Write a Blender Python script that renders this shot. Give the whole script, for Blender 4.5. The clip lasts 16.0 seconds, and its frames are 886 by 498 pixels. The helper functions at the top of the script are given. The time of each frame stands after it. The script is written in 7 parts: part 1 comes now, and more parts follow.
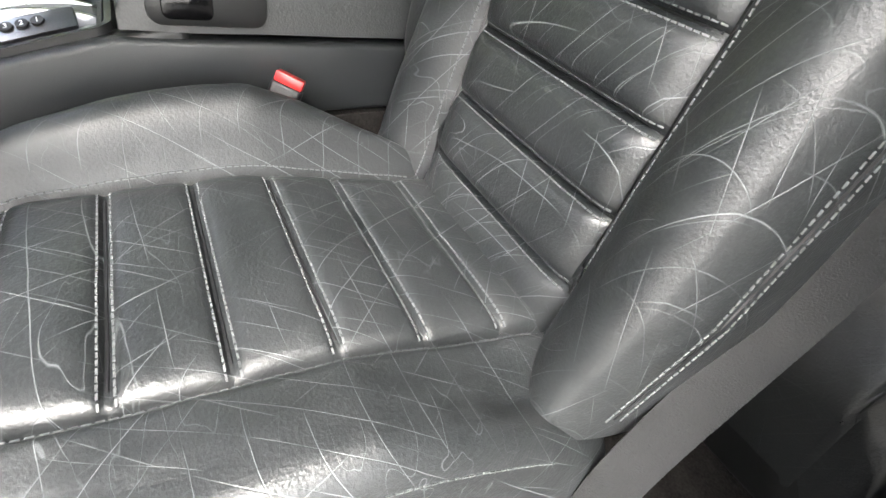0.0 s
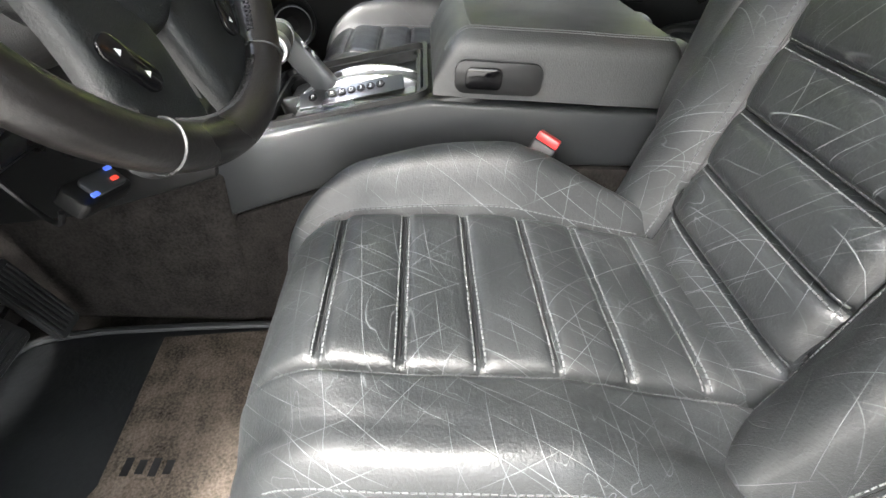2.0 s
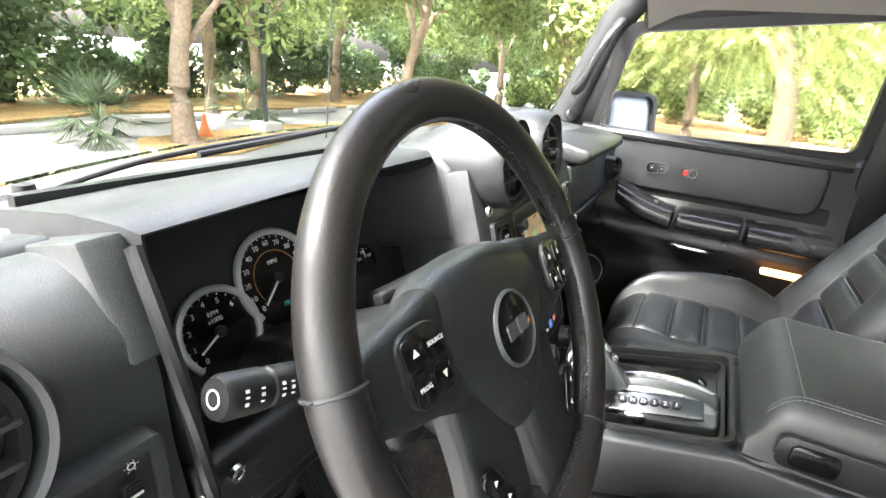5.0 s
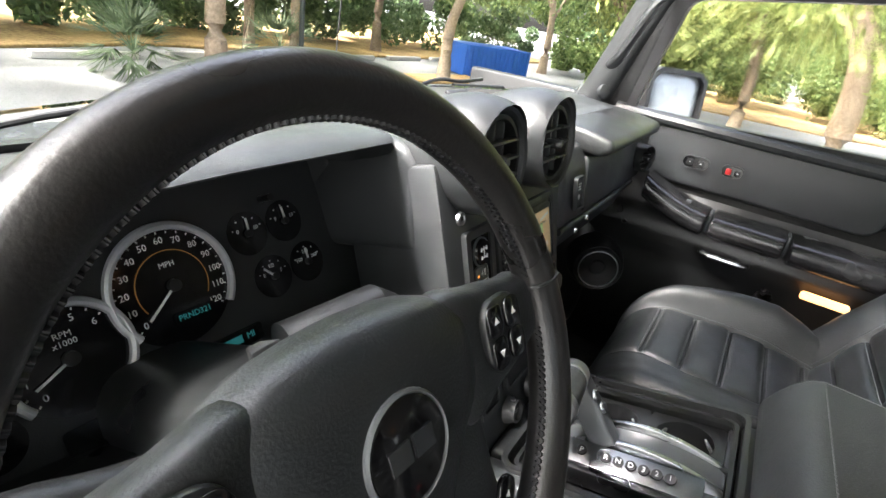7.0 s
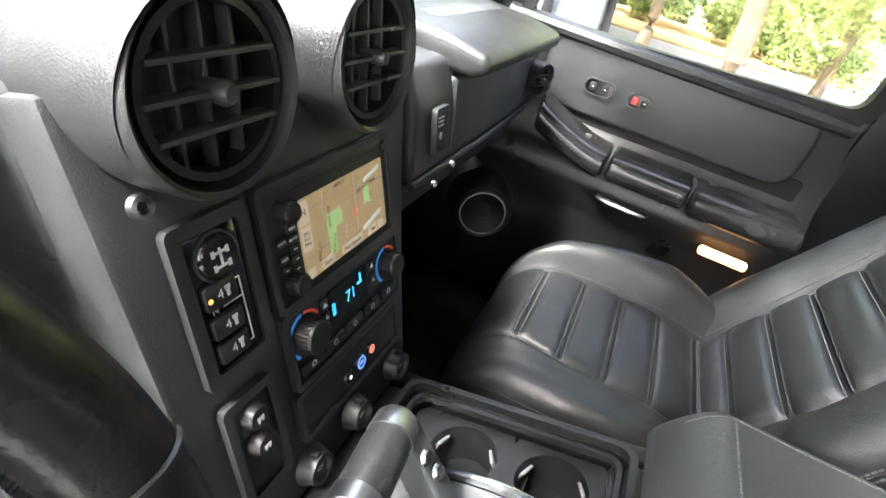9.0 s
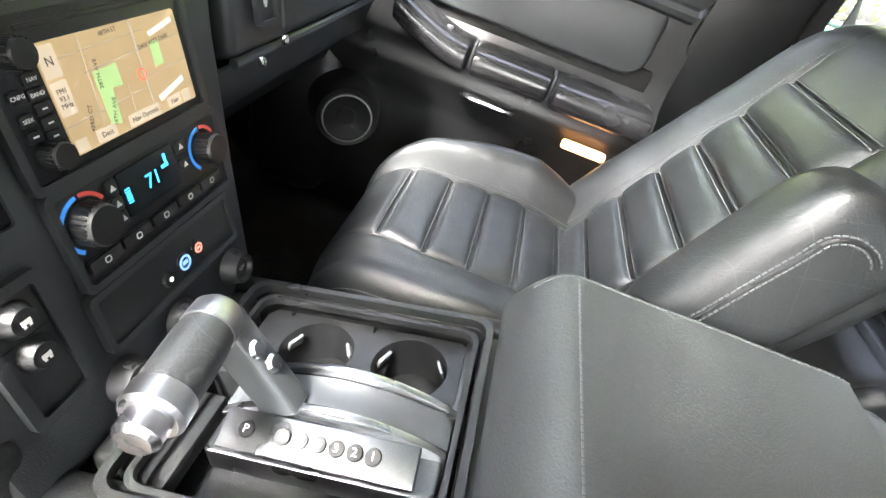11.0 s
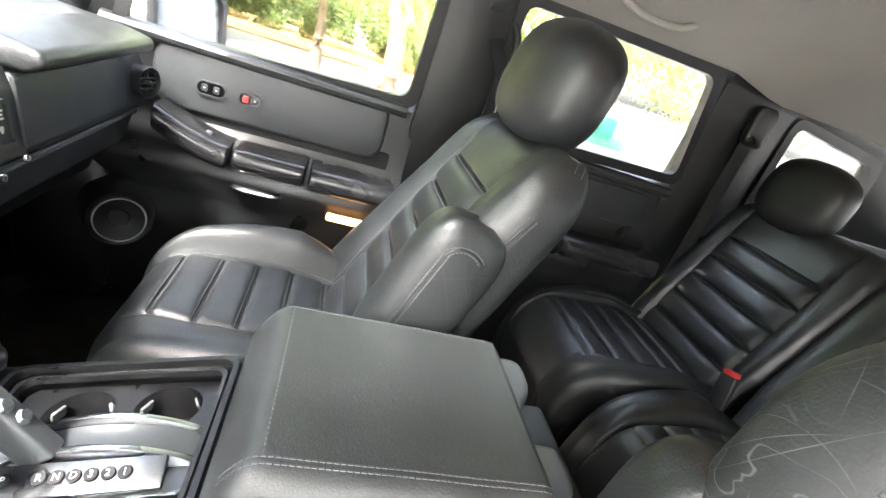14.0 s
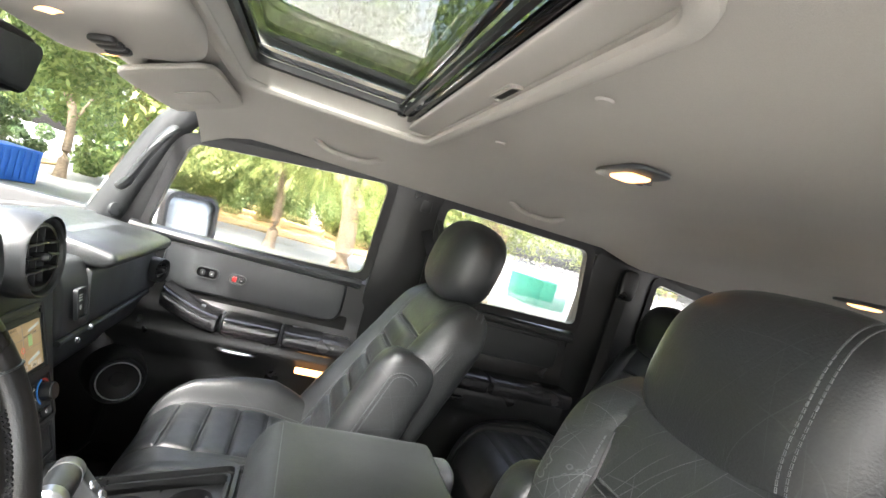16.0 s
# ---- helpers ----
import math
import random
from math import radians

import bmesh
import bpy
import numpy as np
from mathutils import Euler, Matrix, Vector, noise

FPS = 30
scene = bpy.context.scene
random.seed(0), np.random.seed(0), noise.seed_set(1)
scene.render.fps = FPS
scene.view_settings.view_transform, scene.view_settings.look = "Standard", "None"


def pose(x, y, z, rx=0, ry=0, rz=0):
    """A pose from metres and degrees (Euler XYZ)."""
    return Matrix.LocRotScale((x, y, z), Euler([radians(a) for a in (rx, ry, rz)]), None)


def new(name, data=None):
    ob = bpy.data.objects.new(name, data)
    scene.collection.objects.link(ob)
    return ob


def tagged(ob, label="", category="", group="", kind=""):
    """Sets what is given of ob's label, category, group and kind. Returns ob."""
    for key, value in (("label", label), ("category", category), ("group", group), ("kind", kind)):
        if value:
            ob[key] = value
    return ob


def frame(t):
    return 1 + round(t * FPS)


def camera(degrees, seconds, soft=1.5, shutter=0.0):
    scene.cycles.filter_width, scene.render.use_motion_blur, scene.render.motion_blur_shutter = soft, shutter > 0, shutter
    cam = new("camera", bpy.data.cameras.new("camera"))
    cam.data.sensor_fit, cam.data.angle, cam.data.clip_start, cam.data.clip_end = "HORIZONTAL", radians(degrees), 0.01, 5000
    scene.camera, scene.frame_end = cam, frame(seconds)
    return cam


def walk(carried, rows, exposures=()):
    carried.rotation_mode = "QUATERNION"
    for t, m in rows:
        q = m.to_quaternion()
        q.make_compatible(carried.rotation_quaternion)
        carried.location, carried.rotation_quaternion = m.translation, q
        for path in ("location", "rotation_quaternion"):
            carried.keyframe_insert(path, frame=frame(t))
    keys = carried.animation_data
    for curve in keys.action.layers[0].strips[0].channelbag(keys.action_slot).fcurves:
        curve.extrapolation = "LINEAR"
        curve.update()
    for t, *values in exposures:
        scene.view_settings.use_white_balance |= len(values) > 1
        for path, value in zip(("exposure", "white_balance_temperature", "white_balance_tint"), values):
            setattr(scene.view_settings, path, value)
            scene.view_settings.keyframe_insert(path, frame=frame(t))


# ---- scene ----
cam = camera(83.0, 16.0)
PATH = [
    (0, -0.7824, 0.2375, 0.6887, 51.82, -9.60, -116.97),
    (0.5, -0.7913, 0.2518, 0.6640, 49.74, -8.19, -112.01),
    (1, -0.8044, 0.2714, 0.6648, 49.45, -7.58, -107.35),
    (1.5, -0.8171, 0.2899, 0.6781, 52.05, -7.81, -102.00),
    (2, -0.8371, 0.2884, 0.7467, 52.41, -4.01, -91.97),
    (2.5, -0.8690, 0.3069, 0.7685, 56.98, -5.64, -83.46),
    (3, -0.8699, 0.3217, 0.8019, 61.89, -5.61, -73.76),
    (3.5, -0.8303, 0.3358, 0.8291, 65.25, -3.25, -67.23),
    (4, -0.8121, 0.3611, 0.8550, 67.35, -2.94, -63.58),
    (4.5, -0.7963, 0.3731, 0.8764, 68.41, -3.10, -63.15),
    (4.7, -0.7952, 0.3850, 0.8994, 69.12, -4.11, -62.71),
    (6.8, -0.6841, 0.3787, 0.9408, 67.27, -7.99, -57.47),
    (7, -0.6185, 0.3935, 0.9288, 64.20, -8.80, -56.42),
    (7.5, -0.4818, 0.4039, 0.9149, 59.65, -9.27, -59.26),
    (8, -0.3941, 0.4140, 0.9143, 57.82, -12.12, -60.95),
    (8.2, -0.3731, 0.4153, 0.9144, 57.18, -12.41, -61.37),
    (10.3, -0.3100, 0.3905, 0.8458, 53.99, -16.84, -73.11),
    (10.5, -0.3063, 0.3782, 0.8431, 53.24, -17.04, -74.12),
    (11, -0.3016, 0.3500, 0.8421, 51.70, -17.33, -77.51),
    (11.5, -0.3041, 0.3155, 0.8535, 50.92, -17.91, -81.57),
    (12, -0.3084, 0.2806, 0.8584, 50.68, -17.69, -85.26),
    (12.5, -0.3272, 0.2477, 0.8730, 51.40, -17.61, -89.21),
    (13, -0.3453, 0.2253, 0.8617, 54.69, -18.10, -93.98),
    (13.5, -0.4009, 0.2142, 0.9011, 60.17, -17.62, -96.97),
    (14, -0.4766, 0.2228, 0.9378, 67.37, -17.76, -99.00),
    (14.5, -0.5579, 0.2327, 0.9635, 73.91, -17.46, -100.43),
    (15, -0.6426, 0.2331, 0.9870, 77.85, -17.12, -101.34),
    (15.5, -0.7321, 0.2422, 0.9879, 83.40, -17.12, -103.64),
    (16, -0.8114, 0.2751, 0.9850, 88.20, -16.24, -105.10),
]
EXPOSURES = [(0.0, 3.6), (1.0, 3.5), (2.0, 3.75), (2.6, 4.2), (3.5, 4.25), (4.5, 4.05), (7.0, 3.35), (7.5, 3.7), (8.2, 3.8), (10.5, 4.7), (12.5, 5.05), (13.5, 4.8), (14.5, 4.2), (16.0, 3.9)]
walk(cam, [(t, pose(x, y, z, rx, ry, rz)) for t, x, y, z, rx, ry, rz in PATH], EXPOSURES)

# world and sun: bright hazy daylight under trees
world = bpy.data.worlds.new("sky")
scene.world = world
world.use_nodes = True
wn = world.node_tree.nodes
sky = wn.new("ShaderNodeTexSky")
sky.sky_type, sky.sun_disc = "NISHITA", False
sky.sun_elevation, sky.sun_rotation = radians(52), radians(-60)
sky.air_density, sky.dust_density = 1.0, 6.0
haze = wn.new("ShaderNodeHueSaturation")
haze.inputs["Saturation"].default_value = 0.6
world.node_tree.links.new(sky.outputs[0], haze.inputs["Color"])
world.node_tree.links.new(haze.outputs[0], wn["Background"].inputs[0])
wn["Background"].inputs[1].default_value = 0.15
sun = new("sun", bpy.data.lights.new("sun", "SUN"))
sun.data.energy, sun.data.angle, sun.data.color = 3.5, radians(12), (1.0, 0.97, 0.93)
sun.rotation_euler = (radians(38), 0, radians(-120))

# daylight coming in through the open driver door
day = new("door_daylight", bpy.data.lights.new("door_daylight", "AREA"))
day.data.shape, day.data.size, day.data.size_y, day.data.energy, day.data.color = "RECTANGLE", 3.4, 2.2, 5.0, (1.0, 0.99, 0.97)
day.matrix_world = pose(-3.0, 0.2, 1.75, 75, 0, -90)

# ---- small tools ----
def mesh_of(bm, name, smooth=True):
    me = bpy.data.meshes.new(name)
    bmesh.ops.recalc_face_normals(bm, faces=bm.faces)
    if smooth:
        for f in bm.faces:
            f.smooth = True
    bm.to_mesh(me)
    bm.free()
    return me


def sharp(me, angle=32):
    me.set_sharp_from_angle(angle=radians(angle))
    return me


SETTING = {"at": Matrix.Identity(4), "root": None}


def settle(x=0, y=0, z=0, root=None):
    """Where the things built next are set down, and the thing whose parts are set down with them."""
    SETTING["at"], SETTING["root"] = Matrix.Translation((x, y, z)), root


def placed(parent, at):
    at = Matrix.Identity(4) if at is None else at
    return SETTING["at"] @ at if parent is None or parent is SETTING["root"] else at


def part(name, bm, material, parent=None, label="", at=None, angle=32):
    """One mesh object under a thing or a part."""
    me = sharp(mesh_of(bm, name), angle)
    me.materials.append(material)
    ob = new(name, me)
    if parent:
        ob.parent = parent
    ob.matrix_basis = placed(parent, at)
    if label:
        ob["label"] = label
    return ob


def thing(name, label, category, group="", kind="", at=None):
    ob = new(name)
    ob.empty_display_size = 0.05
    ob.matrix_basis = placed(None, at)
    return tagged(ob, label, category, group, kind)


def solid(name, bm, material, label, category, group="", kind="", at=None, angle=32):
    """A thing that is one mesh."""
    return tagged(part(name, bm, material, None, "", at, angle), label, category, group, kind)


def shift(bm, m):
    bmesh.ops.transform(bm, matrix=m, verts=bm.verts)
    return bm


def join(*bms):
    out = bmesh.new()
    for b in bms:
        me = bpy.data.meshes.new("join")
        b.to_mesh(me)
        b.free()
        out.from_mesh(me)
        bpy.data.meshes.remove(me)
    return out


def box(sx, sy, sz, x=0, y=0, z=0, bevel=0.0, seg=2, m=None):
    """A box by its full sizes and centre."""
    bm = bmesh.new()
    bmesh.ops.create_cube(bm, size=1.0, matrix=Matrix.Diagonal((sx, sy, sz, 1)))
    if bevel:
        bmesh.ops.bevel(bm, geom=bm.edges[:], offset=bevel, segments=seg, profile=0.5, affect="EDGES")
    return shift(bm, (m if m is not None else Matrix.Identity(4)) @ Matrix.Translation((x, y, z)) if m is None else Matrix.Translation((x, y, z)) @ m)


def cyl(r, h, x=0, y=0, z=0, r2=None, n=32, bevel=0.0, m=None):
    """A cylinder along z about its centre."""
    bm = bmesh.new()
    bmesh.ops.create_cone(bm, cap_ends=True, segments=n, radius1=r, radius2=r if r2 is None else r2, depth=h)
    if bevel:
        rim = [e for e in bm.edges if any(len(f.verts) > 4 for f in e.link_faces)]
        bmesh.ops.bevel(bm, geom=rim, offset=bevel, segments=2, profile=0.5, affect="EDGES")
    return shift(bm, Matrix.Translation((x, y, z)) @ (m if m is not None else Matrix.Identity(4)))


def prism(pts, depth, bevel=0.0, m=None, seg=2):
    """A polygon in x, y pushed along z from 0 to depth."""
    bm = bmesh.new()
    low = [bm.verts.new((p[0], p[1], 0)) for p in pts]
    f = bm.faces.new(low)
    up = bmesh.ops.extrude_face_region(bm, geom=[f])["geom"]
    bmesh.ops.translate(bm, vec=(0, 0, depth), verts=[v for v in up if isinstance(v, bmesh.types.BMVert)])
    bmesh.ops.recalc_face_normals(bm, faces=bm.faces)
    if bevel:
        bmesh.ops.bevel(bm, geom=bm.edges[:], offset=bevel, segments=seg, profile=0.5, affect="EDGES")
    return shift(bm, m) if m is not None else bm


def side(pts, x0, x1, bevel=0.0, seg=2):
    """A profile in y, z pushed along x from x0 to x1."""
    m = Matrix(((0, 0, 1, x0), (1, 0, 0, 0), (0, 1, 0, 0), (0, 0, 0, 1)))
    return prism(pts, x1 - x0, bevel, m, seg)


def grid(fn, nu, nv, close_u=False, close_v=False, caps=False):
    """A sheet of nu by nv points fn(i / nu, j / nv)."""
    bm = bmesh.new()
    cu, cv = nu + (0 if close_u else 1), nv + (0 if close_v else 1)
    vs = [[bm.verts.new(fn(i / nu, j / nv)) for j in range(cv)] for i in range(cu)]
    for i in range(nu):
        for j in range(nv):
            a, b = (i + 1) % cu, (j + 1) % cv
            bm.faces.new((vs[i][j], vs[a][j], vs[a][b], vs[i][b]))
    if caps:
        for row in (vs[0], vs[-1]):
            bm.faces.new(row)
    return bm


def lathe(profile, n=32, m=None):
    """Radius and height pairs turned round z."""
    bm = bmesh.new()
    rings = []
    for r, h in profile:
        if r < 1e-6:
            rings.append([bm.verts.new((0, 0, h))])
        else:
            rings.append([bm.verts.new((r * math.cos(math.tau * k / n), r * math.sin(math.tau * k / n), h)) for k in range(n)])
    for a, b in zip(rings, rings[1:]):
        for k in range(n):
            q = (k + 1) % n
            if len(a) == 1 and len(b) == 1:
                continue
            if len(a) == 1:
                bm.faces.new((a[0], b[q], b[k]))
            elif len(b) == 1:
                bm.faces.new((a[k], a[q], b[0]))
            else:
                bm.faces.new((a[k], a[q], b[q], b[k]))
    return shift(bm, m) if m is not None else bm


def smooth_line(pts, n, closed=False):
    """n + 1 points on a Catmull-Rom line through pts."""
    pts = [Vector(p) for p in pts]
    k = len(pts)
    out = []
    segs = k if closed else k - 1
    for i in range(n + (0 if closed else 1)):
        u = min(i / n * segs, segs - 1e-9)
        s, f = int(u), u - int(u)
        g = (lambda q: pts[q % k]) if closed else (lambda q: pts[max(0, min(k - 1, q))])
        p0, p1, p2, p3 = g(s - 1), g(s), g(s + 1), g(s + 2)
        out.append(0.5 * (2 * p1 + (p2 - p0) * f + (2 * p0 - 5 * p1 + 4 * p2 - p3) * f * f + (3 * p1 - p0 - 3 * p2 + p3) * f ** 3))
    return out


def tube(pts, r, n=10, closed=False, flat=1.0, up=(0, 0, 1)):
    """A round (or flattened) bar along a line of points; r is a number or a function of 0..1."""
    pts = [Vector(p) for p in pts]
    k = len(pts)
    bm = bmesh.new()
    rings = []
    for i, p in enumerate(pts):
        a = pts[(i - 1) % k] if closed or i else pts[0]
        b = pts[(i + 1) % k] if closed or i < k - 1 else pts[-1]
        t = (b - a).normalized()
        w = t.cross(Vector(up))
        w = w.normalized() if w.length > 1e-4 else t.orthogonal().normalized()
        q = w.cross(t)
        rad = r(i / max(1, k - 1)) if callable(r) else r
        rings.append([bm.verts.new(p + rad * (math.cos(math.tau * j / n) * w + flat * math.sin(math.tau * j / n) * q)) for j in range(n)])
    for i in range(k if closed else k - 1):
        a, b = rings[i], rings[(i + 1) % k]
        for j in range(n):
            bm.faces.new((a[j], a[(j + 1) % n], b[(j + 1) % n], b[j]))
    if not closed:
        bm.faces.new(rings[0][::-1])
        bm.faces.new(rings[-1])
    return bm


def rounded(w, h, r, n=5):
    """Outline of a rounded rectangle about the origin."""
    out = []
    for cx, cy, a0 in ((w / 2 - r, h / 2 - r, 0), (-w / 2 + r, h / 2 - r, 90), (-w / 2 + r, -h / 2 + r, 180), (w / 2 - r, -h / 2 + r, 270)):
        for k in range(n + 1):
            a = radians(a0 + 90 * k / n)
            out.append((cx + r * math.cos(a), cy + r * math.sin(a)))
    return out


def ring_plate(outer, inner, depth):
    """A flat frame between two outlines of equal length, pushed along z."""
    bm = bmesh.new()
    n = len(outer)
    lo = [[bm.verts.new((*p, z)) for p in loop] for z in (0, depth) for loop in (outer, inner)]
    for k in range(n):
        q = (k + 1) % n
        a, b, c, d = lo
        bm.faces.new((a[k], a[q], b[q], b[k]))
        bm.faces.new((c[k], d[k], d[q], c[q]))
        bm.faces.new((a[k], c[k], c[q], a[q]))
        bm.faces.new((b[k], b[q], d[q], d[k]))
    return bm


def frame_at(o, x, y):
    """A pose with origin o, first axis x and second axis about y."""
    x = Vector(x).normalized()
    z = x.cross(Vector(y)).normalized()
    y = z.cross(x)
    m = Matrix((x, y, z)).transposed().to_4x4()
    m.translation = o
    return m


def bump(x, c, w):
    return math.exp(-((x - c) / w) ** 2)


def text(name, body, size, material, parent, at, depth=0.0003, align="CENTER"):
    cu = bpy.data.curves.new(name, "FONT")
    cu.body, cu.size, cu.extrude, cu.align_x, cu.align_y = body, size, depth, align, "CENTER"
    cu.resolution_u = 2
    tmp = bpy.data.objects.new(name, cu)
    me = bpy.data.meshes.new_from_object(tmp)
    bpy.data.objects.remove(tmp)
    me.materials.append(material)
    ob = new(name, me)
    ob.parent = parent
    ob.matrix_basis = placed(parent, at)
    return ob


def pillow(w, d, h, n=32, px=0.5, pz=0.6):
    """A stuffed block."""
    def fn(u, v):
        a, b = u * math.tau, (v - 0.5) * math.pi
        ca, sa, cb, sb = math.cos(a), math.sin(a), math.cos(b), math.sin(b)
        p = lambda q, e: math.copysign(abs(q) ** e, q)
        return w / 2 * p(ca, px) * p(cb, pz), d / 2 * p(sa, px) * p(cb, pz), h / 2 * p(sb, pz)
    bm = grid(fn, n * 2, n, close_u=True)
    bmesh.ops.remove_doubles(bm, verts=bm.verts, dist=1e-5)
    return bm

# ---- materials ----
def material(name, base, rough=0.5, metal=0.0, var=0.25, grain=0.0, scale=300.0, patch=6.0, spec=0.5, rvar=0.12):
    """Colour with two scales of variation, roughness variation and a fine grain in relief."""
    m = bpy.data.materials.new(name)
    m.use_nodes = True
    nt = m.node_tree
    n, link = nt.nodes, nt.links.new
    b = n["Principled BSDF"]
    tc = n.new("ShaderNodeTexCoord")
    big = n.new("ShaderNodeTexNoise")
    big.inputs["Scale"].default_value, big.inputs["Detail"].default_value = patch, 4
    fine = n.new("ShaderNodeTexNoise")
    fine.inputs["Scale"].default_value, fine.inputs["Detail"].default_value = scale, 3
    link(tc.outputs["Object"], big.inputs["Vector"])
    link(tc.outputs["Object"], fine.inputs["Vector"])
    mix = n.new("ShaderNodeMath")
    mix.operation = "ADD"
    link(big.outputs["Fac"], mix.inputs[0])
    link(fine.outputs["Fac"], mix.inputs[1])
    ramp = n.new("ShaderNodeMapRange")
    ramp.inputs["From Min"].default_value, ramp.inputs["From Max"].default_value = 0.6, 1.4
    ramp.inputs["To Min"].default_value, ramp.inputs["To Max"].default_value = 1 - var, 1 + var
    link(mix.outputs[0], ramp.inputs["Value"])
    col = n.new("ShaderNodeMix")
    col.data_type, col.blend_type = "RGBA", "MULTIPLY"
    col.inputs["Factor"].default_value = 1.0
    col.inputs["A"].default_value = (*base, 1)
    link(ramp.outputs[0], col.inputs["B"])
    link(col.outputs["Result"], b.inputs["Base Color"])
    rr = n.new("ShaderNodeMapRange")
    rr.inputs["From Min"].default_value, rr.inputs["From Max"].default_value = 0.3, 0.7
    rr.inputs["To Min"].default_value, rr.inputs["To Max"].default_value = max(0.02, rough - rvar), min(1, rough + rvar)
    link(big.outputs["Fac"], rr.inputs["Value"])
    link(rr.outputs[0], b.inputs["Roughness"])
    b.inputs["Metallic"].default_value = metal
    b.inputs["Specular IOR Level"].default_value = spec
    if grain:
        bp = n.new("ShaderNodeBump")
        bp.inputs["Strength"].default_value, bp.inputs["Distance"].default_value = grain, 0.001
        link(fine.outputs["Fac"], bp.inputs["Height"])
        link(bp.outputs[0], b.inputs["Normal"])
    return m


def leather(name, base, rough, lines, worn):
    """Grained leather with broken crease lines, fine crackle and rubbed patches."""
    m = material(name, base, rough, grain=0.42, scale=420, var=0.35, spec=0.65)
    nt = m.node_tree
    n, link = nt.nodes, nt.links.new
    b = n["Principled BSDF"]
    tc = n.new("ShaderNodeTexCoord")
    warp = n.new("ShaderNodeTexNoise")
    warp.inputs["Scale"].default_value, warp.inputs["Detail"].default_value = 5.0, 2
    link(tc.outputs["Object"], warp.inputs["Vector"])
    add = n.new("ShaderNodeVectorMath")
    add.operation = "MULTIPLY_ADD"
    link(warp.outputs["Color"], add.inputs[0])
    add.inputs[1].default_value = (0.10, 0.10, 0.10)
    link(tc.outputs["Object"], add.inputs[2])

    def mask(scale, lo, hi, seed):
        mk = n.new("ShaderNodeTexNoise")
        mk.inputs["Scale"].default_value, mk.inputs["Detail"].default_value = scale, 3
        off = n.new("ShaderNodeVectorMath")
        off.inputs[1].default_value = (seed, seed * 1.7, seed * 0.3)
        link(tc.outputs["Object"], off.inputs[0])
        link(off.outputs[0], mk.inputs["Vector"])
        mr = n.new("ShaderNodeMapRange")
        mr.inputs["From Min"].default_value, mr.inputs["From Max"].default_value = lo, hi
        link(mk.outputs["Fac"], mr.inputs["Value"])
        return mr

    def scratch(scale, width, turn, m, wander=3.0):
        """Long thin nearly straight lines."""
        mp = n.new("ShaderNodeMapping")
        mp.inputs["Rotation"].default_value = turn
        link(tc.outputs["Object"], mp.inputs["Vector"])
        w = n.new("ShaderNodeTexWave")
        w.wave_type, w.bands_direction, w.wave_profile = "BANDS", "X", "SAW"
        for k, q in (("Scale", scale), ("Distortion", wander), ("Detail", 1.0), ("Detail Scale", 0.35)):
            w.inputs[k].default_value = q
        link(mp.outputs[0], w.inputs["Vector"])
        return line(w.outputs["Fac"], width, m)

    def crease(scale, width, turn, stretch, m):
        """Short curling lines: the middle height of a stretched noise."""
        mp = n.new("ShaderNodeMapping")
        mp.inputs["Rotation"].default_value, mp.inputs["Scale"].default_value = turn, stretch
        link(add.outputs[0], mp.inputs["Vector"])
        v = n.new("ShaderNodeTexNoise")
        v.inputs["Scale"].default_value, v.inputs["Detail"].default_value, v.inputs["Roughness"].default_value = scale, 1.5, 0.4
        link(mp.outputs[0], v.inputs["Vector"])
        return line(v.outputs["Fac"], width, m)

    def line(socket, width, m):
        d = n.new("ShaderNodeMath")
        d.operation = "SUBTRACT"
        d.inputs[1].default_value = 0.5
        link(socket, d.inputs[0])
        e = n.new("ShaderNodeMath")
        e.operation = "ABSOLUTE"
        link(d.outputs[0], e.inputs[0])
        r = n.new("ShaderNodeMapRange")
        r.interpolation_type = "SMOOTHSTEP"
        r.inputs["From Min"].default_value, r.inputs["From Max"].default_value = 0.0, width
        r.inputs["To Min"].default_value, r.inputs["To Max"].default_value = 1.0, 0.0
        link(e.outputs[0], r.inputs["Value"])
        mul = n.new("ShaderNodeMath")
        mul.operation = "MULTIPLY"
        link(r.outputs[0], mul.inputs[0])
        link(m.outputs[0], mul.inputs[1])
        return mul

    def most(p, q):
        mx = n.new("ShaderNodeMath")
        mx.operation = "MAXIMUM"
        link(p.outputs[0], mx.inputs[0])
        link(q.outputs[0], mx.inputs[1])
        return mx
    mx = most(scratch(9.0, 0.016, (0.3, 0.4, 0.7), mask(9, 0.45, 0.62, 3.1)), scratch(8.0, 0.014, (-0.5, 0.3, -0.6), mask(8, 0.45, 0.62, 5.7)))
    mx = most(mx, scratch(11.0, 0.018, (0.5, -0.4, 1.5), mask(10, 0.46, 0.64, 9.9)))
    mx = most(mx, scratch(17.0, 0.026, (-0.2, 0.6, 0.35), mask(11, 0.48, 0.65, 2.3), 4.0))
    mx = most(mx, scratch(13.0, 0.020, (0.1, -0.2, 2.3), mask(12, 0.48, 0.66, 12.4), 5.0))
    mx = most(mx, crease(80, 0.030, (0.1, 0.4, -0.4), (0.35, 1.0, 0.8), mask(5, 0.60, 0.80, 8.3)))
    mx = most(mx, crease(52, 0.008, (0.4, 0.1, 0.9), (0.16, 1.0, 0.6), mask(6, 0.53, 0.75, 4.4)))
    amt = n.new("ShaderNodeMath")
    amt.operation = "MULTIPLY"
    amt.inputs[1].default_value = lines
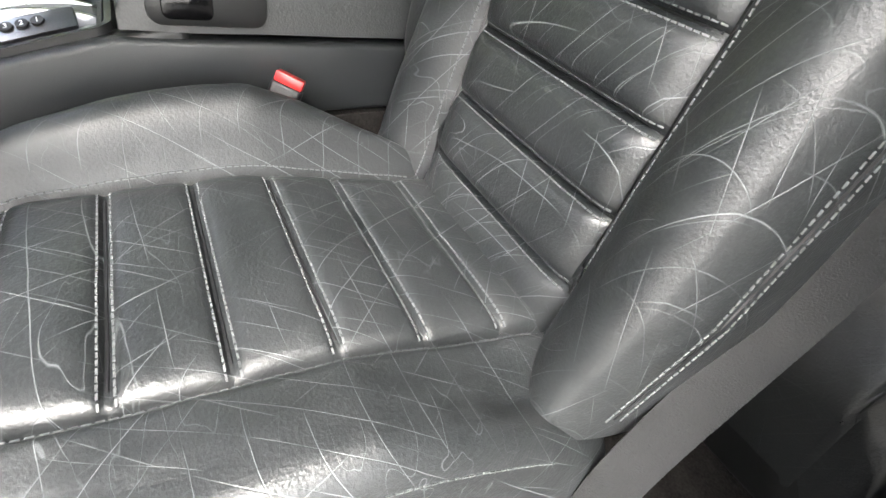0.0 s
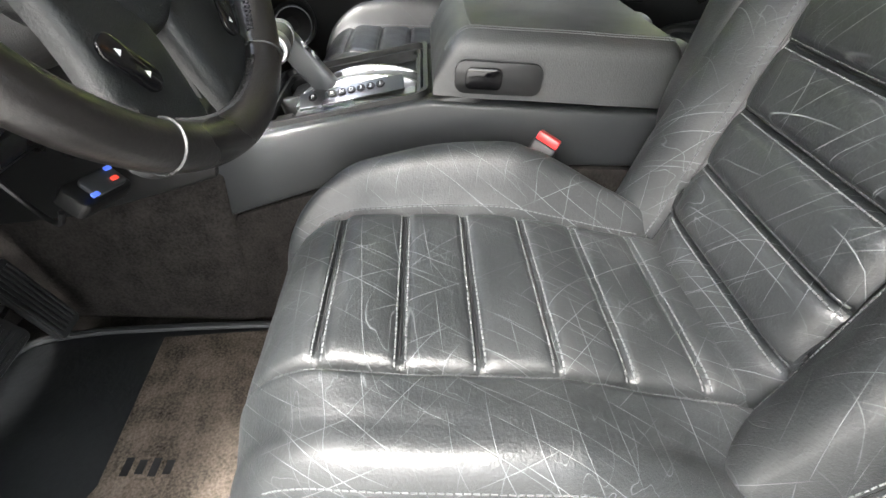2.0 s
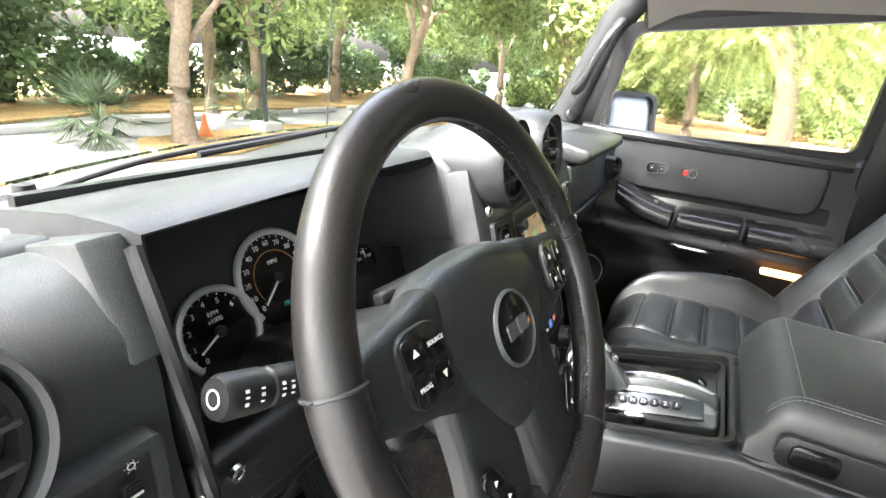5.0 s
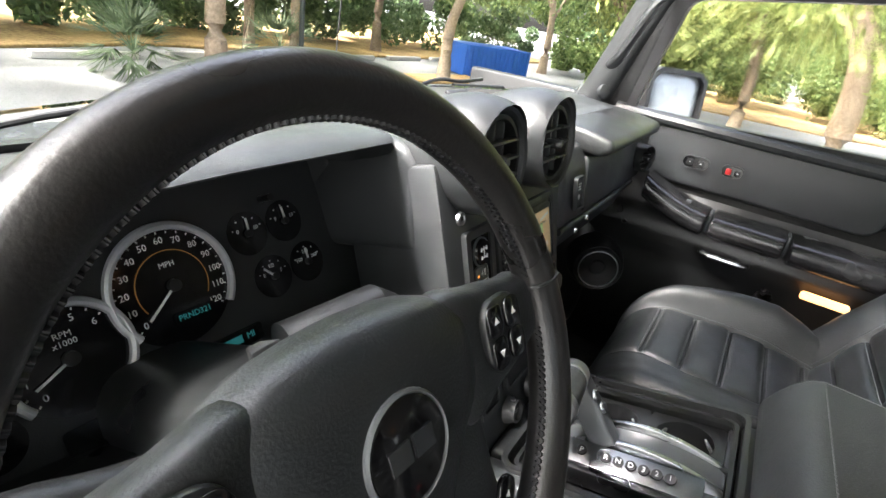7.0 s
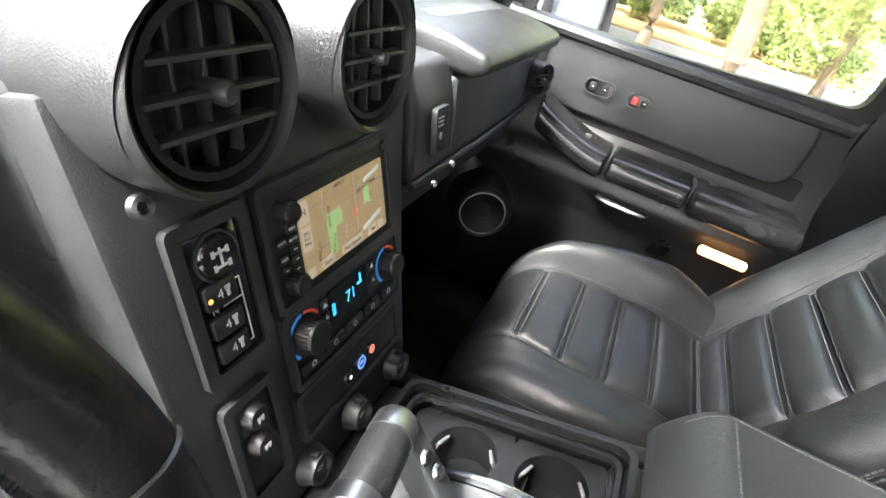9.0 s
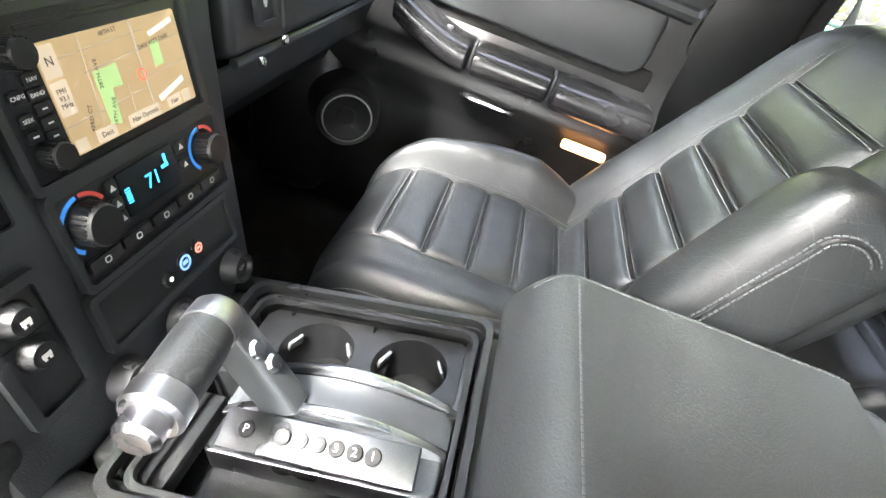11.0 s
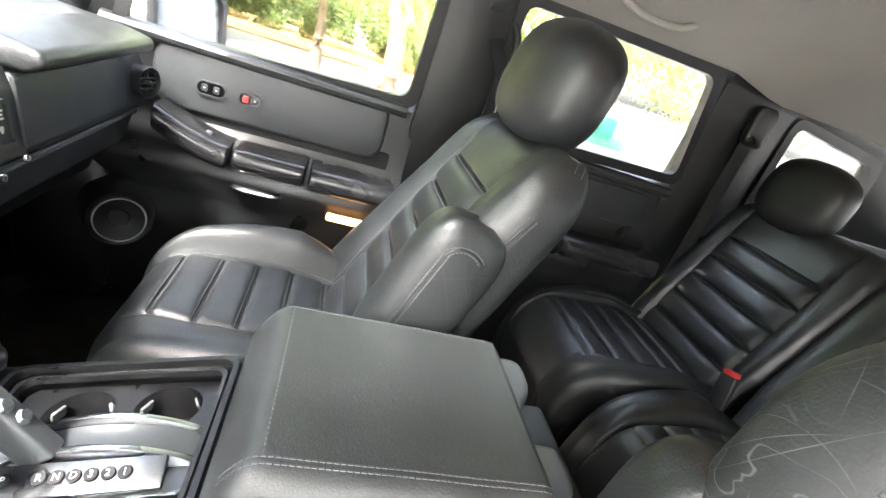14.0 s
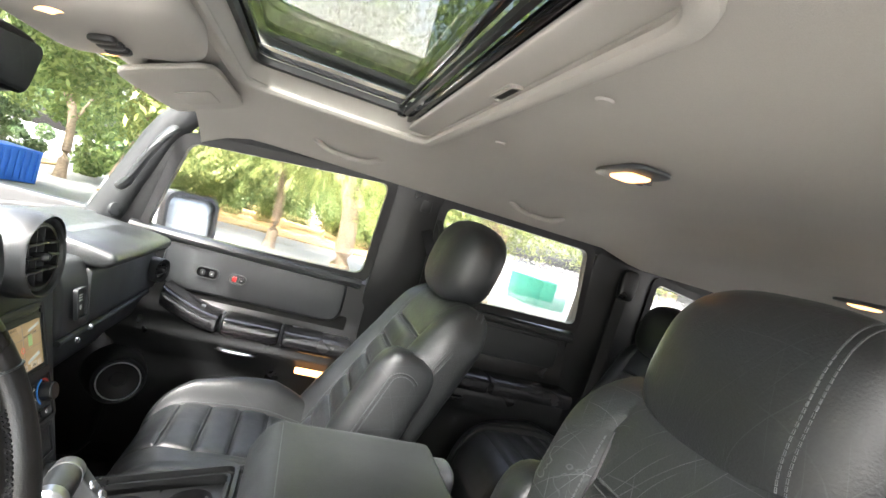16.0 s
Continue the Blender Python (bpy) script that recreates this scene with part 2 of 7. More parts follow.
    link(mx.outputs[0], amt.inputs[0])
    old = b.inputs["Base Color"].links[0].from_socket
    col = n.new("ShaderNodeMix")
    col.data_type = "RGBA"
    link(amt.outputs[0], col.inputs["Factor"])
    link(old, col.inputs["A"])
    col.inputs["B"].default_value = (*worn, 1)
    link(col.outputs["Result"], b.inputs["Base Color"])
    bp = n.new("ShaderNodeBump")
    bp.inputs["Strength"].default_value, bp.inputs["Distance"].default_value = 0.30 * lines, 0.0015
    bp.invert = True
    link(amt.outputs[0], bp.inputs["Height"])
    link(b.inputs["Normal"].links[0].from_socket, bp.inputs["Normal"])
    # soft rumples between the creases
    rum = n.new("ShaderNodeTexNoise")
    rum.inputs["Scale"].default_value, rum.inputs["Detail"].default_value = 38.0, 5
    link(add.outputs[0], rum.inputs["Vector"])
    rb_ = n.new("ShaderNodeBump")
    rb_.inputs["Strength"].default_value, rb_.inputs["Distance"].default_value = 0.10 + 0.16 * lines, 0.004
    link(rum.outputs["Fac"], rb_.inputs["Height"])
    link(bp.outputs[0], rb_.inputs["Normal"])
    link(rb_.outputs[0], b.inputs["Normal"])
    return m


LID_LEATHER = leather("lid_leather", (0.026, 0.0285, 0.0288), 0.50, 0.06, (0.06, 0.065, 0.065))
LEATHER = leather("black_leather", (0.0105, 0.0118, 0.0125), 0.44, 0.30, (0.07, 0.076, 0.076))
LEATHER_WORN = leather("worn_leather", (0.0140, 0.0160, 0.0170), 0.48, 0.85, (0.125, 0.136, 0.139))
PLASTIC = material("black_plastic", (0.0080, 0.0084, 0.0088), 0.38, grain=0.35, scale=900, var=0.15)
DASH = material("dash_plastic", (0.0215, 0.0235, 0.0248), 0.42, grain=0.35, scale=800, var=0.15)
SILVERGREY = material("grey_trim_plastic", (0.05, 0.054, 0.058), 0.4, grain=0.2, scale=900, var=0.1)
GLOSS = material("gloss_black", (0.004, 0.004, 0.0045), 0.12, var=0.1, rvar=0.04)
CARPET = material("carpet", (0.0175, 0.0158, 0.0148), 0.95, grain=1.0, scale=260, var=0.8, patch=25, spec=0.1)
HEADLINER = material("headliner", (0.35, 0.33, 0.30), 0.95, grain=0.5, scale=900, var=0.06, spec=0.1)
CHROME = material("satin_metal", (0.46, 0.47, 0.49), 0.27, 1.0, var=0.08, rvar=0.08)
BELT = material("belt_webbing", (0.0080, 0.0086, 0.0092), 0.75, grain=0.8, scale=600, var=0.2)
RED = material("red_plastic", (0.55, 0.03, 0.03), 0.35, var=0.08)
RUBBER = material("black_rubber", (0.010, 0.010, 0.011), 0.5, var=0.2)
WHITE_INK = material("white_print", (0.75, 0.75, 0.75), 0.5, var=0.05)


def glow(name, colour, strength):
    m = bpy.data.materials.new(name)
    m.use_nodes = True
    b = m.node_tree.nodes["Principled BSDF"]
    b.inputs["Base Color"].default_value = (*colour, 1)
    b.inputs["Emission Color"].default_value = (*colour, 1)
    b.inputs["Emission Strength"].default_value = strength
    return m


LAMP = glow("warm_lamp_lens", (1.0, 0.45, 0.14), 0.45)


def glass(name, tint=(1, 1, 1), rough=0.0, ior=1.05):
    m = bpy.data.materials.new(name)
    m.use_nodes = True
    nt = m.node_tree
    b = nt.nodes["Principled BSDF"]
    b.inputs["Base Color"].default_value = (*tint, 1)
    b.inputs["Transmission Weight"].default_value = 1.0
    b.inputs["Roughness"].default_value = rough
    b.inputs["IOR"].default_value = ior
    return m


GLASS = glass("window_glass")
DARKGLASS = glass("tinted_glass", (0.085, 0.10, 0.09), 0.0, 1.38)

# ---- the setting: car body ----
XC = -0.04          # the car's middle line
DOOR = 0.814        # inside of the passenger door
FLOOR = 0.06
ROOF = 1.185


def mirror_x(x):
    return 2 * XC - x


solid("floor", join(box(1.8, 3.9, 0.05, XC, -0.75, FLOOR - 0.025), box(1.7, 0.42, 0.03, XC, 1.10, 0.22, m=pose(0, 0, 0, 42))), CARPET, "dark charcoal carpet on the car floor", "floor", kind="structure")
solid("wall_front", box(1.7, 0.04, 0.62, XC, 1.20, 0.33), PLASTIC, "black bulkhead behind the pedals", "wall", kind="structure")


def ceiling_bm():
    """Headliner sheet, sagging to the sides, open at the sunroof."""
    x0, x1, y0, y1 = -0.545, 0.385, 0.052, 0.480
    xs = sorted([XC + 0.76 * (k / 26 * 2 - 1) for k in range(27)] + [x0, x1])
    ys = sorted([0.60 - 2.6 * k / 44 for k in range(45)] + [y0, y1])
    bm = bmesh.new()

    def z(x, y):
        d = max(0.0, x - XC) / 0.76 if y > -0.15 else min(1.0, abs(x - XC) / 0.76)
        e = ROOF - 0.095 * max(0.0, d - 0.55) ** 2 / 0.2025
        e -= 0.05 * max(0.0, (y - 0.45) / 0.15) ** 2
        e -= 0.10 * max(0.0, min(1.0, (-0.70 - y) / 0.15)) * 0.35
        return e - 0.06 * max(0.0, (-1.2 - y) / 0.8)
    vs = {(i, j): bm.verts.new((x, y, z(x, y))) for i, x in enumerate(xs) for j, y in enumerate(ys)}
    for i in range(len(xs) - 1):
        for j in range(len(ys) - 1):
            cx, cy = (xs[i] + xs[i + 1]) / 2, (ys[j] + ys[j + 1]) / 2
            if x0 < cx < x1 and y0 < cy < y1:
                continue
            bm.faces.new((vs[i, j], vs[i + 1, j], vs[i + 1, j + 1], vs[i, j + 1]))
    ext = bmesh.ops.extrude_face_region(bm, geom=bm.faces[:])["geom"]
    bmesh.ops.translate(bm, vec=(0, 0, 0.02), verts=[v for v in ext if isinstance(v, bmesh.types.BMVert)])
    return bm


solid("ceiling", ceiling_bm(), HEADLINER, "warm grey fabric headliner with a sunroof opening", "ceiling", kind="structure")
# outer roof skin above the headliner, open at the sunroof
solid("roof_skin", join(box(1.54, 1.94, 0.03, -0.04, -0.93, 1.31), box(1.54, 0.16, 0.03, -0.04, 0.57, 1.30), box(0.19, 0.46, 0.03, -0.71, 0.26, 1.31), box(0.30, 0.46, 0.03, 0.61, 0.26, 1.31)), PLASTIC, "painted steel roof above the headliner", "roof", kind="structure")

# sunroof: moulded frame, seals, guide rails, glass, sunshade drawn back
sr = thing("sunroof", "tinted glass sunroof with a moulded grey frame", "sunroof", kind="structure")
SRX, SRY = -0.080, 0.266
part("surround", shift(ring_plate(rounded(1.00, 0.50, 0.02, 8), rounded(0.915, 0.415, 0.06, 8), 0.008), pose(SRX, SRY, ROOF - 0.0015)), HEADLINER, sr)
part("frame", shift(tube([(x, y, 0) for x, y in rounded(0.925, 0.425, 0.065, 8)], 0.014, 10, True, 0.8), pose(SRX, SRY, ROOF - 0.006)), HEADLINER, sr)
part("trim_wall", shift(ring_plate(rounded(0.93, 0.43, 0.05, 6), rounded(0.905, 0.405, 0.04, 6), 0.045), pose(SRX, SRY, ROOF)), HEADLINER, sr)
part("seal", shift(ring_plate(rounded(0.93, 0.43, 0.04, 6), rounded(0.855, 0.375, 0.03, 6), 0.014), pose(SRX, SRY + 0.005, ROOF + 0.040)), RUBBER, sr)
part("inner_seal", shift(ring_plate(rounded(0.875, 0.39, 0.03, 6), rounded(0.845, 0.365, 0.03, 6), 0.010), pose(SRX, SRY + 0.005, ROOF + 0.058)), GLOSS, sr)
for k, (y, z) in enumerate(((0.112, 0.034), (0.126, 0.044), (0.142, 0.054))):
    part("guide_rail", box(0.90, 0.011, 0.014, SRX, y, ROOF + z, 0.003), RUBBER if k % 2 else GLOSS, sr)
part("sunshade", shift(pillow(0.885, 0.085, 0.014, 20, 0.12, 0.5), pose(SRX, 0.070, ROOF + 0.012)), HEADLINER, sr, "grey fabric sunshade drawn back")
hp = part("sunshade_handle", shift(ring_plate(rounded(0.088, 0.024, 0.011, 5), rounded(0.072, 0.012, 0.006, 5), 0.006), pose(-0.165, 0.070, ROOF + 0.001)), HEADLINER, sr)
part("handle_pocket", shift(prism(rounded(0.074, 0.014, 0.0065, 5), 0.002), pose(-0.165, 0.070, ROOF + 0.0035)), PLASTIC, hp)
part("roller", shift(lathe([(0, 0.004), (0.009, 0.004), (0.011, 0)], 18), pose(0.345, 0.135, ROOF + 0.034, 180)), GLOSS, sr)
pane = part("pane", box(0.89, 0.41, 0.006, SRX, SRY + 0.005, ROOF + 0.085), DARKGLASS, sr)
pane.visible_shadow = False

# ---- right side of the body: pillars and rails ----




def leaning(pts, x_low, x_high, z_low, z_high, t):
    """A plate in the leaning side wall: outline in y, z, leaning in with height."""
    bm = bmesh.new()
    lean = lambda z: x_low + (x_high - x_low) * (z - z_low) / (z_high - z_low)
    a = [bm.verts.new((lean(z), y, z)) for y, z in pts]
    f = bm.faces.new(a)
    up = bmesh.ops.extrude_face_region(bm, geom=[f])["geom"]
    bmesh.ops.translate(bm, vec=(t, 0, 0), verts=[v for v in up if isinstance(v, bmesh.types.BMVert)])
    bmesh.ops.recalc_face_normals(bm, faces=bm.faces)
    bmesh.ops.bevel(bm, geom=bm.edges[:], offset=0.008, segments=2, profile=0.5, affect="EDGES")
    return bm


def side_frame(pts_out, pts_in, x_low, x_high, t):
    """A frame round an opening in the leaning side wall."""
    bm = ring_plate(pts_out, pts_in, t)
    for v in bm.verts:
        y, z, d = v.co.x, v.co.y, v.co.z
        v.co = (x_low + (x_high - x_low) * (z - 0.75) / 0.33 + d, y, z)
    return bm


def quad_loop(bl, br, tr, tl, r, n=5):
    """A rounded four-cornered outline in y, z."""
    c = [Vector(p) for p in (bl, br, tr, tl)]
    out = []
    for k in range(4):
        p, a, b = c[k], (c[k - 1] - c[k]).normalized(), (c[(k + 1) % 4] - c[k]).normalized()
        s, e = p + a * r, p + b * r
        for q in range(n + 1):
            f = q / n
            out.append(tuple((1 - f) ** 2 * s + 2 * f * (1 - f) * p + f * f * e))
    return out


# window outlines in y, z
WIN_F = dict(bl=(0.70, 0.762), br=(0.062, 0.782), tr=(0.060, 1.088), tl=(0.632, 1.036))
WIN_R = dict(bl=(-0.150, 0.785), br=(-0.725, 0.795), tr=(-0.665, 1.070), tl=(-0.130, 1.074))
WIN_Q = dict(bl=(-1.01, 0.78), br=(-1.36, 0.79), tr=(-1.30, 0.995), tl=(-0.975, 1.03))


def grown(w, g):
    return dict(bl=(w["bl"][0] + g, w["bl"][1] - g), br=(w["br"][0] - g, w["br"][1] - g), tr=(w["tr"][0] - g, w["tr"][1] + g), tl=(w["tl"][0] + g, w["tl"][1] + g))


def side_of_car(flip):
    """Plates of the leaning body side between the windows; flip mirrors it to the driver's side."""
    def put(bm):
        if flip:
            for v in bm.verts:
                v.co.x = mirror_x(v.co.x)
            bmesh.ops.reverse_faces(bm, faces=bm.faces)
        return bm
    s = "left" if flip else "right"
    solid("pillar_b_" + s, put(leaning([(0.03, 0.20), (-0.145, 0.20), (-0.135, 1.16), (0.045, 1.16)], 0.80, 0.735, 0.75, 1.08, 0.06)), PLASTIC, "black plastic pillar trim between the doors", "pillar", kind="structure")
    solid("pillar_c_" + s, put(leaning([(-0.765, 0.20), (-1.01, 0.20), (-0.985, 1.12), (-0.70, 1.12)], 0.80, 0.735, 0.75, 1.08, 0.06)), PLASTIC, "black plastic trim behind the rear door", "pillar", kind="structure")
    solid("wall_quarter_" + s, put(leaning([(-1.01, 0.10), (-2.0, 0.10), (-2.0, 0.775), (-1.01, 0.775)], 0.80, 0.735, 0.75, 1.08, 0.06)), PLASTIC, "black plastic trim of the load space", "wall", kind="structure")
    solid("pillar_d_" + s, put(leaning([(-1.36, 0.77), (-2.0, 0.77), (-2.0, 1.12), (-1.29, 1.12)], 0.80, 0.735, 0.75, 1.08, 0.06)), PLASTIC, "black plastic rear pillar trim", "pillar", kind="structure")
    if flip:
        solid("rail_left", put(leaning([(-0.15, 1.085), (-0.70, 1.062), (-1.30, 1.0), (-1.60, 1.0), (-1.60, 1.20), (-0.4, 1.20), (-0.15, 1.19)], 0.80, 0.735, 0.75, 1.08, 0.05)), PLASTIC, "black seal along the roof edge", "trim", kind="structure")
        return
    solid("rail_" + s, put(leaning([(0.62, 1.085), (0.62, 1.05), (0.05, 1.095), (-0.70, 1.062), (-1.30, 1.0), (-1.60, 1.0), (-1.60, 1.20), (-0.4, 1.20), (0.50, 1.18)], 0.80, 0.735, 0.75, 1.08, 0.05)), PLASTIC, "black seal along the roof edge", "trim", kind="structure")


side_of_car(False)
side_of_car(True)
solid("wall_kick_right", box(0.04, 0.50, 0.72, 0.845, 0.97, 0.42, 0.01), PLASTIC, "black trim at the side of the passenger footwell", "wall", kind="structure")
solid("wall_kick_left", box(0.04, 0.45, 0.72, -0.905, 1.0, 0.42, 0.01), PLASTIC, "black trim at the side of the driver footwell", "wall", kind="structure")
solid("wall_rear", join(box(1.7, 0.05, 0.70, XC, -2.0, 0.40), box(1.7, 0.05, 0.16, XC, -2.0, 1.12), box(0.22, 0.05, 0.5, 0.70, -2.0, 0.95), box(0.22, 0.05, 0.5, -0.78, -2.0, 0.95)), PLASTIC, "black trim of the rear end with a window opening", "wall", kind="structure")
solid("door_3", join(box(0.06, 0.60, 0.66, mirror_x(DOOR) - 0.03, -0.46, 0.42, 0.01)), PLASTIC, "closed black rear door panel behind the driver seat", "door", kind="structure")
solid("sill_right", box(0.10, 2.9, 0.16, 0.845, -0.62, 0.05, 0.02, 3), PLASTIC, "black sill under the passenger doors", "sill", kind="structure")
solid("sill_left", box(0.14, 1.0, 0.10, -0.90, 0.5, 0.02, 0.02, 3), PLASTIC, "black sill under the open driver door", "sill", kind="structure")
for name, w in (("window_1", WIN_F), ("window_2", WIN_R), ("window_3", WIN_Q)):
    g = grown(w, 0.012)
    wt = thing(name, "clear side window with a black rubber seal", "window", kind="structure")
    part("seal", side_frame(quad_loop(**grown(w, 0.022), r=0.04), quad_loop(**grown(w, -0.004), r=0.03), 0.79, 0.73, 0.03), RUBBER, wt)
    loop = quad_loop(**g, r=0.03)
    bm = bmesh.new()
    f = bm.faces.new([bm.verts.new((0.815 - 0.06 * (z - 0.75) / 0.33, y, z)) for y, z in loop])
    bmesh.ops.solidify(bm, geom=[f], thickness=0.004)
    p = part("pane", bm, GLASS, wt)
    p.visible_shadow = False

solid("window_sail", leaning([(0.715, 0.745), (0.865, 0.745), (0.845, 0.80), (0.665, 1.125), (0.60, 1.125), (0.645, 1.05), (0.712, 0.78)][::-1], 0.80, 0.735, 0.75, 1.08, 0.035), PLASTIC, "black plastic corner between pillar and front window", "trim", kind="structure")
# windscreen with its black edge
ws = thing("windscreen", "clear windscreen with a wiper rest shadow band", "windscreen", kind="structure")


def ws_point(u, v):
    x = XC + 0.76 * (2 * u - 1)
    c = 1 - (2 * u - 1) ** 2
    return x * (1 - 0.06 * v) + XC * 0.06 * v, 0.83 + 0.22 * c - (0.14 + 0.22 * c * 0.62) * v, 0.775 + 0.36 * v


wbm = grid(lambda u, v: ws_point(u, v), 24, 8)
bmesh.ops.recalc_face_normals(wbm, faces=wbm.faces)
ext = bmesh.ops.extrude_face_region(wbm, geom=wbm.faces[:])["geom"]
bmesh.ops.translate(wbm, vec=(0, 0.005, 0.003), verts=[v for v in ext if isinstance(v, bmesh.types.BMVert)])
wpane = part("pane", wbm, GLASS, ws)
wpane.visible_shadow = False
solid("header_rail", box(1.44, 0.07, 0.06, XC, 0.64, 1.155, 0.015, 3), HEADLINER, "fabric covered rail over the windscreen", "trim", kind="structure")
for sx, s in ((1, "right"), (-1, "left")):
    f = lambda x: x if sx > 0 else mirror_x(x)
    solid("pillar_a_" + s, tube(smooth_line([(f(0.80), 0.83, 0.74), (f(0.795), 0.80, 0.80), (f(0.775), 0.75, 0.93), (f(0.755), 0.69, 1.06), (f(0.72), 0.60, 1.16)], 16), lambda q: 0.048 - 0.008 * q, 14, False, 0.62, (1, 0, 0)), DASH, "dark grey moulded windscreen pillar", "pillar", kind="structure")
h = solid("grab_handle", tube(smooth_line([(0.725, 0.765, 0.865), (0.695, 0.742, 0.885), (0.685, 0.715, 0.95), (0.685, 0.69, 1.01), (0.70, 0.675, 1.04), (0.722, 0.67, 1.055)], 20), 0.014, 10, False, 0.8), DASH, "dark grey grab handle on the windscreen pillar", "handle")
solid("speaker_cap", cyl(0.019, 0.012, 0.765, 0.775, 0.795, bevel=0.003, m=pose(0, 0, 0, 78, 0, -30)), DASH, "round grey cap at the foot of the pillar", "cap")

# ---- seats ----
from mathutils.bvhtree import BVHTree


def seam_groove(d, w=0.006):
    return math.exp(-(d / w) ** 2)


def puff(v, edges, h):
    """Height between seams: zero on each seam, h between."""
    for a, b in zip(edges, edges[1:]):
        if a <= v <= b:
            f = (v - a) / (b - a)
            return h * (1 - (2 * f - 1) ** 4)
    return 0.0




def thread_bm(lines, step=0.0062, size=(0.0046, 0.0015, 0.0014)):
    """Threads along many lines, as one fast mesh."""
    verts, faces = [], []
    h = Vector(size) / 2
    for pts in lines:
        pts = [Vector(p) for p in pts]
        carry = 0.0
        for a, b in zip(pts, pts[1:]):
            d = b - a
            length = d.length
            if length < 1e-6 or length > 0.05:
                continue
            t = d / length
            m = t.to_track_quat("X", "Z").to_matrix()
            s = carry
            while s < length:
                o, k = a + t * s, len(verts)
                for sx, sy, sz in ((-1, -1, -1), (1, -1, -1), (1, 1, -1), (-1, 1, -1), (-1, -1, 1), (1, -1, 1), (1, 1, 1), (-1, 1, 1)):
                    verts.append(o + m @ Vector((sx * h.x, sy * h.y, sz * h.z)))
                faces += [(k, k + 1, k + 5, k + 4), (k + 1, k + 2, k + 6, k + 5), (k + 2, k + 3, k + 7, k + 6), (k + 3, k, k + 4, k + 7), (k + 4, k + 5, k + 6, k + 7)]
                s += step
            carry = s - length
    me = bpy.data.meshes.new("threads")
    me.from_pydata([tuple(v) for v in verts], [], faces)
    return me


def stitch_part(lines, parent, at=None, mat=None, step=0.0062):
    me = thread_bm(lines, step)
    me.materials.append(mat or THREAD)
    ob = new("stitching", me)
    ob.parent = parent
    ob["kind"] = "stuff"
    if at is not None:
        ob.matrix_basis = at
    return ob


def dropped(tree, pts, way, lift=0.0004):
    """Points laid on a surface along a direction."""
    out = []
    for p in pts:
        hit, nor, _, _ = tree.ray_cast(Vector(p), Vector(way))
        if hit:
            out.append(hit - Vector(way) * lift)
    return out


THREAD = material("grey_thread", (0.085, 0.090, 0.092), 0.6, var=0.3)
PLEATS = (-0.05, 0.020, 0.092, 0.158, 0.225, 0.292, 0.362, 0.420)


def cushion_bm(half=0.222, insert=0.122, length=0.440, top=0.418, rise=0.060, base=0.12, pleats=PLEATS, nu=110, nv=190, low=None):
    def flank(r):
        """Half of the cross-section, from the low outer edge to the middle."""
        line = smooth_line([(-half + 0.012, base, 0), (-half, base + 0.12, 0), (-half + 0.003, top - 0.040, 0), (-half + 0.016, top + r * 0.60, 0), (-half + 0.048, top + r, 0), (-half + 0.074, top + r * 0.8, 0),
                            (-insert - 0.010, top + 0.010, 0), (-insert, top - 0.006, 0), (-insert + 0.015, top, 0), (-insert * 0.5, top, 0), (0, top, 0)], nu // 2)
        return [(q.x, q.y) for q in line]
    prof = flank(rise if low is None else low) + [(-x, z) for x, z in flank(rise)[-2::-1]]

    def fn(u, v):
        x, z = prof[round(u * nu)]
        if v < 0.72:
            y = -0.06 + (length - 0.04) * v / 0.72
            drop = 0.0
        else:
            a = min(1.0, (v - 0.72) / 0.18) * math.pi / 2
            y = length - 0.10 + 0.10 * math.sin(a)
            drop = 0.12 * (1 - math.cos(a))
            if v > 0.90:
                drop += (v - 0.90) / 0.10 * 0.14
                y -= (v - 0.90) / 0.10 * 0.015
        k = max(0.0, (y - 0.16) / (length - 0.16))
        full = x
        x *= 1 - 0.19 * k ** 2.4
        up = max(0.0, min(1.0, (z - base) / (top - base)))
        d = abs(full)
        if d < insert:
            z += puff(y, pleats, 0.008) * (1 - (d / insert) ** 6)
            for p in pleats[1:-1]:
                z -= 0.0055 * seam_groove(y - p, 0.004) * (1 - (d / insert) ** 8)
        z -= 0.007 * seam_groove(d - insert, 0.0045)
        out = max(0.0, (d - insert) / (half - insert))
        z -= 0.030 * max(0, (0.16 - y) / 0.2) * up
        z -= (0.055 * max(0.0, (0.17 - y) / 0.17) ** 1.6 + 0.055 * k ** 2) * min(1, out * 2) * up
        z += 0.0035 * noise.noise((full * 7, y * 7, 1)) * up + 0.0012 * noise.noise((full * 30, y * 30, 2)) * up
        return x, y, max(base - 0.02, z - drop * up)
    return grid(fn, nu, nv)


def narrow(x, y, length=0.440):
    return x * (1 - 0.19 * max(0.0, (y - 0.16) / (length - 0.16)) ** 2.4)


def cushion_lines(insert, length, pleats, half):
    lines = []
    for p in pleats[1:-1]:
        for off in (-0.0045, 0.0045):
            lines.append([(narrow(-insert + 0.008 + (2 * insert - 0.016) * k / 40, p, length), p + off, 0.7) for k in range(41)])
    for s in (-1, 1):
        lines.append([(narrow(s * (insert + 0.007), y, length), y, 0.7) for y in [0.0 + 0.395 * k / 50 for k in range(51)]])
        for off in (0.0,):
            lines.append([(narrow(s * (half - 0.007 - off), y, length), y, 0.7) for y in [0.02 + 0.375 * k / 50 for k in range(51)]])
    return lines


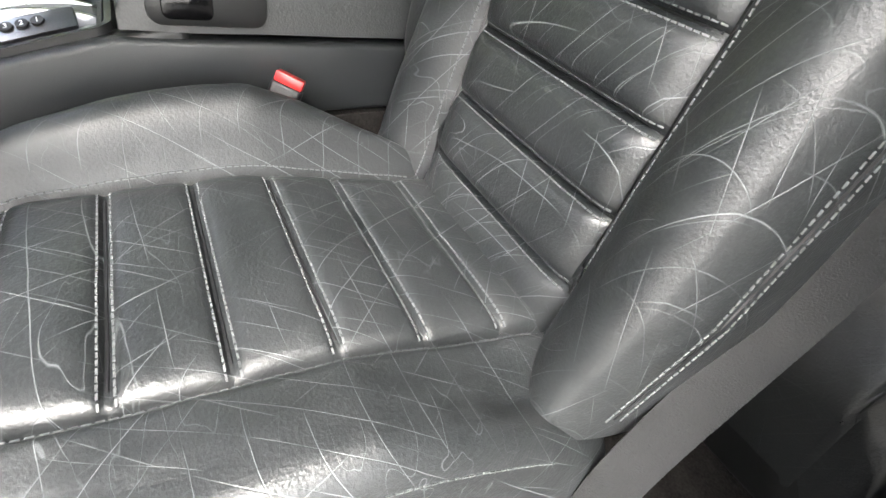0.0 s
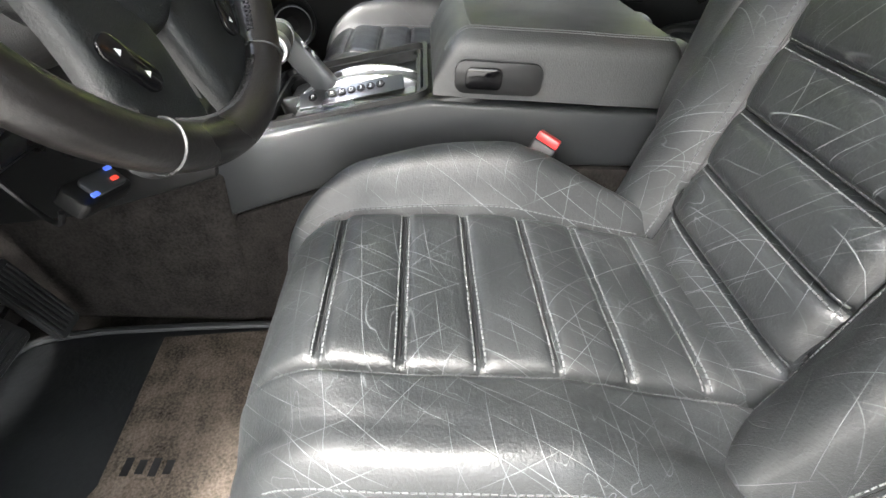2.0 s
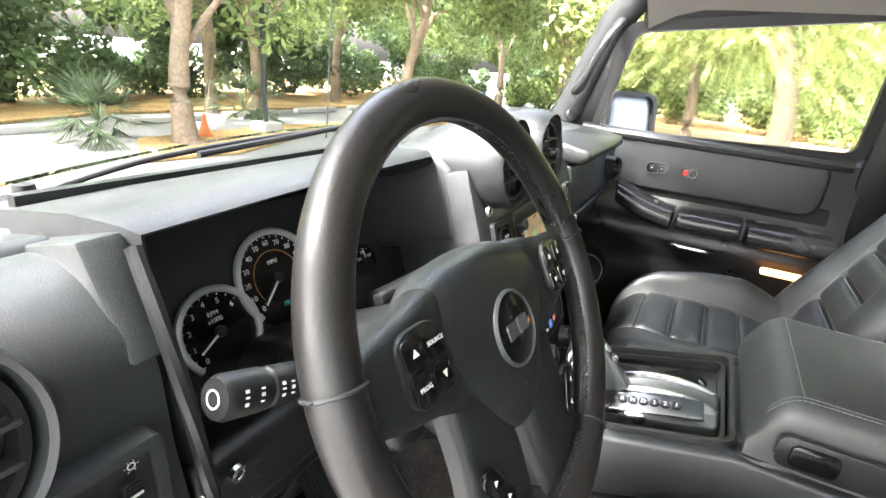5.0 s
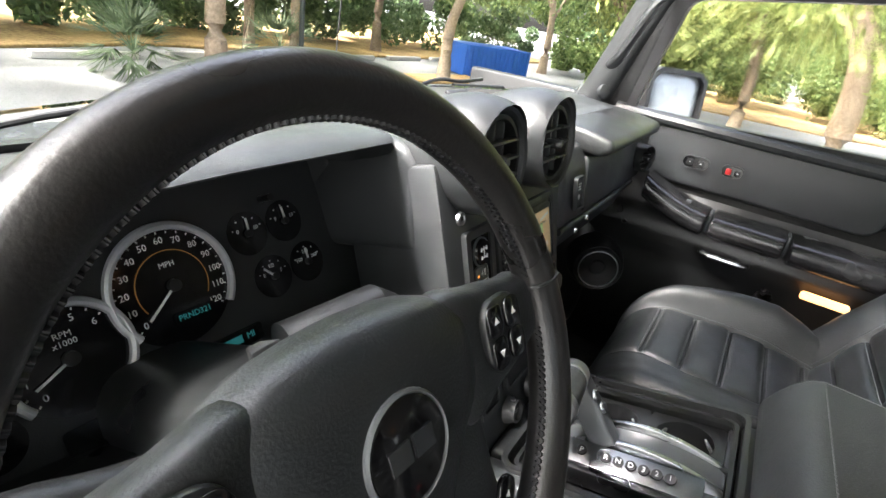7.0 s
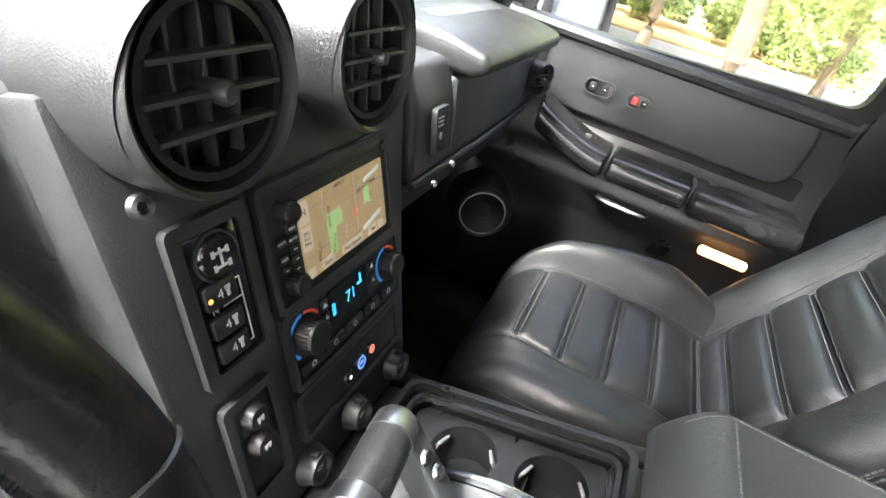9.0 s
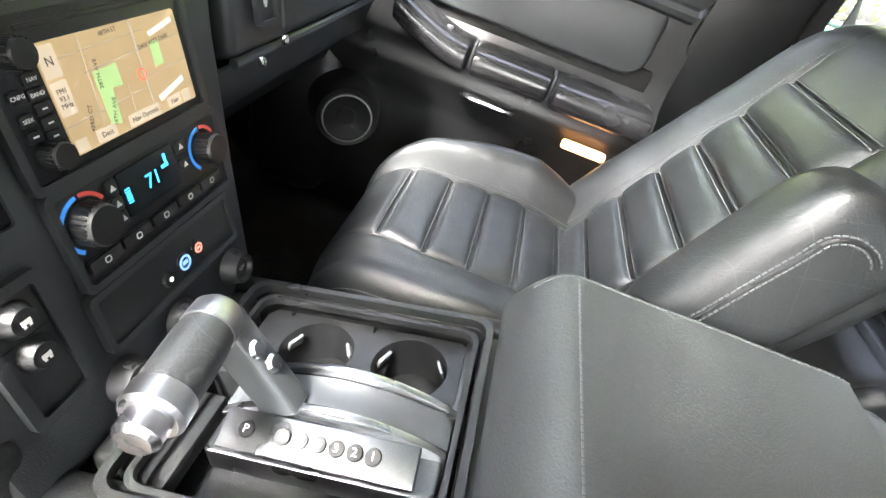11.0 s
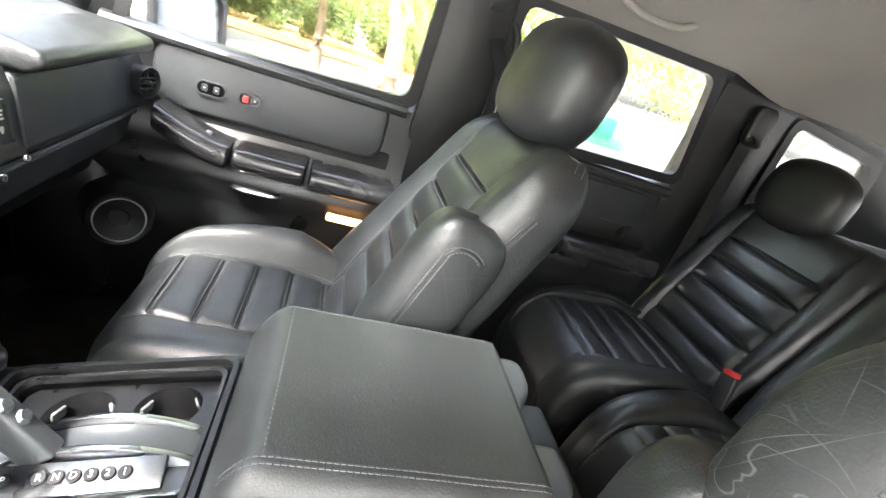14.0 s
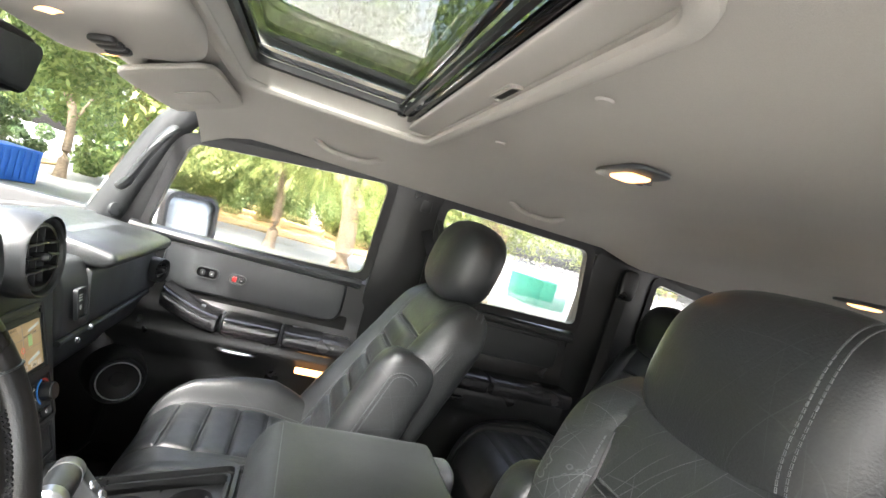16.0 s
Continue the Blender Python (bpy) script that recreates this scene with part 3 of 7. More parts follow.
def back_bm(half=0.228, insert=0.125, length=0.56, rise=0.055, thick=0.13, pleat=0.069, nu=150, nv=200):
    """A backrest standing along z with its front to +y."""
    seams = [0.02 + pleat * k for k in range(int((length - 0.10) / pleat) + 1)]

    def fn(u, v):
        a = u * math.tau
        h = v * length
        top = max(0.0, (v - 0.80) / 0.20)
        wide = half * (1 - 0.20 * top ** 2.2) * (0.93 + 0.07 * min(1, v / 0.25))
        t = thick * (1.15 - 0.30 * v) * math.sqrt(max(0.0, 1 - top ** 4))
        c, s = math.cos(a), math.sin(a)
        x = wide * math.copysign(abs(c) ** 0.42, c)
        y = t * 0.5 * math.copysign(abs(s) ** 0.55, s)
        if s > 0:
            d = abs(x)
            up = min(1, s * 1.6)
            if d > insert:
                f = (d - insert) / (half - insert)
                y += rise * math.sin(min(1, f * 1.25) * math.pi * 0.62) * up * (1 - 0.75 * v) * (1 - top ** 3)
            elif h < seams[-1] + 0.005:
                y += puff(h, seams, 0.014) * (1 - (d / insert) ** 6)
                for q in seams:
                    y -= 0.008 * seam_groove(h - q, 0.0045) * (1 - (d / insert) ** 8)
            y -= 0.007 * seam_groove(d - insert, 0.0045) * (1 - top)
        y += 0.0025 * noise.noise((x * 8, h * 8, 5)) + 0.001 * noise.noise((x * 30, h * 30, 5))
        return x, y, h
    return grid(fn, nu, nv, close_u=True), seams


def back_lines(insert, half, seams, length):
    lines = []
    for q in seams:
        for off in (-0.0045, 0.0045):
            lines.append([(-insert + 0.008 + (2 * insert - 0.016) * k / 40, 0.5, q + off) for k in range(41)])
    for s in (-1, 1):
        lines.append([(s * (insert + 0.007), 0.5, 0.02 + (length - 0.10) * k / 60) for k in range(61)])
    return lines


def headrest_part(parent, at, w=0.280, d=0.145, h=0.205, side=0):
    hr = part("headrest", pillow(w, d, h, 32, 0.74, 0.70), LEATHER, parent, at=at)
    tr = BVHTree.FromPolygons([v.co.copy() for v in hr.data.vertices], [p.vertices[:] for p in hr.data.polygons])
    for o in ((side * w * 0.30, side * w * 0.30 + 0.007) if side else ()):
        front = dropped(tr, [(o, 0.4, -h * 0.45 + h * 0.9 * k / 40) for k in range(41)], (0, -1, 0))
        over = dropped(tr, [(o, d * 0.42 - d * 0.84 * k / 30, 0.5) for k in range(31)], (0, 0, -1))
        stitch_part([front, over], hr)
    for s in (-1, 1):
        part("post", tube([(s * 0.06, -0.01, -h * 0.42), (s * 0.06, -0.005, -h * 0.42 - 0.12)], 0.006, 10), CHROME, hr, "bright headrest post")
    return hr


def welt(lines, tree, way, parent):
    """A thin dark welt sunk in each seam."""
    for l in lines:
        pts = dropped(tree, l, way, -0.0006)
        if len(pts) > 4:
            part("seam_welt", tube(pts[::2] + pts[-1:], 0.0017, 5), RUBBER, parent)


def front_seat(x, y, label, tilt, head, arm):
    s = thing("front_seat", label, "car seat", "front seats", at=pose(x, y, FLOOR))
    z = -FLOOR
    lift = Matrix.Translation((0, 0, z))
    bm = shift(cushion_bm(rise=0.066, low=0.018), lift)
    tr = BVHTree.FromBMesh(bm)
    c = part("cushion", bm, LEATHER if arm else LEATHER_WORN, s)
    stitch_part([dropped(tr, l, (0, 0, -1)) for l in cushion_lines(0.122, 0.440, PLEATS, 0.222)], c)
    welt([[(narrow(-0.118 + 0.236 * k / 30, p), p, 0.7) for k in range(31)] for p in PLEATS[1:-1]] + [[(narrow(q * 0.122, 0.41 * k / 40), 0.41 * k / 40, 0.7) for k in range(41)] for q in (-1, 1)], tr, (0, 0, -1), c)
    bm, seams = back_bm()
    tr = BVHTree.FromBMesh(bm)
    b = part("backrest", bm, LEATHER if arm else LEATHER_WORN, s, at=pose(0, 0.024 if arm else -0.085, 0.33 + z, tilt))
    stitch_part([dropped(tr, l, (0, -1, 0)) for l in back_lines(0.125, 0.228, seams, 0.56)], b)
    welt([[(-0.118 + 0.236 * k / 30, 0.5, q) for k in range(31)] for q in seams] + [[(q * 0.125, 0.5, 0.02 + 0.47 * k / 40) for k in range(41)] for q in (-1, 1)], tr, (0, -1, 0), b)
    rim = lambda q, o: [(q * 0.6, o - 0.035 * k / 60, 0.03 + 0.43 * k / 60) for k in range(61)]
    for q in (-1, 1):
        stitch_part([dropped(tr, rim(q, o), (-q, 0, 0)) for o in (0.050, 0.064)], b)
        welt([rim(q, 0.057)], tr, (-q, 0, 0), b)
    over = lambda o: [(-0.195 + 0.39 * k / 60, o, 0.9) for k in range(61)]
    stitch_part([dropped(tr, over(o), (0, 0, -1)) for o in (-0.004, 0.010)], b)
    welt([over(0.003)], tr, (0, 0, -1), b)
    headrest_part(s, pose(head[0], head[1], head[2] + z, 12), side=1 if arm else -1)
    part("seat_base", box(0.44, 0.42, 0.14, 0, 0.16, 0.125 + z + 0.02, 0.01), PLASTIC, s)
    for q in (-0.20, 0.20):
        part("seat_rail", box(0.03, 0.50, 0.035, q, 0.14, 0.08 + z, 0.004), SILVERGREY, s)
    q = 1 if arm else -1

    def fn(u, v):
        a, h = u * math.tau, v
        cx, sx = math.cos(a), math.sin(a)
        e = math.sqrt(max(0.0, 1 - abs(2 * v - 1) ** 6))
        return 0.042 * math.copysign(abs(cx) ** 0.6, cx) * (0.30 + 0.70 * e), 0.066 * math.copysign(abs(sx) ** 0.6, sx) * (0.22 + 0.78 * e), 0.27 * v
    bm = grid(fn, 40, 40, close_u=True, caps=True)
    tr = BVHTree.FromBMesh(bm)
    ar = part("armrest", bm, LEATHER, s, "folded up padded leather armrest", at=pose(-0.215 * q, 0.014 if arm else -0.085, (0.48 if arm else 0.46) + z, 20 if arm else 8, 0, 0))
    edge = lambda o: [(-0.4 * q, o, 0.02 + 0.19 * k / 30) for k in range(30)] + [(-0.4 * q, o * math.cos(math.pi * k / 24), 0.21 + 0.75 * o * math.sin(math.pi * k / 24)) for k in range(19)]
    stitch_part([dropped(tr, edge(o), (q, 0, 0)) for o in (0.025, 0.034)], ar)
    welt([edge(0.0295)], tr, (q, 0, 0), ar)
    part("hinge_cover", shift(pillow(0.05, 0.09, 0.30, 18, 0.5, 0.35), pose(-0.200 * q, -0.060 if arm else -0.14, (0.575 if arm else 0.56) + z, tilt)), PLASTIC, s)
    if not arm:
        part("side_trim", box(0.03, 0.44, 0.12, -0.228, 0.16, 0.20 + z, 0.012, 3), PLASTIC, s, "grey plastic side trim")
    return s


front_seat(-0.456, 0.0, "worn black leather driver seat with pleated insert", 10, (0.020, -0.198, 0.918), False)
front_seat(0.368, 0.075, "black leather passenger seat with pleated insert and armrest", 24, (0.0, -0.190, 0.93), True)


def rear_seat(x, w, label, rest=True):
    s = thing("back_row_seat", label, "car seat", "back row seats", at=pose(x, -0.80, FLOOR))
    z = -FLOOR
    bm = shift(cushion_bm(half=w, insert=w * 0.66, rise=0.030, top=0.41), Matrix.Translation((0, 0, z)))
    tr = BVHTree.FromBMesh(bm)
    c = part("cushion", bm, LEATHER, s)
    e = w * 0.66
    welt([[(narrow(-e + 0.008 + (2 * e - 0.016) * k / 30, p), p, 0.7) for k in range(31)] for p in PLEATS[1:-1]] + [[(narrow(q * e, 0.44 * k / 40), 0.44 * k / 40, 0.7) for k in range(41)] for q in (-1, 1)], tr, (0, 0, -1), c)
    bm, seams = back_bm(half=w, insert=w * 0.66, length=0.50, rise=0.03, pleat=0.069)
    tr = BVHTree.FromBMesh(bm)
    b = part("backrest", bm, LEATHER, s, at=pose(0, -0.02, 0.34 + z, 20))
    welt([[(-w * 0.64 + w * 1.28 * k / 30, 0.5, q) for k in range(31)] for q in seams] + [[(q * w * 0.66, 0.5, 0.02 + 0.39 * k / 40) for k in range(41)] for q in (-1, 1)], tr, (0, -1, 0), b)
    if rest:
        headrest_part(s, pose(0.06, -0.150, 0.865 + z, 12), 0.235, 0.125, 0.19)
    part("seat_base", box(w * 1.8, 0.40, 0.2, 0, 0.2, 0.16 + z, 0.01), PLASTIC, s)
    return s


rear_seat(0.522, 0.240, "black leather rear seat with pleated backrest")
rear_seat(-0.61, 0.235, "black leather rear seat behind the driver")
rear_seat(0.0, 0.300, "black leather middle rear seat without headrest", False)

# ---- centre console ----
CL, CR, CT = -0.180, 0.098, 0.497       # left side, right side, top
con = thing("centre_console", "black moulded centre console with cup holders", "console", at=pose(0, 0, FLOOR))
L0 = Matrix.Translation((0, 0, -FLOOR))
TILT = Matrix.Translation((0, 0.268, CT)) @ pose(0, 0, 0, -15) @ Matrix.Translation((0, -0.268, -CT))
LT = L0 @ TILT      # the tray slopes down to the dashboard
HZ = CT - 0.0775 - 0.004
part("side_wall", shift(box(0.034, 0.40, 0.068, CL + 0.017, 0.40, CT - 0.038, 0.010, 3), LT), PLASTIC, con)
part("side_wall", shift(box(0.022, 0.40, 0.155, CR - 0.011, 0.40, HZ, 0.010, 3), LT), PLASTIC, con)
part("end_wall", shift(box(CR - CL - 0.07, 0.030, 0.150, (CL + CR) / 2 + 0.007, 0.262, HZ, 0.008, 3), LT), PLASTIC, con)
part("end_wall", shift(box(CR - CL - 0.07, 0.030, 0.150, (CL + CR) / 2 + 0.007, 0.540, HZ, 0.008, 3), LT), PLASTIC, con)
part("side_panel", shift(side([(-0.19, CT - 0.006), (0.268, CT - 0.004), (0.600, CT - 0.093), (0.612, CT - 0.125), (0.590, CT - 0.215), (0.30, CT - 0.098), (-0.19, CT - 0.082)], CL - 0.006, CL + 0.020, 0.006, 3), L0), DASH, con, "smooth grey side panel of the console")
part("bin", shift(box(CR - CL - 0.004, 0.44, 0.062, (CL + CR) / 2, 0.04, CT - 0.043, 0.012, 3), L0), PLASTIC, con)
part("carpet_side", shift(side([(-0.18, 0.062), (0.62, 0.062), (0.62, 0.270), (0.30, 0.390), (-0.18, 0.412)], CL - 0.004, CR - 0.004, 0.008, 2), L0), CARPET, con, "charcoal carpet on the lower console sides")
part("rear_panel", shift(box(0.25, 0.03, 0.36, XC, -0.175, 0.26, 0.01), L0), PLASTIC, con)
# raised rim round the tray
rim = join(shift(ring_plate(rounded(0.250, 0.262, 0.020), rounded(0.236, 0.248, 0.016), 0.010), pose(-0.042, 0.398, CT - 0.006)),
           shift(ring_plate(rounded(0.224, 0.236, 0.016), rounded(0.214, 0.226, 0.014), 0.008), pose(-0.042, 0.398, CT - 0.012)))
part("tray_rim", shift(rim, LT), PLASTIC, con)
part("tray_floor", shift(join(box(0.24, 0.25, 0.010, -0.042, 0.398, CT - 0.078), box(0.010, 0.240, 0.04, -0.030, 0.398, CT - 0.03, 0.003), box(0.10, 0.03, 0.02, -0.095, 0.512, CT - 0.04, 0.004), box(0.012, 0.23, 0.03, -0.148, 0.398, CT - 0.03, 0.004)), LT), PLASTIC, con)
part("divider", shift(box(0.092, 0.012, 0.055, 0.022, 0.286, CT - 0.045, 0.004), LT), PLASTIC, con)


def cup_plate():
    """A plate with two round wells joined by a notch."""
    bm = bmesh.new()
    x0, x1, y0, y1 = -0.025, 0.066, 0.290, 0.508
    n = 40
    holes = [(0.021, 0.438, 0.0375), (0.021, 0.342, 0.0375)]
    out = []
    mids = [(y0, 0.39), (0.39, y1)]
    for (cx, cy, r), (a, b) in zip(holes, mids[::-1]):
        ring, edge = [], []
        for k in range(n):
            t = math.tau * k / n
            c, s = math.cos(t), math.sin(t)
            ring.append(bm.verts.new((cx + r * c, cy + r * s, 0)))
            q = min((x1 - cx) / c if c > 1e-6 else (x0 - cx) / c if c < -1e-6 else 9, (b - cy) / s if s > 1e-6 else (a - cy) / s if s < -1e-6 else 9)
            edge.append(bm.verts.new((cx + q * c, cy + q * s, 0)))
        low = [bm.verts.new((v.co.x, v.co.y, -0.058)) for v in ring]
        for k in range(n):
            j = (k + 1) % n
            bm.faces.new((ring[k], ring[j], edge[j], edge[k]))
            bm.faces.new((ring[k], low[k], low[j], ring[j]))
        bm.faces.new(low)
        out.append(low)
    return bm


FINGER = material("grey_finger", (0.16, 0.165, 0.17), 0.45, var=0.1)
part("cup_holder", shift(cup_plate(), LT @ Matrix.Translation((0, 0, CT - 0.022))), PLASTIC, con, "black twin cup holder")
for cx, cy in ((0.021, 0.438), (0.021, 0.342)):
    for a in (65, -65, 180):
        part("cup_finger", shift(box(0.018, 0.004, 0.016, cx + 0.0335 * math.cos(radians(a)), cy + 0.0335 * math.sin(radians(a)), CT - 0.034, 0.0015, m=pose(0, 0, 0, 22, 0, a - 90)), LT), FINGER, con)
for cx, cy in ((0.021, 0.438), (0.021, 0.342)):
    part("cup_well", shift(lathe([(0.0367, 0.0), (0.0357, -0.052), (0.033, -0.055), (0, -0.055)], 36), LT @ Matrix.Translation((cx, cy, CT - 0.0222))), RUBBER, con, "deep black cup well")
part("cup_bridge", shift(box(0.050, 0.040, 0.004, 0.019, 0.39, CT - 0.050, 0.001), LT), DASH, con)


def lid_bm():
    x0, x1, y0, y1 = -0.178, 0.108, -0.070, 0.262

    def fn(u, v):
        a = (u - 0.5) * 2
        # over the top from the left lower edge to the right lower edge
        w, hgt, r = (x1 - x0) / 2, 0.085, 0.028
        s = abs(a)
        if s < 0.62:
            x, z = s / 0.62 * (w - r), hgt
        elif s < 0.84:
            t = (s - 0.62) / 0.22 * math.pi / 2
            x, z = w - r + r * math.sin(t), hgt - r + r * math.cos(t)
        else:
            x, z = w + 0.004 * (s - 0.84) / 0.16, (hgt - r) * (1 - (s - 0.84) / 0.16)
        x = math.copysign(x, a)
        y = y0 + (y1 - y0) * v
        f = 0.0
        if v > 0.86:
            t = (v - 0.86) / 0.14
            f = t ** 2.2 * 0.062
        if v < 0.06:
            f = 0.02 * (1 - v / 0.06) ** 2
        k = z / hgt
        return (x0 + x1) / 2 + x * (1 - 0.03 * max(0, v - 0.8) / 0.2), y, z - f * k + 0.0012 * noise.noise((x * 12, y * 12, 3))
    bm = grid(fn, 60, 40)
    for k in (0, 1):
        edge = [v for v in bm.verts if abs(v.co.y - (y1 if k else y0)) < 1e-6]
        edge.sort(key=lambda q: math.atan2(q.co.z - 0.02, q.co.x - (x0 + x1) / 2))
        bm.faces.new(edge)
    return bm


lid = thing("console_lid", "black padded leather console lid with grey stitching", "armrest", at=pose(0, 0, CT + 0.003))
part("pad", lid_bm(), LID_LEATHER, lid)
_lt = BVHTree.FromPolygons([v.co.copy() for v in lid.children[0].data.vertices], [q.vertices[:] for q in lid.children[0].data.polygons])
stitch_part([dropped(_lt, [(x, -0.055 + 0.305 * k / 50, 0.3) for k in range(51)], (0, 0, -1)) for x in (-0.158, -0.152, 0.086)], lid)
stitch_part([dropped(_lt, [(-0.150 + 0.235 * k / 40, 0.218, 0.3) for k in range(41)], (0, 0, -1))], lid)
part("shell", box(0.278, 0.310, 0.03, -0.036, 0.095, 0.012, 0.006), PLASTIC, lid)
for x in (-0.108, 0.050):
    part("hinge_cover", shift(pillow(0.075, 0.05, 0.075, 14, 0.6, 0.6), pose(x, -0.080, 0.035)), SILVERGREY, lid, "grey plastic hinge cover")
lt = part("latch_plate", shift(prism(rounded(0.115, 0.042, 0.014), 0.006, 0.001), frame_at((-0.184, 0.178, 0.030), (0, -1, 0), (0, 0, 1))), PLASTIC, lid)
part("latch_button", shift(prism(rounded(0.048, 0.028, 0.008), 0.007, 0.002), frame_at((-0.188, 0.198, 0.030), (0, -1, 0), (0, 0, 1))), GLOSS, lt)

# ---- gear selector ----
gs = thing("gear_selector", "brushed metal aircraft style gear selector with a black grip", "gear lever", at=TILT @ pose(-0.066, 0.385, CT - 0.044))
BRUSHED = material("brushed_metal", (0.24, 0.25, 0.265), 0.32, 1.0, var=0.12, grain=0.1, scale=600)
part("plate", prism(rounded(0.080, 0.192, 0.006), 0.026, 0.003), BRUSHED, gs)
# sloping face with the letters, and the arched gate
part("letter_face", shift(side([(-0.080, 0.0), (0.082, 0.0), (0.082, 0.006), (-0.080, 0.006)], -0.014, 0.018, 0.002), pose(-0.026, 0, 0.038, 0, -24)), BRUSHED, gs)


def arch(x0, x1, h, grow=0.0):
    pts = [(-0.098 + 0.196 * k / 24, 0.030 + h * math.sin(math.pi * k / 24) ** 0.8 + grow) for k in range(25)]
    return side(pts + [(0.098, 0.0), (-0.098, 0.0)], x0, x1, 0.0012)


part("gate_arch", arch(-0.006, 0.001, 0.028), CHROME, gs)
part("gate_arch", arch(0.036, 0.043, 0.030), CHROME, gs)
part("gate_slide", arch(0.002, 0.035, 0.021), SILVERGREY, gs, "dark ribbed slide of the gate")
for k, c in enumerate("PRND321"):
    y = 0.060 - 0.0149 * k - (0.0156 if k else 0)
    b = part("letter_badge", shift(lathe([(0, 0.002), (0.0062, 0.002), (0.0068, 0)], 20), frame_at((-0.026, y, 0.0455), (0, -1, 0), (0.91, 0, 0.40))), RUBBER, gs)
    text("letter", c, 0.0095, WHITE_INK, b, frame_at((-0.026, y, 0.0455), (0, -1, 0), (0.91, 0, 0.40)) @ pose(0, 0, 0.0021))
SATIN = material("satin_silver", (0.42, 0.43, 0.45), 0.34, 1.0, var=0.08)
base = Vector((0.010, 0.042, 0.056))
top = Vector((-0.008, 0.078, 0.128))
ax = (top - base).normalized()
part("arm", shift(box(0.024, 0.034, (top - base).length + 0.02, 0, 0, 0, 0.004, 3), Matrix.Translation((base + top) / 2) @ frame_at((0, 0, 0), (1, 0, 0), ax.cross(Vector((-1, 0, 0))))), SILVERGREY, gs, "satin grey lever arm with two round buttons")
nb = Vector((0, -1, 0.42)).normalized()
for f in (0.50, 0.74):
    c = base + (top - base) * f + Vector((0, -0.0175, 0.006))
    bt = part("button", shift(lathe([(0, 0.003), (0.006, 0.003), (0.0075, 0.001), (0.008, 0)], 20), frame_at(c, (1, 0, 0), nb.cross(Vector((1, 0, 0))))), CHROME, gs)
gx = Vector((-0.98, -0.12, 0.0)).normalized()
gm = frame_at(top + Vector((0.012, 0.003, 0.010)), gx.orthogonal(), gx.cross(gx.orthogonal()))
part("grip", shift(lathe([(0, 0.020), (0.019, 0.020), (0.0205, 0.030), (0.0205, 0.070), (0.019, 0.076), (0, 0.076)], 32), gm), LEATHER, gs, "black leather grip")
part("end_cap", shift(lathe([(0, -0.004), (0.016, -0.003), (0.0195, 0.002), (0.0205, 0.020), (0, 0.0201)], 32), gm), SATIN, gs)
part("end_cap", shift(lathe([(0, 0.076), (0.0212, 0.076), (0.0212, 0.091), (0.018, 0.094), (0, 0.095)], 32), gm), SATIN, gs)
part("lock_button", shift(lathe([(0, 0.093), (0.0145, 0.093), (0.0145, 0.106), (0.011, 0.110), (0, 0.111)], 32), gm), SATIN, gs)

# ---- dashboard ----
dash = thing("dashboard", "dark grey moulded dashboard with round air vents", "dashboard")
settle(0.030, -0.028, -0.020, dash)
part("top_pad", side([(1.01, 0.72), (1.01, 0.760), (0.93, 0.772), (0.90, 0.778), (0.90, 0.74)], -0.646, -0.195, 0.008, 3), DASH, dash)
part("top_pad", side([(0.90, 0.72), (0.90, 0.772), (0.86, 0.784), (0.82, 0.792), (0.80, 0.76), (0.84, 0.70)], -0.86, -0.648, 0.008, 3), DASH, dash)
settle(0, 0, -0.018, dash)
part("top_pad", side([(1.05, 0.72), (1.05, 0.752), (0.93, 0.772), (0.82, 0.796), (0.80, 0.76), (0.84, 0.70)], -0.193, 0.55, 0.010, 3), DASH, dash)
part("top_pad", side([(0.96, 0.72), (0.96, 0.766), (0.93, 0.772), (0.82, 0.796), (0.80, 0.76), (0.84, 0.70)], 0.552, 0.78, 0.010, 3), DASH, dash)
settle(0.030, -0.028, -0.020, dash)
LEFT = smooth_line([(0.90, 0.70, 0), (0.85, 0.765, 0), (0.80, 0.788, 0), (0.745, 0.778, 0), (0.71, 0.735, 0), (0.700, 0.66, 0), (0.687, 0.585, 0), (0.72, 0.53, 0), (0.90, 0.45, 0)], 40)


def left_fn(u, v):
    """The driver side end of the dash, curving away to the door."""
    p, x = LEFT[round(v * 40)], -0.652 - 0.215 * u
    back = 0.085 * max(0.0, (-0.69 - x) / 0.18) ** 2
    return x, p.x + back, p.y - 0.25 * back * max(0.0, (p.y - 0.70) / 0.09)


part("left_panel", grid(left_fn, 24, 40), DASH, dash)
part("left_panel_end", side([(0.90, 0.45), (0.72, 0.53), (0.690, 0.585), (0.703, 0.66), (0.713, 0.735), (0.745, 0.776), (0.80, 0.785), (0.84, 0.765), (0.90, 0.70)], -0.660, -0.652, 0.003), DASH, dash)
part("column_panel", side([(1.0, 0.44), (0.74, 0.50), (0.690, 0.555), (0.692, 0.615), (0.715, 0.622), (0.80, 0.57), (1.0, 0.55)], -0.646, -0.170, 0.010, 3), PLASTIC, dash)
part("knee_panel", side([(1.0, 0.42), (0.80, 0.44), (0.715, 0.50), (0.74, 0.545), (1.0, 0.50)], -0.86, -0.172, 0.015, 3), PLASTIC, dash)
part("ridge", tube(smooth_line([(-0.642, 0.735, 0.80), (-0.648, 0.705, 0.755), (-0.647, 0.685, 0.69), (-0.640, 0.678, 0.60), (-0.632, 0.682, 0.565)], 20), 0.006, 8), PLASTIC, dash)
settle(0, 0, 0, dash)
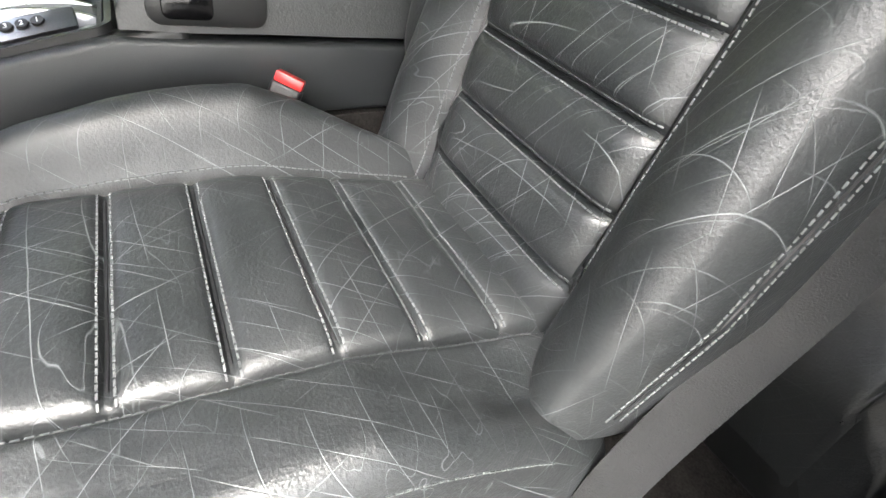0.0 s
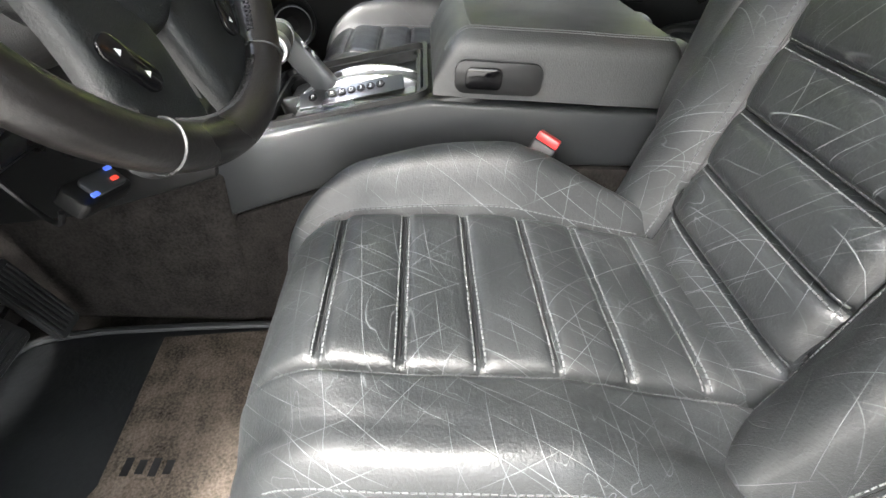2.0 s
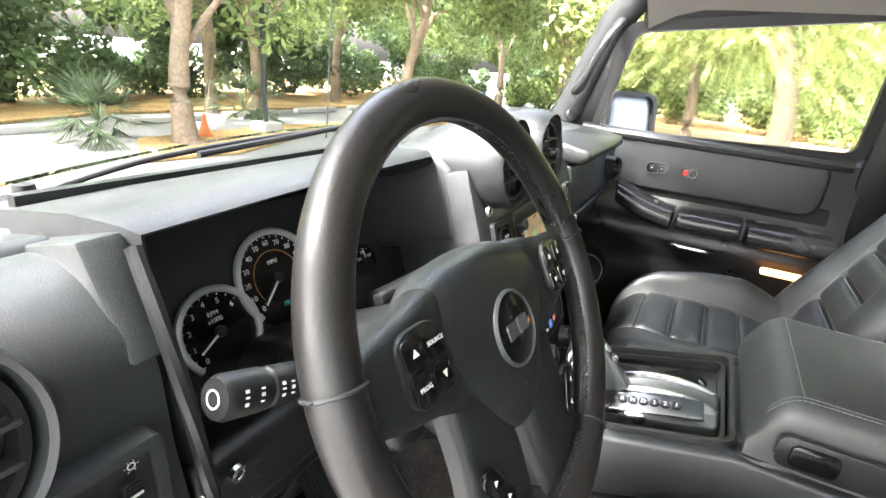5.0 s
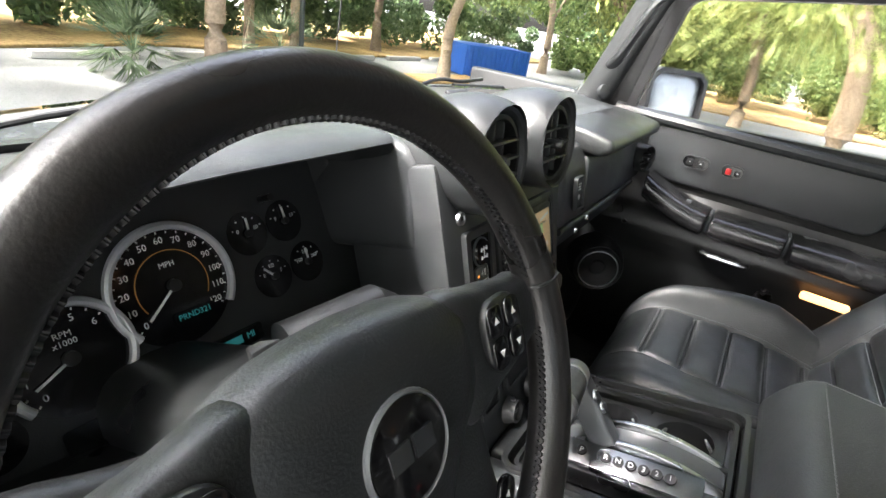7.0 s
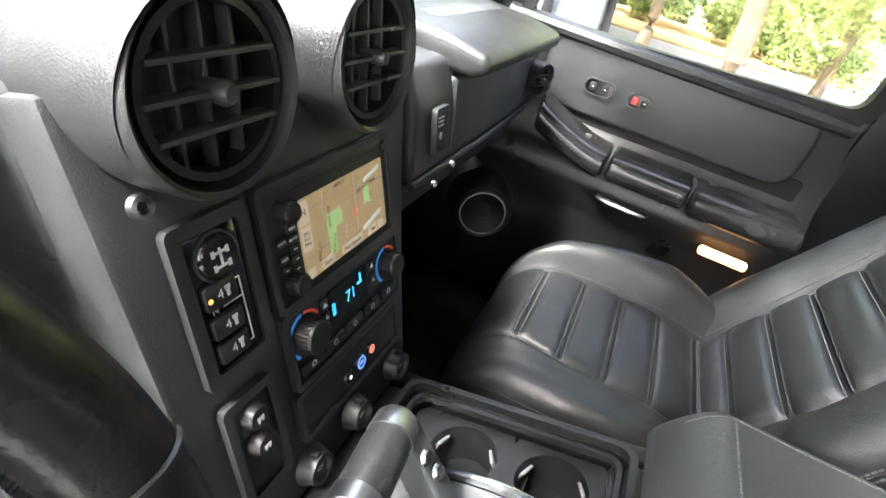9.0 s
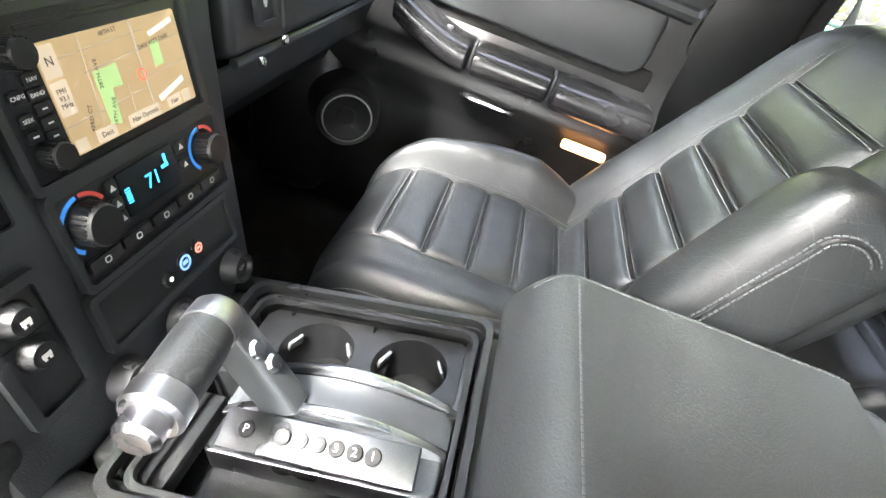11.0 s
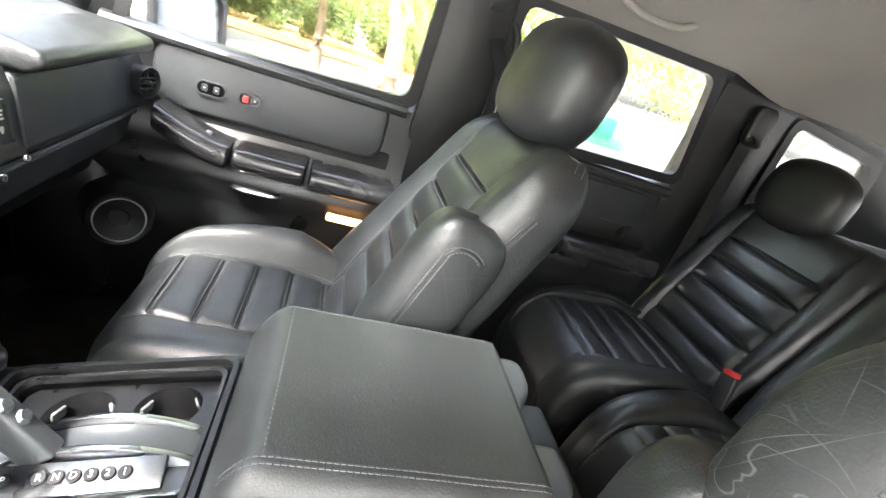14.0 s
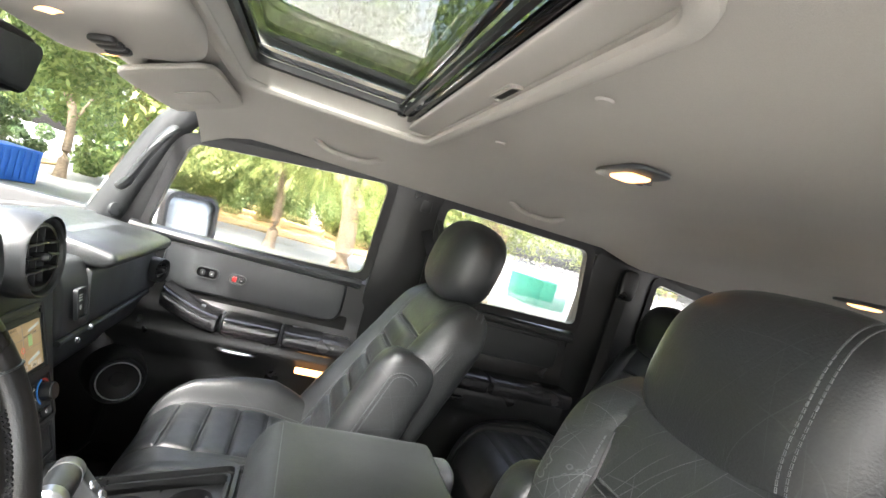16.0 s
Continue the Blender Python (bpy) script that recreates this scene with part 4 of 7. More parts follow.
part("under_panel", side([(1.15, 0.25), (0.72, 0.44), (0.70, 0.55), (1.15, 0.6)], 0.13, 0.78, 0.01), PLASTIC, dash)

# instrument hood
settle(0.032, -0.022, -0.034, dash)
OPEN = [(-0.628, 0.815), (-0.42, 0.822), (-0.235, 0.822), (-0.165, 0.755), (-0.125, 0.715), (-0.112, 0.66), (-0.122, 0.612), (-0.20, 0.592), (-0.36, 0.600), (-0.52, 0.600), (-0.62, 0.615), (-0.632, 0.70)]
BACK = [(-0.605, 0.775), (-0.42, 0.785), (-0.235, 0.775), (-0.205, 0.735), (-0.20, 0.70), (-0.20, 0.65), (-0.205, 0.605), (-0.25, 0.590), (-0.36, 0.590), (-0.50, 0.590), (-0.59, 0.595), (-0.608, 0.68)]


def hood_y(x, z):
    return 0.742 - 0.10 * max(0, 0.76 - z) / 0.16 * 0.5


def hood_bm():
    n = len(OPEN)
    grow = lambda p, g: (p[0] + math.copysign(g, p[0] + 0.37), p[1] + (g if p[1] > 0.72 else -g * 0.3))
    rings = [
        [(grow(p, 0.016)[0], 0.98, min(grow(p, 0.0)[1] - 0.02, 0.79)) for p in OPEN],
        [(grow(p, 0.018)[0], 0.80, grow(p, 0.012)[1] - 0.004) for p in OPEN],
        [(grow(p, 0.014)[0], hood_y(*p) + 0.004, grow(p, 0.010)[1]) for p in OPEN],
        [(grow(p, 0.006)[0], hood_y(*p) - 0.006, grow(p, 0.004)[1]) for p in OPEN],
        [(p[0], hood_y(*p), p[1]) for p in OPEN],
        [((p[0] + q[0]) / 2, 0.80, (p[1] + q[1]) / 2) for p, q in zip(OPEN, BACK)],
        [(q[0], 0.90, q[1] + 0.008) for q in BACK]]
    bm = bmesh.new()
    vs = [[bm.verts.new(p) for p in r] for r in rings]
    for a, b in zip(vs, vs[1:]):
        for k in range(n):
            j = (k + 1) % n
            bm.faces.new((a[k], a[j], b[j], b[k]))
    return bm


part("instrument_hood", hood_bm(), DASH, dash, angle=40)
part("hood_cheek", side([(0.84, 0.795), (0.745, 0.822), (0.70, 0.745), (0.76, 0.76)], -0.672, -0.640, 0.004), DASH, dash)
part("hood_step", tube(smooth_line([(-0.118, 0.735, 0.72), (-0.088, 0.722, 0.695), (-0.082, 0.712, 0.65), (-0.09, 0.70, 0.60)], 12), 0.016, 8), DASH, dash)
part("hood_step", tube(smooth_line([(-0.228, 0.755, 0.826), (-0.165, 0.735, 0.768), (-0.118, 0.735, 0.722)], 12), 0.010, 8), DASH, dash)
settle(0, 0, -0.026, dash)
part("centre_cowl", side([(1.0, 0.758), (0.88, 0.786), (0.76, 0.816), (0.705, 0.822), (0.680, 0.806), (0.662, 0.70), (1.0, 0.60)], -0.192, 0.200, 0.016, 4), DASH, dash)
for x0 in (-0.56, -0.15, 0.26):
    slot = part("defrost_vent", box(0.34, 0.030, 0.006, x0 + 0.12, 0.985, 0.7635, 0.002, m=pose(0, 0, 0, -9)), RUBBER, dash)
    for k in range(24):
        part("slat", box(0.003, 0.026, 0.004, x0 - 0.045 + k * 0.0143, 0.985, 0.7675, m=pose(0, 0, 0, -9)), DASH, slot)

settle(0.030, -0.028, -0.020, dash)
part("hood_back", box(0.46, 0.012, 0.23, -0.405, 0.912, 0.685), PLASTIC, dash)
# instrument cluster
face = frame_at((-0.405, 0.826, 0.668), (1, 0, 0), (0, 0.46, 0.888))
cluster = part("cluster_panel", shift(box(0.46, 0.20, 0.006, 0, -0.002, -0.004), face), DASH, dash)


SILVERRING = material("silver_ring", (0.70, 0.71, 0.74), 0.35, 0.6, var=0.05)


def dial(cx, cy, r, ring, marks, numbers, start, sweep, needle, unit="", size=0.011, hub=0.006):
    d = part("dial", shift(lathe([(0, 0.001), (r, 0.001), (r, 0)], 48), face @ pose(cx, cy, 0.0)), GLOSS, dash, "black instrument dial with white figures")
    if ring:
        arc = [(cx + r * math.cos(radians(a)), cy + r * math.sin(radians(a)), 0.004) for a in range(-35, 221, 5)]
        part("bezel", shift(tube(arc, 0.0042, 8), face), SILVERRING, d, "bright metal ring")
    for k in range(marks):
        a = radians(start - sweep * k / (marks - 1))
        part("tick", shift(box(0.0022 if ring else 0.0013, 0.0012, 0.0005, m=face @ pose(cx + (r - 0.006) * math.cos(a), cy + (r - 0.006) * math.sin(a), 0.0015) @ pose(0, 0, 0, 0, 0, math.degrees(a)), x=0), Matrix.Identity(4)), WHITE_INK, d)
    for k, s in enumerate(numbers):
        if s:
            a = radians(start - sweep * k / (len(numbers) - 1))
            rr = r - 0.0085 - size * 0.55
            text("number", s, size, WHITE_INK, d, face @ pose(cx + rr * math.cos(a), cy + rr * math.sin(a), 0.0013))
    if unit:
        text("unit", unit, size * 0.85, WHITE_INK, d, face @ pose(cx, cy + r * 0.36, 0.0013))
    a = radians(needle)
    nd = part("needle", shift(box(r * 0.62, 0.0022, 0.0012, m=face @ pose(cx + r * 0.38 * math.cos(a), cy + r * 0.38 * math.sin(a), 0.004) @ pose(0, 0, 0, 0, 0, needle)), Matrix.Identity(4)), WHITE_INK, d)
    part("hub", shift(lathe([(0, 0.007), (hub, 0.006), (hub * 1.1, 0)], 20), face @ pose(cx, cy, 0)), PLASTIC, d)


dial(-0.020, 0.008, 0.057, True, 25, ["0", "10", "20", "30", "40", "50", "60", "70", "80", "90", "100", "110", "120"], 218, 256, 218, "MPH", 0.0088)
dial(-0.115, -0.020, 0.046, True, 13, ["0", "1", "2", "3", "4", "5", "6"], 222, 180, 205, "RPM\nx1000", 0.0085)
for cx, cy, nums, nd in ((0.072, 0.034, ["0", "", "80"], 88), (0.122, 0.036, ["9", "", "19"], 95), (0.087, -0.020, ["E", "1/2", "F"], 135), (0.137, -0.018, ["150", "210", "260"], 92)):
    dial(cx, cy, 0.024, False, 5, nums, 160, 140, nd, "", 0.0062, 0.004)
dial(-0.178, -0.060, 0.021, False, 5, ["100", "200", "300"], 200, 150, 190, "", 0.0055, 0.004)
SCALE = material("orange_scale", (0.55, 0.25, 0.05), 0.6, var=0.1)
part("inner_scale", shift(tube([(-0.020 + 0.034 * math.cos(radians(a)), 0.008 + 0.034 * math.sin(radians(a)), 0.0016) for a in range(-30, 216, 6)], 0.0005, 6), face), SCALE, dash, "thin orange inner scale")
LCD = glow("dim_display", (0.02, 0.16, 0.17), 0.05)
DISPLAY = material("dark_display", (0.004, 0.006, 0.006), 0.15, var=0.1, rvar=0.03)
ds = part("message_display", shift(prism(rounded(0.105, 0.018, 0.003), 0.002), face @ pose(0.0, -0.068, 0.001)), DISPLAY, dash)
text("readout", "ODOMETER:        MI", 0.0095, LCD, ds, face @ pose(0.0, -0.068, 0.0033))
part("readout_bar", shift(box(0.030, 0.008, 0.0004, m=face @ pose(0.012, -0.068, 0.0033)), Matrix.Identity(4)), LCD, ds)
ds2 = part("gear_display", shift(prism(rounded(0.040, 0.011, 0.002), 0.002), face @ pose(-0.010, -0.024, 0.001)), DISPLAY, dash)
text("readout", "PRND321", 0.008, LCD, ds2, face @ pose(-0.010, -0.024, 0.0033))
part("warning_display", shift(prism(rounded(0.060, 0.022, 0.004), 0.002), face @ pose(-0.110, -0.085, 0.001)), DISPLAY, dash)
part("trip_stem", shift(cyl(0.004, 0.02, 0, 0, 0.01), face @ pose(0.100, 0.066, 0.0)), PLASTIC, dash)

# ---- round vents ----
settle(0, 0, 0, dash)
def vent(parent, m, r, depth):
    v = part("air_vent", shift(lathe([(r * 0.99, -depth), (r * 1.0, -0.006), (r * 0.985, 0.003), (r * 0.95, 0.007), (r * 0.90, 0.004), (r * 0.84, -0.012), (r * 0.80, -0.03), (0, -0.034)], 48), m), DASH, parent, "round black air vent with a cross of slats")
    ball = part("rotor", shift(join(shift(ring_plate(rounded(r * 1.62, r * 1.62, r * 0.80, 10), rounded(r * 1.46, r * 1.46, r * 0.72, 10), 0.016), pose(0, 0, -0.016))), m), PLASTIC, v)
    for k in (-0.42, 0.0, 0.42):
        w = 2 * r * 0.76 * math.sqrt(1 - k * k)
        part("slat", shift(box(w, 0.0032, 0.014, 0, k * r * 0.76, -0.004, 0.0006), m), VENT, v)
    for k in (-0.45, 0.0, 0.45):
        w = 2 * r * 0.76 * math.sqrt(1 - k * k)
        part("slat", shift(box(0.0030, w, 0.010, k * r * 0.76, 0, -0.012, 0.0006), m), VENT, v)
    part("thumb_knob", shift(lathe([(0, 0.012), (0.005, 0.011), (0.0075, 0.006), (0.007, 0.0), (0.006, -0.012), (0, -0.012)], 16), m), VENT, v)
    return v


def barrel_bm(cx):
    """A barrel behind a round vent, sinking into the dash top."""
    rings = smooth_line([(0.620, 0.786, 0.0625), (0.640, 0.786, 0.0665), (0.67, 0.784, 0.0672), (0.71, 0.773, 0.0660), (0.77, 0.748, 0.0610), (0.87, 0.700, 0.0520)], 24)
    return grid(lambda u, v: (cx + rings[round(v * 24)].z * math.cos(u * math.tau), rings[round(v * 24)].x, rings[round(v * 24)].y + rings[round(v * 24)].z * math.sin(u * math.tau)), 48, 24, close_u=True)


VENT = material("vent_plastic", (0.042, 0.044, 0.046), 0.28, grain=0.1, scale=700, var=0.1)
for cx in (-0.120, 0.047):
    vent(dash, frame_at((cx, 0.622, 0.786), (1, 0, 0), (0, 0.16, 0.987)), 0.0625, 0.03)
    part("vent_barrel", barrel_bm(cx), DASH, dash)
vent(dash, frame_at((-0.758, 0.656, 0.728), (1, 0, 0), (0, 0.22, 0.975)), 0.066, 0.05)
vent(dash, frame_at((0.712, 0.612, 0.668), (0.94, -0.33, 0), (0, 0.05, 0.99)), 0.034, 0.03)

# ---- centre stack ----
settle(-0.012, -0.016, -0.020, dash)
UH = Vector((0, 0.30, 0.954)).normalized()
ST = frame_at((0, 0.635, 0.690), (1, 0, 0), UH)      # x across, y up the face, z out to the cabin


def on(x, h, z=0.0):
    return ST @ pose(x, h, z)


stack = part("stack_body", shift(prism([(-0.180, 0.120), (0.185, 0.120), (0.182, 0.085), (0.158, -0.02), (0.140, -0.14), (0.124, -0.275), (-0.168, -0.275)][::-1], 0.14, 0.006), ST @ pose(0, 0, -0.146)), DASH, dash)
FACE = DASH


def recess(x0, x1, h0, h1, mat, name, lip=0.007, deep=0.004, label=""):
    w, h = x1 - x0, h1 - h0
    c = ((x0 + x1) / 2, (h0 + h1) / 2)
    part(name + "_frame", shift(ring_plate(rounded(w + 2 * lip, h + 2 * lip, 0.006, 3), rounded(w, h, 0.003, 3), 0.007), on(*c, -0.004)), FACE, dash)
    return part(name, shift(prism(rounded(w, h, 0.003, 3), 0.004, 0.0008), on(*c, -0.0035)), mat, dash, label)


# navigation unit
nav = recess(-0.066, 0.108, -0.066, 0.031, PLASTIC, "navigation_unit", 0.006)
SCREEN = glow("map_paper", (0.46, 0.33, 0.18), 0.022)
MAPGREEN, MAPGREY, MAPBLUE, MAPINK, MAPRED = (glow(n, c, e) for n, c, e in (("map_green", (0.22, 0.32, 0.13), 0.07), ("map_road", (0.26, 0.22, 0.17), 0.06), ("map_water", (0.34, 0.36, 0.32), 0.07), ("map_ink", (0.05, 0.04, 0.03), 0.03), ("map_red", (0.6, 0.06, 0.03), 0.08)))
NAVX, NAVW = 0.034, 0.132
scr = part("screen", shift(prism(rounded(NAVW, 0.072, 0.002, 2), 0.0012), on(NAVX, -0.023, 0.0005)), SCREEN, dash, "lit tan map on the navigation screen")


def on_screen(name, bm, mat, u, v, z=0.0019):
    return part(name, shift(bm, on(NAVX + (u - 0.5) * NAVW, -0.023 + (v - 0.5) * 0.072, z)), mat, scr)


on_screen("park", prism([(-0.012, -0.020), (-0.002, -0.021), (0.000, 0.004), (0.010, 0.003), (0.010, 0.019), (-0.012, 0.018)], 0.0002), MAPGREEN, 0.36, 0.40)
on_screen("park", box(0.010, 0.018, 0.0002), MAPGREEN, 0.76, 0.62)
on_screen("water", box(0.030, 0.004, 0.0002, m=pose(0, 0, 0, 0, 0, 12)), MAPBLUE, 0.85, 0.86)
on_screen("water", box(0.034, 0.005, 0.0002, m=pose(0, 0, 0, 0, 0, 14)), MAPBLUE, 0.80, 0.22)
for u, v, l, a, w in ((0.62, 0.5, 0.072, 90, 0.0016), (0.24, 0.5, 0.068, 86, 0.0006), (0.6, 0.70, 0.10, 3, 0.0006), (0.35, 0.86, 0.09, 2, 0.0005), (0.8, 0.45, 0.05, 2, 0.0005), (0.47, 0.22, 0.03, 88, 0.0005), (0.3, 0.3, 0.08, 3, 0.0005)):
    on_screen("map_road", box(l, w, 0.0002, m=pose(0, 0, 0, 0, 0, a)), MAPGREY, u, v)
on_screen("marker", shift(ring_plate(rounded(0.0088, 0.0088, 0.0044, 6), rounded(0.0072, 0.0072, 0.0036, 6), 0.0003), Matrix.Identity(4)), MAPRED, 0.60, 0.47)
BTN = glow("screen_button", (0.46, 0.38, 0.28), 0.04)
for u, v, w, h, s, sz in ((0.055, 0.84, 0.013, 0.020, "N", 0.008), (0.055, 0.52, 0.013, 0.022, "FM1\n93.1\nMHz", 0.0046), (0.05, 0.08, 0.010, 0.009, "", 0.004), (0.22, 0.08, 0.018, 0.009, "Dest", 0.0055), (0.52, 0.08, 0.034, 0.009, "Nav Options", 0.0055), (0.79, 0.08, 0.016, 0.009, "Nav", 0.0055), (0.91, 0.08, 0.009, 0.009, "", 0.004)):
    b = on_screen("screen_button", prism(rounded(w, h, 0.001, 2), 0.0003), BTN, u, v)
    if s:
        text("caption", s, sz, MAPINK, b, on(NAVX + (u - 0.5) * NAVW, -0.023 + (v - 0.5) * 0.072, 0.0026), 0.0001)
for u, v, s, a in ((0.30, 0.62, "38TH AVE", 85), (0.16, 0.27, "43RD CT", 75), (0.32, 0.24, "16TH AVE", 72), (0.76, 0.74, "DAN WITT PARK", 4), (0.45, 0.95, "48TH ST", 3)):
    text("caption", s, 0.0046, MAPINK, scr, on(NAVX + (u - 0.5) * NAVW, -0.023 + (v - 0.5) * 0.072, 0.0022) @ pose(0, 0, 0, 0, 0, a), 0.0001)
slot = part("disc_slot", shift(box(0.134, 0.004, 0.001, 0.030, 0.023, 0.0008, 0.0008), ST), RUBBER, dash)
part("eject_button", shift(prism(rounded(0.010, 0.007, 0.002), 0.003), on(0.108, 0.023, 0.0)), PLASTIC, dash)


def knob(name, x, h, r, length, mat=PLASTIC, ridges=0):
    k = part(name, shift(lathe([(0, length), (r * 0.86, length), (r * 0.94, length - 0.002), (r, 0.002), (r * 1.02, 0)], 32), on(x, h, 0)), mat, dash)
    for q in range(ridges):
        a = math.tau * q / ridges
        part("rib", shift(box(0.0012, 0.0016, length * 0.8, r * 0.98 * math.cos(a), r * 0.98 * math.sin(a), length * 0.45, m=pose(0, 0, 0, 0, 0, math.degrees(a))), on(x, h, 0)), mat, k)
    return k


knob("volume_knob", -0.047, 0.012, 0.0095, 0.014, PLASTIC, 18)
knob("tune_knob", -0.049, -0.050, 0.0095, 0.014, PLASTIC, 18)
for x, h, w, s in ((-0.041, -0.0045, 0.012, "NAV"), (-0.0545, -0.012, 0.011, "CNFG"), (-0.0415, -0.0135, 0.012, "BAND"), (-0.041, -0.0225, 0.012, ""), (-0.041, -0.0315, 0.012, ""), (-0.0415, -0.040, 0.012, ""), (-0.0545, -0.026, 0.010, "SEEK"), (-0.0545, -0.036, 0.010, "")):
    b = part("button", shift(prism(rounded(w, 0.0078, 0.002, 3), 0.003, 0.0006), on(x, h, 0)), PLASTIC, dash)
    if s:
        text("caption", s, 0.0036, WHITE_INK, b, on(x, h, 0.0032), 0.0001)
    else:
        part("mark", shift(box(0.004, 0.001, 0.0002), on(x, h, 0.0032)), WHITE_INK, b)

# heating and cooling panel
recess(-0.064, 0.112, -0.147, -0.078, PLASTIC, "climate_panel", 0.006)
hd = part("climate_display", shift(prism(rounded(0.064, 0.036, 0.002, 2), 0.002), on(0.020, -0.101, 0.0004)), DISPLAY, dash)
CYAN, ORANGE, HOT = glow("cyan_figures", (0.04, 0.40, 0.8), 0.12), glow("orange_lamp", (1.0, 0.3, 0.05), 0.2), glow("red_scale", (0.40, 0.05, 0.04), 0.02)
COOL = glow("blue_scale", (0.03, 0.16, 0.45), 0.04)
text("figures", "71", 0.017, CYAN, hd, on(0.022, -0.102, 0.0028), 0.0001)
part("fan_bars", shift(join(*[box(0.005, 0.0012, 0.0003, -0.006, -0.108 + 0.0022 * k, 0.0027) for k in range(6)]), ST), CYAN, hd)
part("mode_figure", shift(join(box(0.003, 0.009, 0.0003, 0.040, -0.092, 0.0027), box(0.008, 0.003, 0.0003, 0.038, -0.097, 0.0027)), ST), CYAN, hd)
for kx, kh, r in ((-0.045, -0.104, 0.0165), (0.092, -0.104, 0.0145)):
    k = knob("temperature_knob", kx, kh, r, 0.017, PLASTIC, 26)
    for mat, a0, a1 in ((COOL, 95, 235), (HOT, 30, 88)):
        pts_o = [((r + 0.0062) * math.cos(radians(a0 + (a1 - a0) * q / 16)), (r + 0.0062) * math.sin(radians(a0 + (a1 - a0) * q / 16))) for q in range(17)]
        pts_i = [((r + 0.0032) * math.cos(radians(a0 + (a1 - a0) * q / 16)), (r + 0.0032) * math.sin(radians(a0 + (a1 - a0) * q / 16))) for q in range(17)][::-1]
        part("scale", shift(prism(pts_o + pts_i, 0.0004), on(kx, kh, 0.0008)), mat, k, "printed blue and red temperature scale")
for x, h, w, hh in ((-0.0185, -0.090, 0.010, 0.013), (-0.0185, -0.103, 0.010, 0.011), (-0.0185, -0.115, 0.010, 0.011), (0.061, -0.090, 0.012, 0.011), (0.061, -0.106, 0.012, 0.011)):
    b = part("button", shift(prism(rounded(w, hh, 0.002, 3), 0.003, 0.0006), on(x, h, 0.0004)), PLASTIC, dash)
    part("mark", shift(prism([(-0.003, -0.002), (0.003, -0.002), (0, 0.003)], 0.0002), on(x, h, 0.0036)), WHITE_INK, b)
for k in range(5):
    x = -0.046 + 0.033 * k
    b = part("button", shift(prism(rounded(0.030, 0.0105, 0.002, 3), 0.0045, 0.0008), on(x, -0.134, 0.0004)), PLASTIC, dash)
    part("mark", shift(ring_plate(rounded(0.006, 0.0055, 0.002, 3), rounded(0.0042, 0.0036, 0.0015, 3), 0.0002), on(x, -0.134, 0.005)), WHITE_INK, b)

# pocket cover with three lights
pk = recess(-0.068, 0.098, -0.203, -0.160, PLASTIC, "pocket_cover", 0.006)
WLED = glow("white_lamp", (0.9, 0.9, 0.85), 0.10)
for x, h, mat, r in ((0.002, -0.190, WLED, 0.0022), (0.023, -0.1865, glow("blue_lamp", (0.15, 0.3, 0.9), 0.08), 0.0075), (0.044, -0.184, glow("red_lamp", (0.9, 0.25, 0.2), 0.08), 0.005)):
    c = part("button", shift(lathe([(0, 0.003), (max(r, 0.007), 0.0028), (max(r, 0.007) + 0.0008, 0)], 24), on(x, h, 0.0006)), PLASTIC, dash)
    part("lamp", shift(ring_plate(rounded(2 * r, 2 * r, r, 6), rounded(1.4 * r, 1.4 * r, 0.7 * r, 6), 0.0003), on(x, h, 0.0037)), mat, c)
    part("lamp", shift(box(r * 0.9, r * 0.5, 0.0003), on(x, h, 0.0037)), mat, c)
# power sockets
for x in (-0.072, 0.000, 0.084):
    sk = part("power_socket", shift(lathe([(0.0, 0.012), (0.010, 0.012), (0.012, 0.016), (0.0155, 0.016), (0.0165, 0.010), (0.019, 0.004), (0.020, 0)], 28), on(x, -0.236, 0.0)), RUBBER, dash, "round black power socket cap")
    text("caption", "12V", 0.006, WHITE_INK, sk, on(x, -0.236, 0.0123), 0.0001)
    part("tab", shift(box(0.006, 0.010, 0.008, 0, 0.014, 0.010, 0.001), on(x, -0.236, 0.0)), RUBBER, sk)
# four wheel drive switches
recess(-0.136, -0.090, -0.078, 0.026, GLOSS, "drive_switch_panel", 0.010)
rb = part("round_switch", shift(lathe([(0, 0.006), (0.0145, 0.006), (0.016, 0.004), (0.017, 0)], 32), on(-0.113, 0.006, 0.0)), GLOSS, dash)
part("bezel", shift(ring_plate(rounded(0.036, 0.036, 0.018, 8), rounded(0.033, 0.033, 0.0165, 8), 0.003), on(-0.113, 0.006, 0.0)), SILVERGREY, rb)
part("mark", shift(join(box(0.002, 0.012, 0.0002, 0, 0.001, 0), box(0.012, 0.002, 0.0002, 0, 0.004, 0), box(0.003, 0.005, 0.0002, -0.006, 0.004, 0), box(0.003, 0.005, 0.0002, 0.006, 0.004, 0), box(0.012, 0.002, 0.0002, 0, -0.006, 0), box(0.003, 0.005, 0.0002, 0.006, -0.006, 0), box(0.003, 0.005, 0.0002, -0.006, -0.006, 0)), on(-0.113, 0.006, 0.0063)), WHITE_INK, rb)
